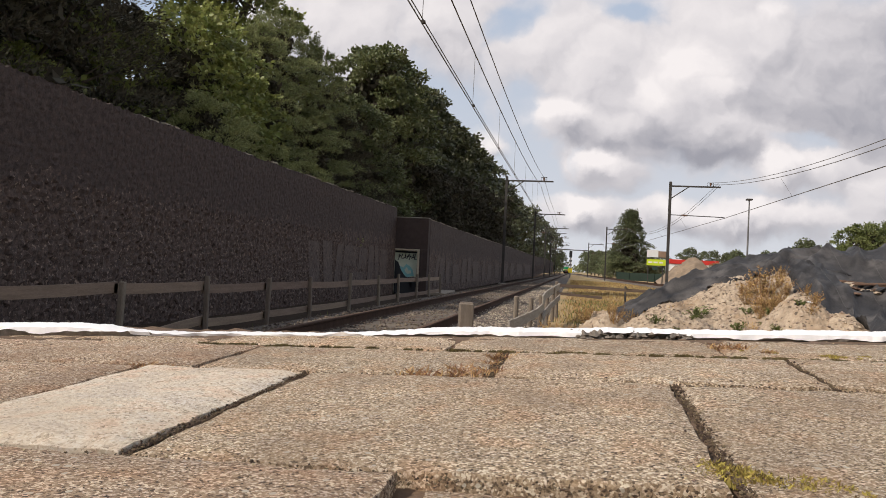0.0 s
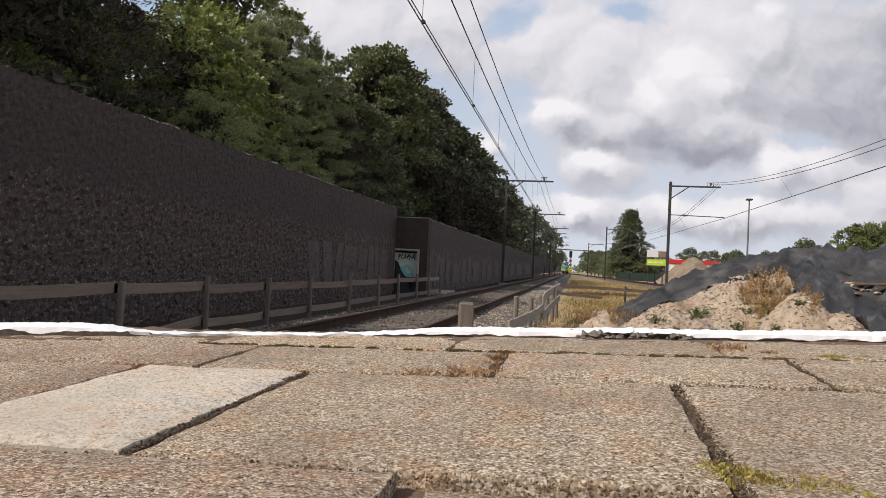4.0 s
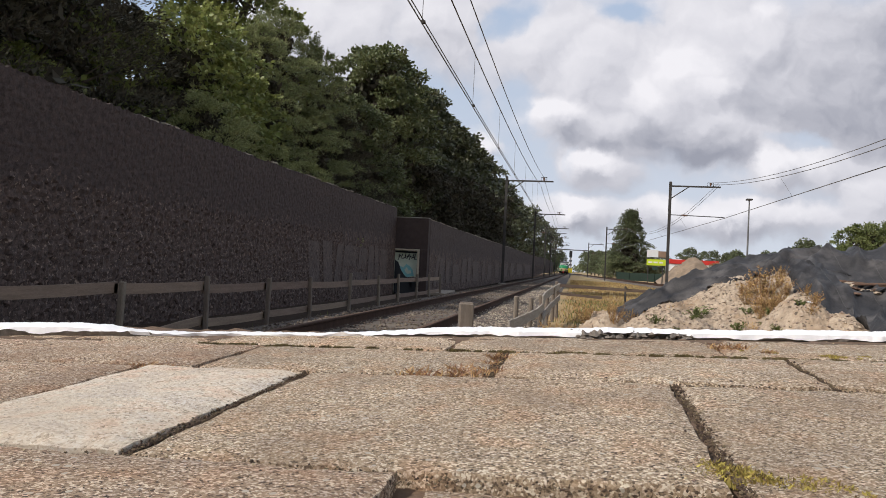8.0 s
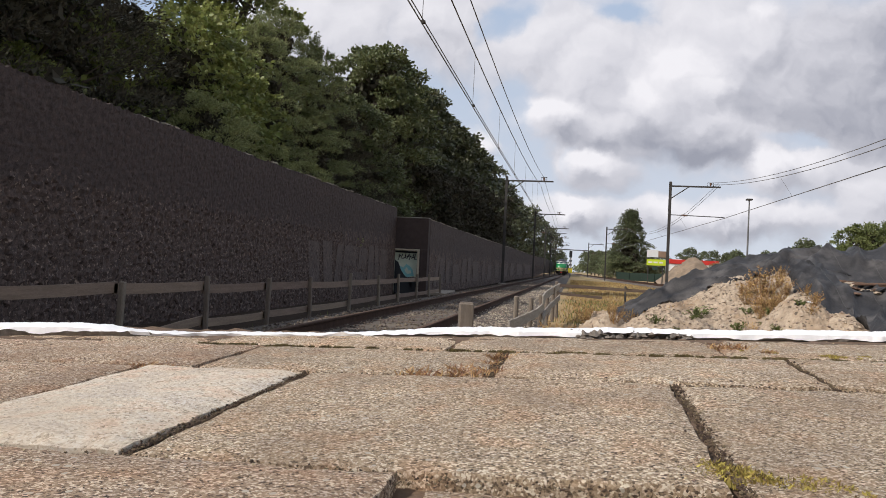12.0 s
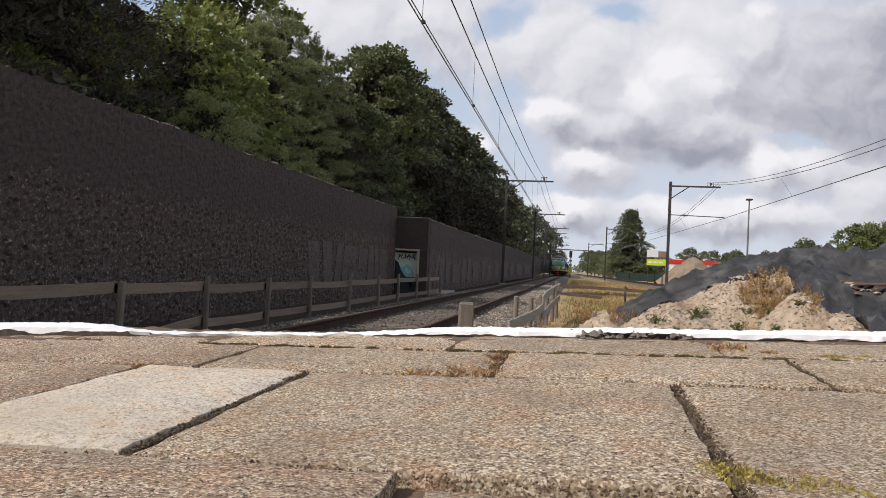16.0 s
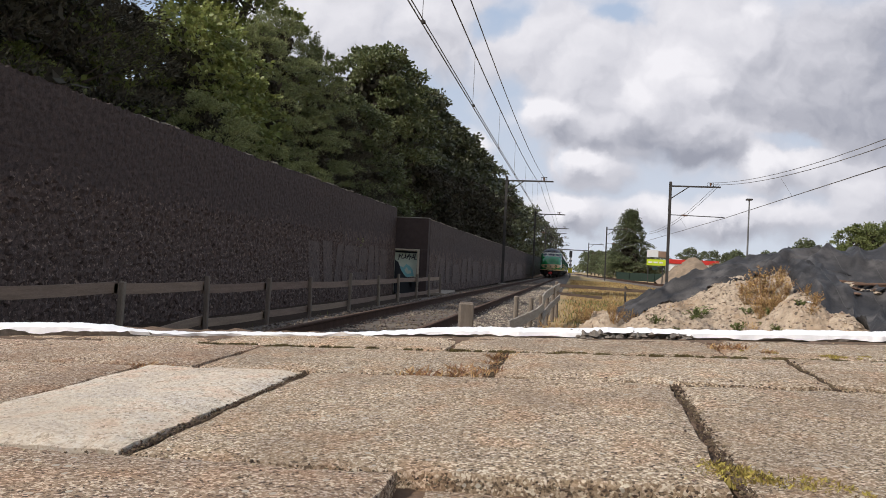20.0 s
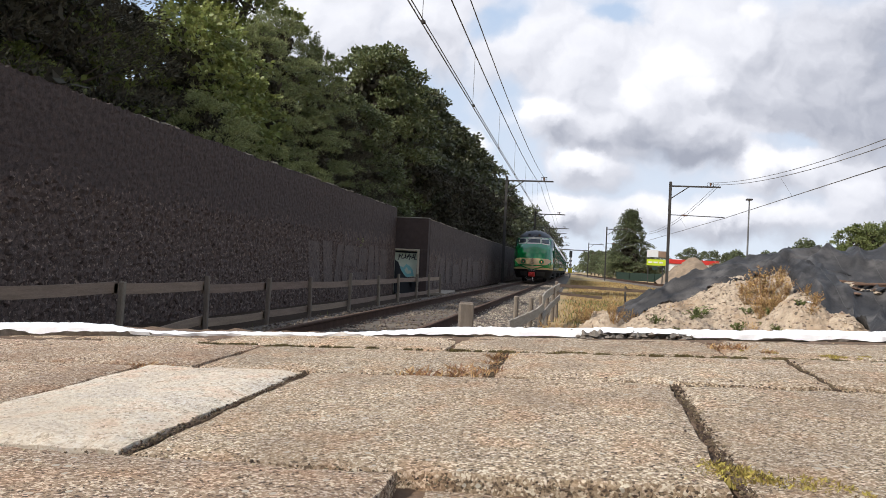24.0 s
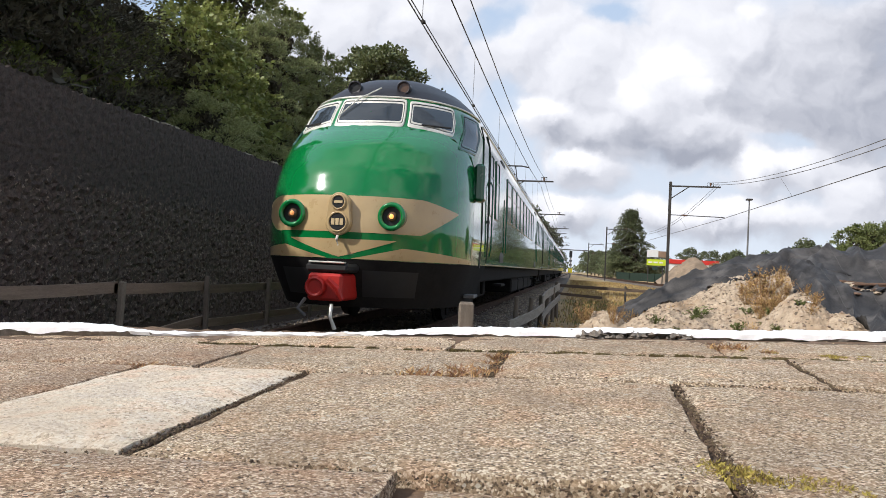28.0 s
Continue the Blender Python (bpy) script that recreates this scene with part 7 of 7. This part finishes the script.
        # roof lamps
        c = nose_skin(s * 16, 3.36, 0.0)
        rl = part("roof_lamp", bmesh.new(), M["train_roof"], car, "round lamp set into the roof")
        bm = bmesh.new()
        add_tube(bm, [(0, -0.09, 0), (0, 0.5, 0.02)], 0.092, 20, False)
        ring_tube(bm, (0, -0.09, 0), 0.088, 0.012)
        rl.data = mesh_of("roof_lamp", bm, M["train_roof"], True)
        rl.location = c
        bm = bmesh.new()
        disc(bm, (0, -0.07, 0), (0, 1, 0), 0.082, 0.02)
        part("lens", bm, M["lamp_dim"] if s > 0 else M["badge"], rl)
    # badge plate with two round badges
    c = nose_skin(0, 1.44)
    plate = part("badge_plate", bmesh.new(), M["train_cream"], car, "raised cream oval plate with two round badges")
    bm = bmesh.new()
    ring0, ring1, ring2 = [], [], []
    for k in range(40):
        a = 2 * math.pi * k / 40
        w = 0.135 if math.sin(a) > 0 else 0.165
        x, z = w * math.cos(a), 0.11 * (1 if math.sin(a) > 0 else -1) + w * math.sin(a)
        ring0.append(bm.verts.new((x, 0.10, z)))
        ring1.append(bm.verts.new((x, -0.075, z)))
        ring2.append(bm.verts.new((x * 0.92, -0.09, z * 0.94)))
    for P, Q in ((ring0, ring1), (ring1, ring2)):
        for k in range(40):
            bm.faces.new((P[k], P[(k + 1) % 40], Q[(k + 1) % 40], Q[k]))
    bm.faces.new(ring2)
    plate.data = mesh_of("badge_plate", bm, M["train_cream"])
    plate.location = c + Vector((0, 0, 0.02))
    for z, r in ((0.125, 0.085), (-0.115, 0.115)):
        bm = bmesh.new()
        disc(bm, (0, -0.098, z), (0, 1, 0), r, 0.01, 24)
        part("badge", bm, M["badge"], plate)
        bm = bmesh.new()
        ring_tube(bm, (0, -0.098, z), r, 0.012)
        part("badge_ring", bm, M["train_cream"], plate, "", True)
    for k in range(3):
        part("badge_bar", box(-0.078 + 0.054 * k, -0.034 + 0.054 * k, -0.106, -0.099, -0.155, -0.075, 0.004), M["badge_bar"], plate)
    part("badge_bar", box(-0.055, 0.055, -0.106, -0.099, 0.108, 0.142, 0.004), M["badge_bar"], plate)
    part("hook", tube([(0, -0.05, -0.27), (0.0, -0.10, -0.33), (0.015, -0.07, -0.40)], [0.02, 0.015, 0.008], 6), M["chrome"], plate)
    # wipers, grab rails, side box
    part("wiper", tube([nose_skin(2, 3.30, 0.05), nose_skin(-7, 3.10, 0.06), nose_skin(-16, 2.86, 0.035)], 0.011, 5), M["chrome"], car)
    for s in (-1, 1):
        part("wiper", tube([nose_skin(s * 28, 2.745, 0.04), nose_skin(s * 46, 2.765, 0.05)], 0.013, 5), M["rubber"], car)
        for q in (2.62, 3.44):
            part("door_seam", tube([(s * 1.408, q, 0.95), (s * 1.423, q, 1.4), (s * 1.390, q, 2.85), (s * 1.335, q, 3.05)], 0.012, 5), M["rubber"], car)
        part("grab_rail", tube([(s * 1.44, 3.52, 1.05), (s * 1.47, 3.52, 1.2), (s * 1.46, 3.52, 2.2), (s * 1.42, 3.52, 2.3)], 0.014, 5), M["side_green"], car)
        part("door_handle", box(s * 1.43 - 0.02, s * 1.43 + 0.02, 3.25, 3.38, 1.60, 1.64, 0.005), M["rubber"], car)
        # shaded step recess, shown by a shallow black box on the side
        part("step_shade", box(s * 1.40 - 0.02, s * 1.40 + 0.016, 2.52, 2.62, 0.86, 1.12, 0.005), M["rubber"], car)
        part("trim_line", tube([nose_skin(s * 22, 2.69, 0.006), nose_skin(s * 52, 2.62, 0.006), nose_skin(s * 72, 2.42, 0.006), nose_skin(s * 82, 2.2, 0.006), nose_skin(s * 85, 1.9, 0.006)], 0.010, 5), M["side_green"], car)
        if s > 0:
            bx = part("side_box", box(-0.07, 0.08, -0.15, 0.15, -0.27, 0.27, 0.04), M["side_green"], car, "green box on the flank")
            bx.location = (s * 1.46, 1.85, 2.08)
        part("step", box(s * 1.36 - 0.08, s * 1.36 + 0.08, 1.9, 2.3, 0.42, 0.47, 0.01), M["steel_grey"], car)
    # coupler
    cp = part("coupler", box(-0.22, 0.20, -0.40, 0.35, 0.40, 0.72, 0.03), M["train_red"], car, "red coupler box")
    bm = bmesh.new()
    disc(bm, (-0.10, -0.47, 0.56), (0, 1, 0), 0.12, 0.09, 20)
    ring_tube(bm, (-0.10, -0.475, 0.56), 0.10, 0.022)
    part("coupler_face", bm, M["train_red"], cp)
    part("coupler_horn", tube([(0.05, -0.47, 0.66), (0.16, -0.44, 0.55), (0.20, -0.40, 0.42)], 0.035, 6), M["train_red"], cp)
    part("coupler_hood", box(-0.27, 0.25, -0.36, 0.30, 0.735, 0.84, 0.03), M["rubber"], cp, "black hood")
    part("hood_strip", box(-0.23, 0.21, -0.375, -0.30, 0.842, 0.862, 0.006), M["chrome"], cp)
    part("hose", tube([(0.08, -0.38, 0.36), (0.10, -0.46, 0.22), (0.14, -0.40, 0.08)], [0.022, 0.020, 0.026], 8), M["chrome"], cp, "hanging pale hose")
    part("hose", tube([(-0.35, -0.1, 0.40), (-0.40, -0.2, 0.28), (-0.30, -0.2, 0.20)], 0.022, 6), M["steel_grey"], cp)


def car_shell(car, y0, y1, end_front=True):
    zs = [0.90, 1.0, 1.3, 1.7, 2.2, 2.6, 2.85, 2.95, 3.05, 3.12]
    top = [3.18, 3.24, 3.30, 3.36, 3.44, 3.52, 3.59, 3.66, 3.72, 3.77, 3.80]
    for s in (-1, 1):
        bm = bmesh.new()
        rows = [[bm.verts.new((s * flatlerp(HALF, z), y, z)) for z in zs + [3.18]] for y in (y0, y1)]
        for k in range(len(zs)):
            bm.faces.new((rows[0][k], rows[1][k], rows[1][k + 1], rows[0][k + 1]))
        part("body_side", bm, M["train_green"], car, "green coach side", True)
        part("gutter", tube([(s * 1.255, y0, 3.19), (s * 1.255, y1, 3.19)], 0.022, 6), M["chrome"], car)
        part("sill_line", box(s * 1.405 - 0.012, s * 1.405 + 0.012, y0, y1, 0.905, 0.930, 0.004), M["train_cream"], car)
    bm = bmesh.new()
    prof = [(-flatlerp(HALF, z), z) for z in top] + [(flatlerp(HALF, z), z) for z in reversed(top)]
    rows = [[bm.verts.new((x, y, z)) for x, z in prof] for y in (y0, y1)]
    for k in range(len(prof) - 1):
        bm.faces.new((rows[0][k], rows[0][k + 1], rows[1][k + 1], rows[1][k]))
    part("roof", bm, M["train_roof"], car, "dark coach roof", True)
    for y in ((y0, y1) if end_front else (y1,)):
        bm = bmesh.new()
        pts = [(-flatlerp(HALF, z), z) for z in [0.9] + zs[1:] + top] + [(flatlerp(HALF, z), z) for z in reversed([0.9] + zs[1:] + top)]
        bm.faces.new([bm.verts.new((x, y, z)) for x, z in pts])
        part("end_wall", bm, M["train_black"], car)
    part("underframe", box(-1.28, 1.28, y0 + 0.2, y1 - 0.2, 0.62, 0.897, 0.03), M["train_black"], car)
    for y in (y0 + (y1 - y0) * 0.34, y0 + (y1 - y0) * 0.45, y0 + (y1 - y0) * 0.56, y0 + (y1 - y0) * 0.66):
        part("equipment_box", box(-1.25, 1.25, y, y + 2.1, 0.24, 0.615, 0.04), M["train_black"], car)


WIN = {}


def side_window(car, s, y, w, z0=1.86, z1=2.76, split=True):
    """A coach window: raised bright frame, glass and the bar of its upper light."""
    key = (w, z0, z1)
    if key not in WIN:
        h = z1 - z0
        bm = bmesh.new()
        t = 0.035
        for a, b, c, d in ((-w / 2, w / 2, 0, t), (-w / 2, w / 2, h - t, h), (-w / 2, -w / 2 + t, t, h - t), (w / 2 - t, w / 2, t, h - t)):
            add_box(bm, -0.012, 0.014, a, b, c, d)
        fr = mesh_of("window", bm, M["side_green"])
        pane = (mesh_of("lower_pane", box(-0.01, 0.004, -w / 2 + t, w / 2 - t, t, h * 0.62), M["glass_pale"]), mesh_of("upper_pane", box(-0.012, 0.002, -w / 2 + t, w / 2 - t, h * 0.62 + 0.03, h - t), M["glass_dark"]))
        bar = mesh_of("window_bar", box(-0.002, 0.012, -w / 2 + t, w / 2 - t, h * 0.62, h * 0.62 + 0.03), M["side_green"])
        WIN[key] = (fr, pane, bar)
    fr, pane, bar = WIN[key]
    win = part("window", fr, None, car)
    lean = math.degrees(math.atan2(flatlerp(HALF, z0) - flatlerp(HALF, z1), z1 - z0))
    win.matrix_basis = pose(s * (flatlerp(HALF, z0) + 0.006), y, z0, 0, 0, 0 if s > 0 else 180) @ pose(0, 0, 0, 0, -lean, 0)
    part("lower_pane", pane[0], None, win, "lower pane with the sky's reflection in its pale colour")
    part("upper_pane", pane[1], None, win, "dark tilting top light")
    if split:
        part("window_bar", bar, None, win)


def door(car, s, y, w=0.9, open_dark=False):
    # open_dark puts the doorway's shade into the flat panel's colour
    d = part("door", box(-0.012, 0.02, -w / 2, w / 2, 0, 2.0, 0.006), M["side_green" if not open_dark else "grey_vest"], car, "flat coach door panel, doorway shade in its dark colour" if open_dark else "")
    d.matrix_basis = pose(s * 1.40, y, 0.98, 0, 0, 0 if s > 0 else 180) @ pose(0, 0, 0, 0, -1.4, 0)
    part("pane", box(0.021, 0.028, -w * 0.32, w * 0.32, 0.95, 1.75, 0.003), M["glass_dark"], d)
    part("handrail", tube([(0.05, w / 2 + 0.06, 0.2), (0.06, w / 2 + 0.06, 0.9), (0.05, w / 2 + 0.06, 1.3)], 0.014, 5), M["side_green"], d)
    st = part("step", box(s * 1.38 - 0.09, s * 1.38 + 0.09, y - 0.4, y + 0.4, 0.52, 0.57, 0.01), M["train_black"], car)


WHEELS = []


def bogie(car, y):
    b = part("bogie", bmesh.new(), M["train_black"], car, "black bogie frame")
    bm = bmesh.new()
    for s in (-1, 1):
        add_box(bm, s * 1.0 - 0.06, s * 1.0 + 0.06, -1.9, 1.9, 0.30, 0.62, 0.02)
        for q in (-1.35, 1.35):
            add_box(bm, s * 1.0 - 0.12, s * 1.0 + 0.12, q - 0.16, q + 0.16, 0.36, 0.66, 0.02)
        add_tube(bm, [(s * 1.0, -0.2, 0.42), (s * 1.0, -0.2, 0.64)], 0.11, 8)
        add_tube(bm, [(s * 1.0, 0.2, 0.42), (s * 1.0, 0.2, 0.64)], 0.11, 8)
    add_box(bm, -0.95, 0.95, -0.25, 0.25, 0.40, 0.60, 0.03)
    b.data = mesh_of("bogie", bm, M["train_black"])
    b.location = (0, y, 0)
    for q in (-1.35, 1.35):
        w = part("wheelset", WHEEL_MESH, None, b)
        w.location = (0, q, 0.475)
        WHEELS.append(w)


def wheel_mesh():
    bm = bmesh.new()
    add_tube(bm, [(-0.95, 0, 0), (0.95, 0, 0)], 0.07, 10)
    for s in (-1, 1):
        add_tube(bm, [(s * 0.68, 0, 0), (s * 0.715, 0, 0), (s * 0.72, 0, 0), (s * 0.82, 0, 0)], [0.505, 0.505, 0.475, 0.470], 28)
        for k in range(6):
            a = k * math.pi / 3
            add_tube(bm, [(s * 0.825, 0.14 * math.cos(a), 0.14 * math.sin(a)), (s * 0.825, 0.40 * math.cos(a), 0.40 * math.sin(a))], 0.025, 5)
    return mesh_of("wheelset", bm, [M["train_black"]])


WHEEL_MESH = wheel_mesh()
CAR_L = 25.2


def build_train():
    cars = []
    for c in range(4):
        y0, y1 = (NOSE_END if c == 0 else c * CAR_L + 0.4), (c + 1) * CAR_L - 0.4
        car = thing("train_coach", "leading glossy green train coach with a rounded nose and cream bands" if c == 0 else "glossy green train coach coupled behind the leading one", "train", None, "coaches of the train")
        cars.append(car)
        if c == 0:
            build_nose(car)
        car_shell(car, y0, y1, c > 0)
        base = c * CAR_L
        for s in (-1, 1):
            if c == 0:
                side_window(car, s, 3.75, 0.55, 1.75, 2.80)
                side_window(car, s, 4.75, 0.55, 1.75, 2.80)
                door(car, s, 5.95, 0.75, True)
                for k in range(8):
                    side_window(car, s, 7.3 + 1.28 * k, 1.12)
            else:
                for k in range(5):
                    side_window(car, s, base + 1.6 + 1.28 * k, 1.12)
                door(car, s, base + 9.0, 0.9, True)
                for k in range(6):
                    side_window(car, s, base + 10.4 + 1.28 * k, 1.12)
            door(car, s, base + 18.6, 1.1, True)
            for k in range(4):
                side_window(car, s, base + 20.1 + 1.2 * k, 1.05)
        bogie(car, base + 4.4)
        bogie(car, base + CAR_L - 4.4)
        if c < 3:
            part("gangway", box(-1.15, 1.15, y1, y1 + 0.8, 0.95, 3.1, 0.05), M["rubber"], car, "black folded gangway")
        if c in (0, 2):
            pan = part("pantograph", bmesh.new(), M["steel_dark"], car, "raised pantograph")
            bm = bmesh.new()
            py = base + 21.0
            for s in (-0.5, 0.5):
                add_tube(bm, [(s, py - 0.6, 3.82), (s * 0.8, py + 0.6, 4.45), (s * 0.7, py - 0.1, 5.03)], 0.025, 5)
            add_tube(bm, [(-0.9, py - 0.1, 5.0), (-0.6, py - 0.1, 5.06), (0.6, py - 0.1, 5.06), (0.9, py - 0.1, 5.0)], 0.03, 6)
            add_box(bm, -0.7, 0.7, py - 0.9, py + 0.9, 3.79, 3.86, 0.01)
            pan.data = mesh_of("pantograph", bm, M["steel_dark"])
        for k in range(5):
            yv = y0 + 3.5 + 4.2 * k
            part("roof_vent", box(-0.25, 0.25, yv, yv + 0.6, 3.78, 3.88, 0.03), M["train_roof"], car)
    return cars


TRAIN = build_train()
NOSE_AT_28, SPEED = 8.45, 10.6


def motions():
    rows = [(t, pose(TRACK_X - 0.03, NOSE_AT_28 + SPEED * (28.0 - t), 0)) for t in (0.0, 7.0, 14.0, 21.0, 28.0)]
    for car in TRAIN:
        walk(car, rows)
    step = 2 / 30
    turn = math.degrees(SPEED * step / 0.475)
    for w in WHEELS[:4]:
        x, y, z = w.location
        walk(w, [(k * step, pose(x, y, z, turn * k, 0, 0)) for k in range(421)])
    walk(BACKDROP, [(0.0, pose(0, 0, 0, 0, 0, 0)), (14.0, pose(0, 0, 0, 0, 0, 0.72)), (28.0, pose(0, 0, 0, 0, 0, 1.45))])


motions()
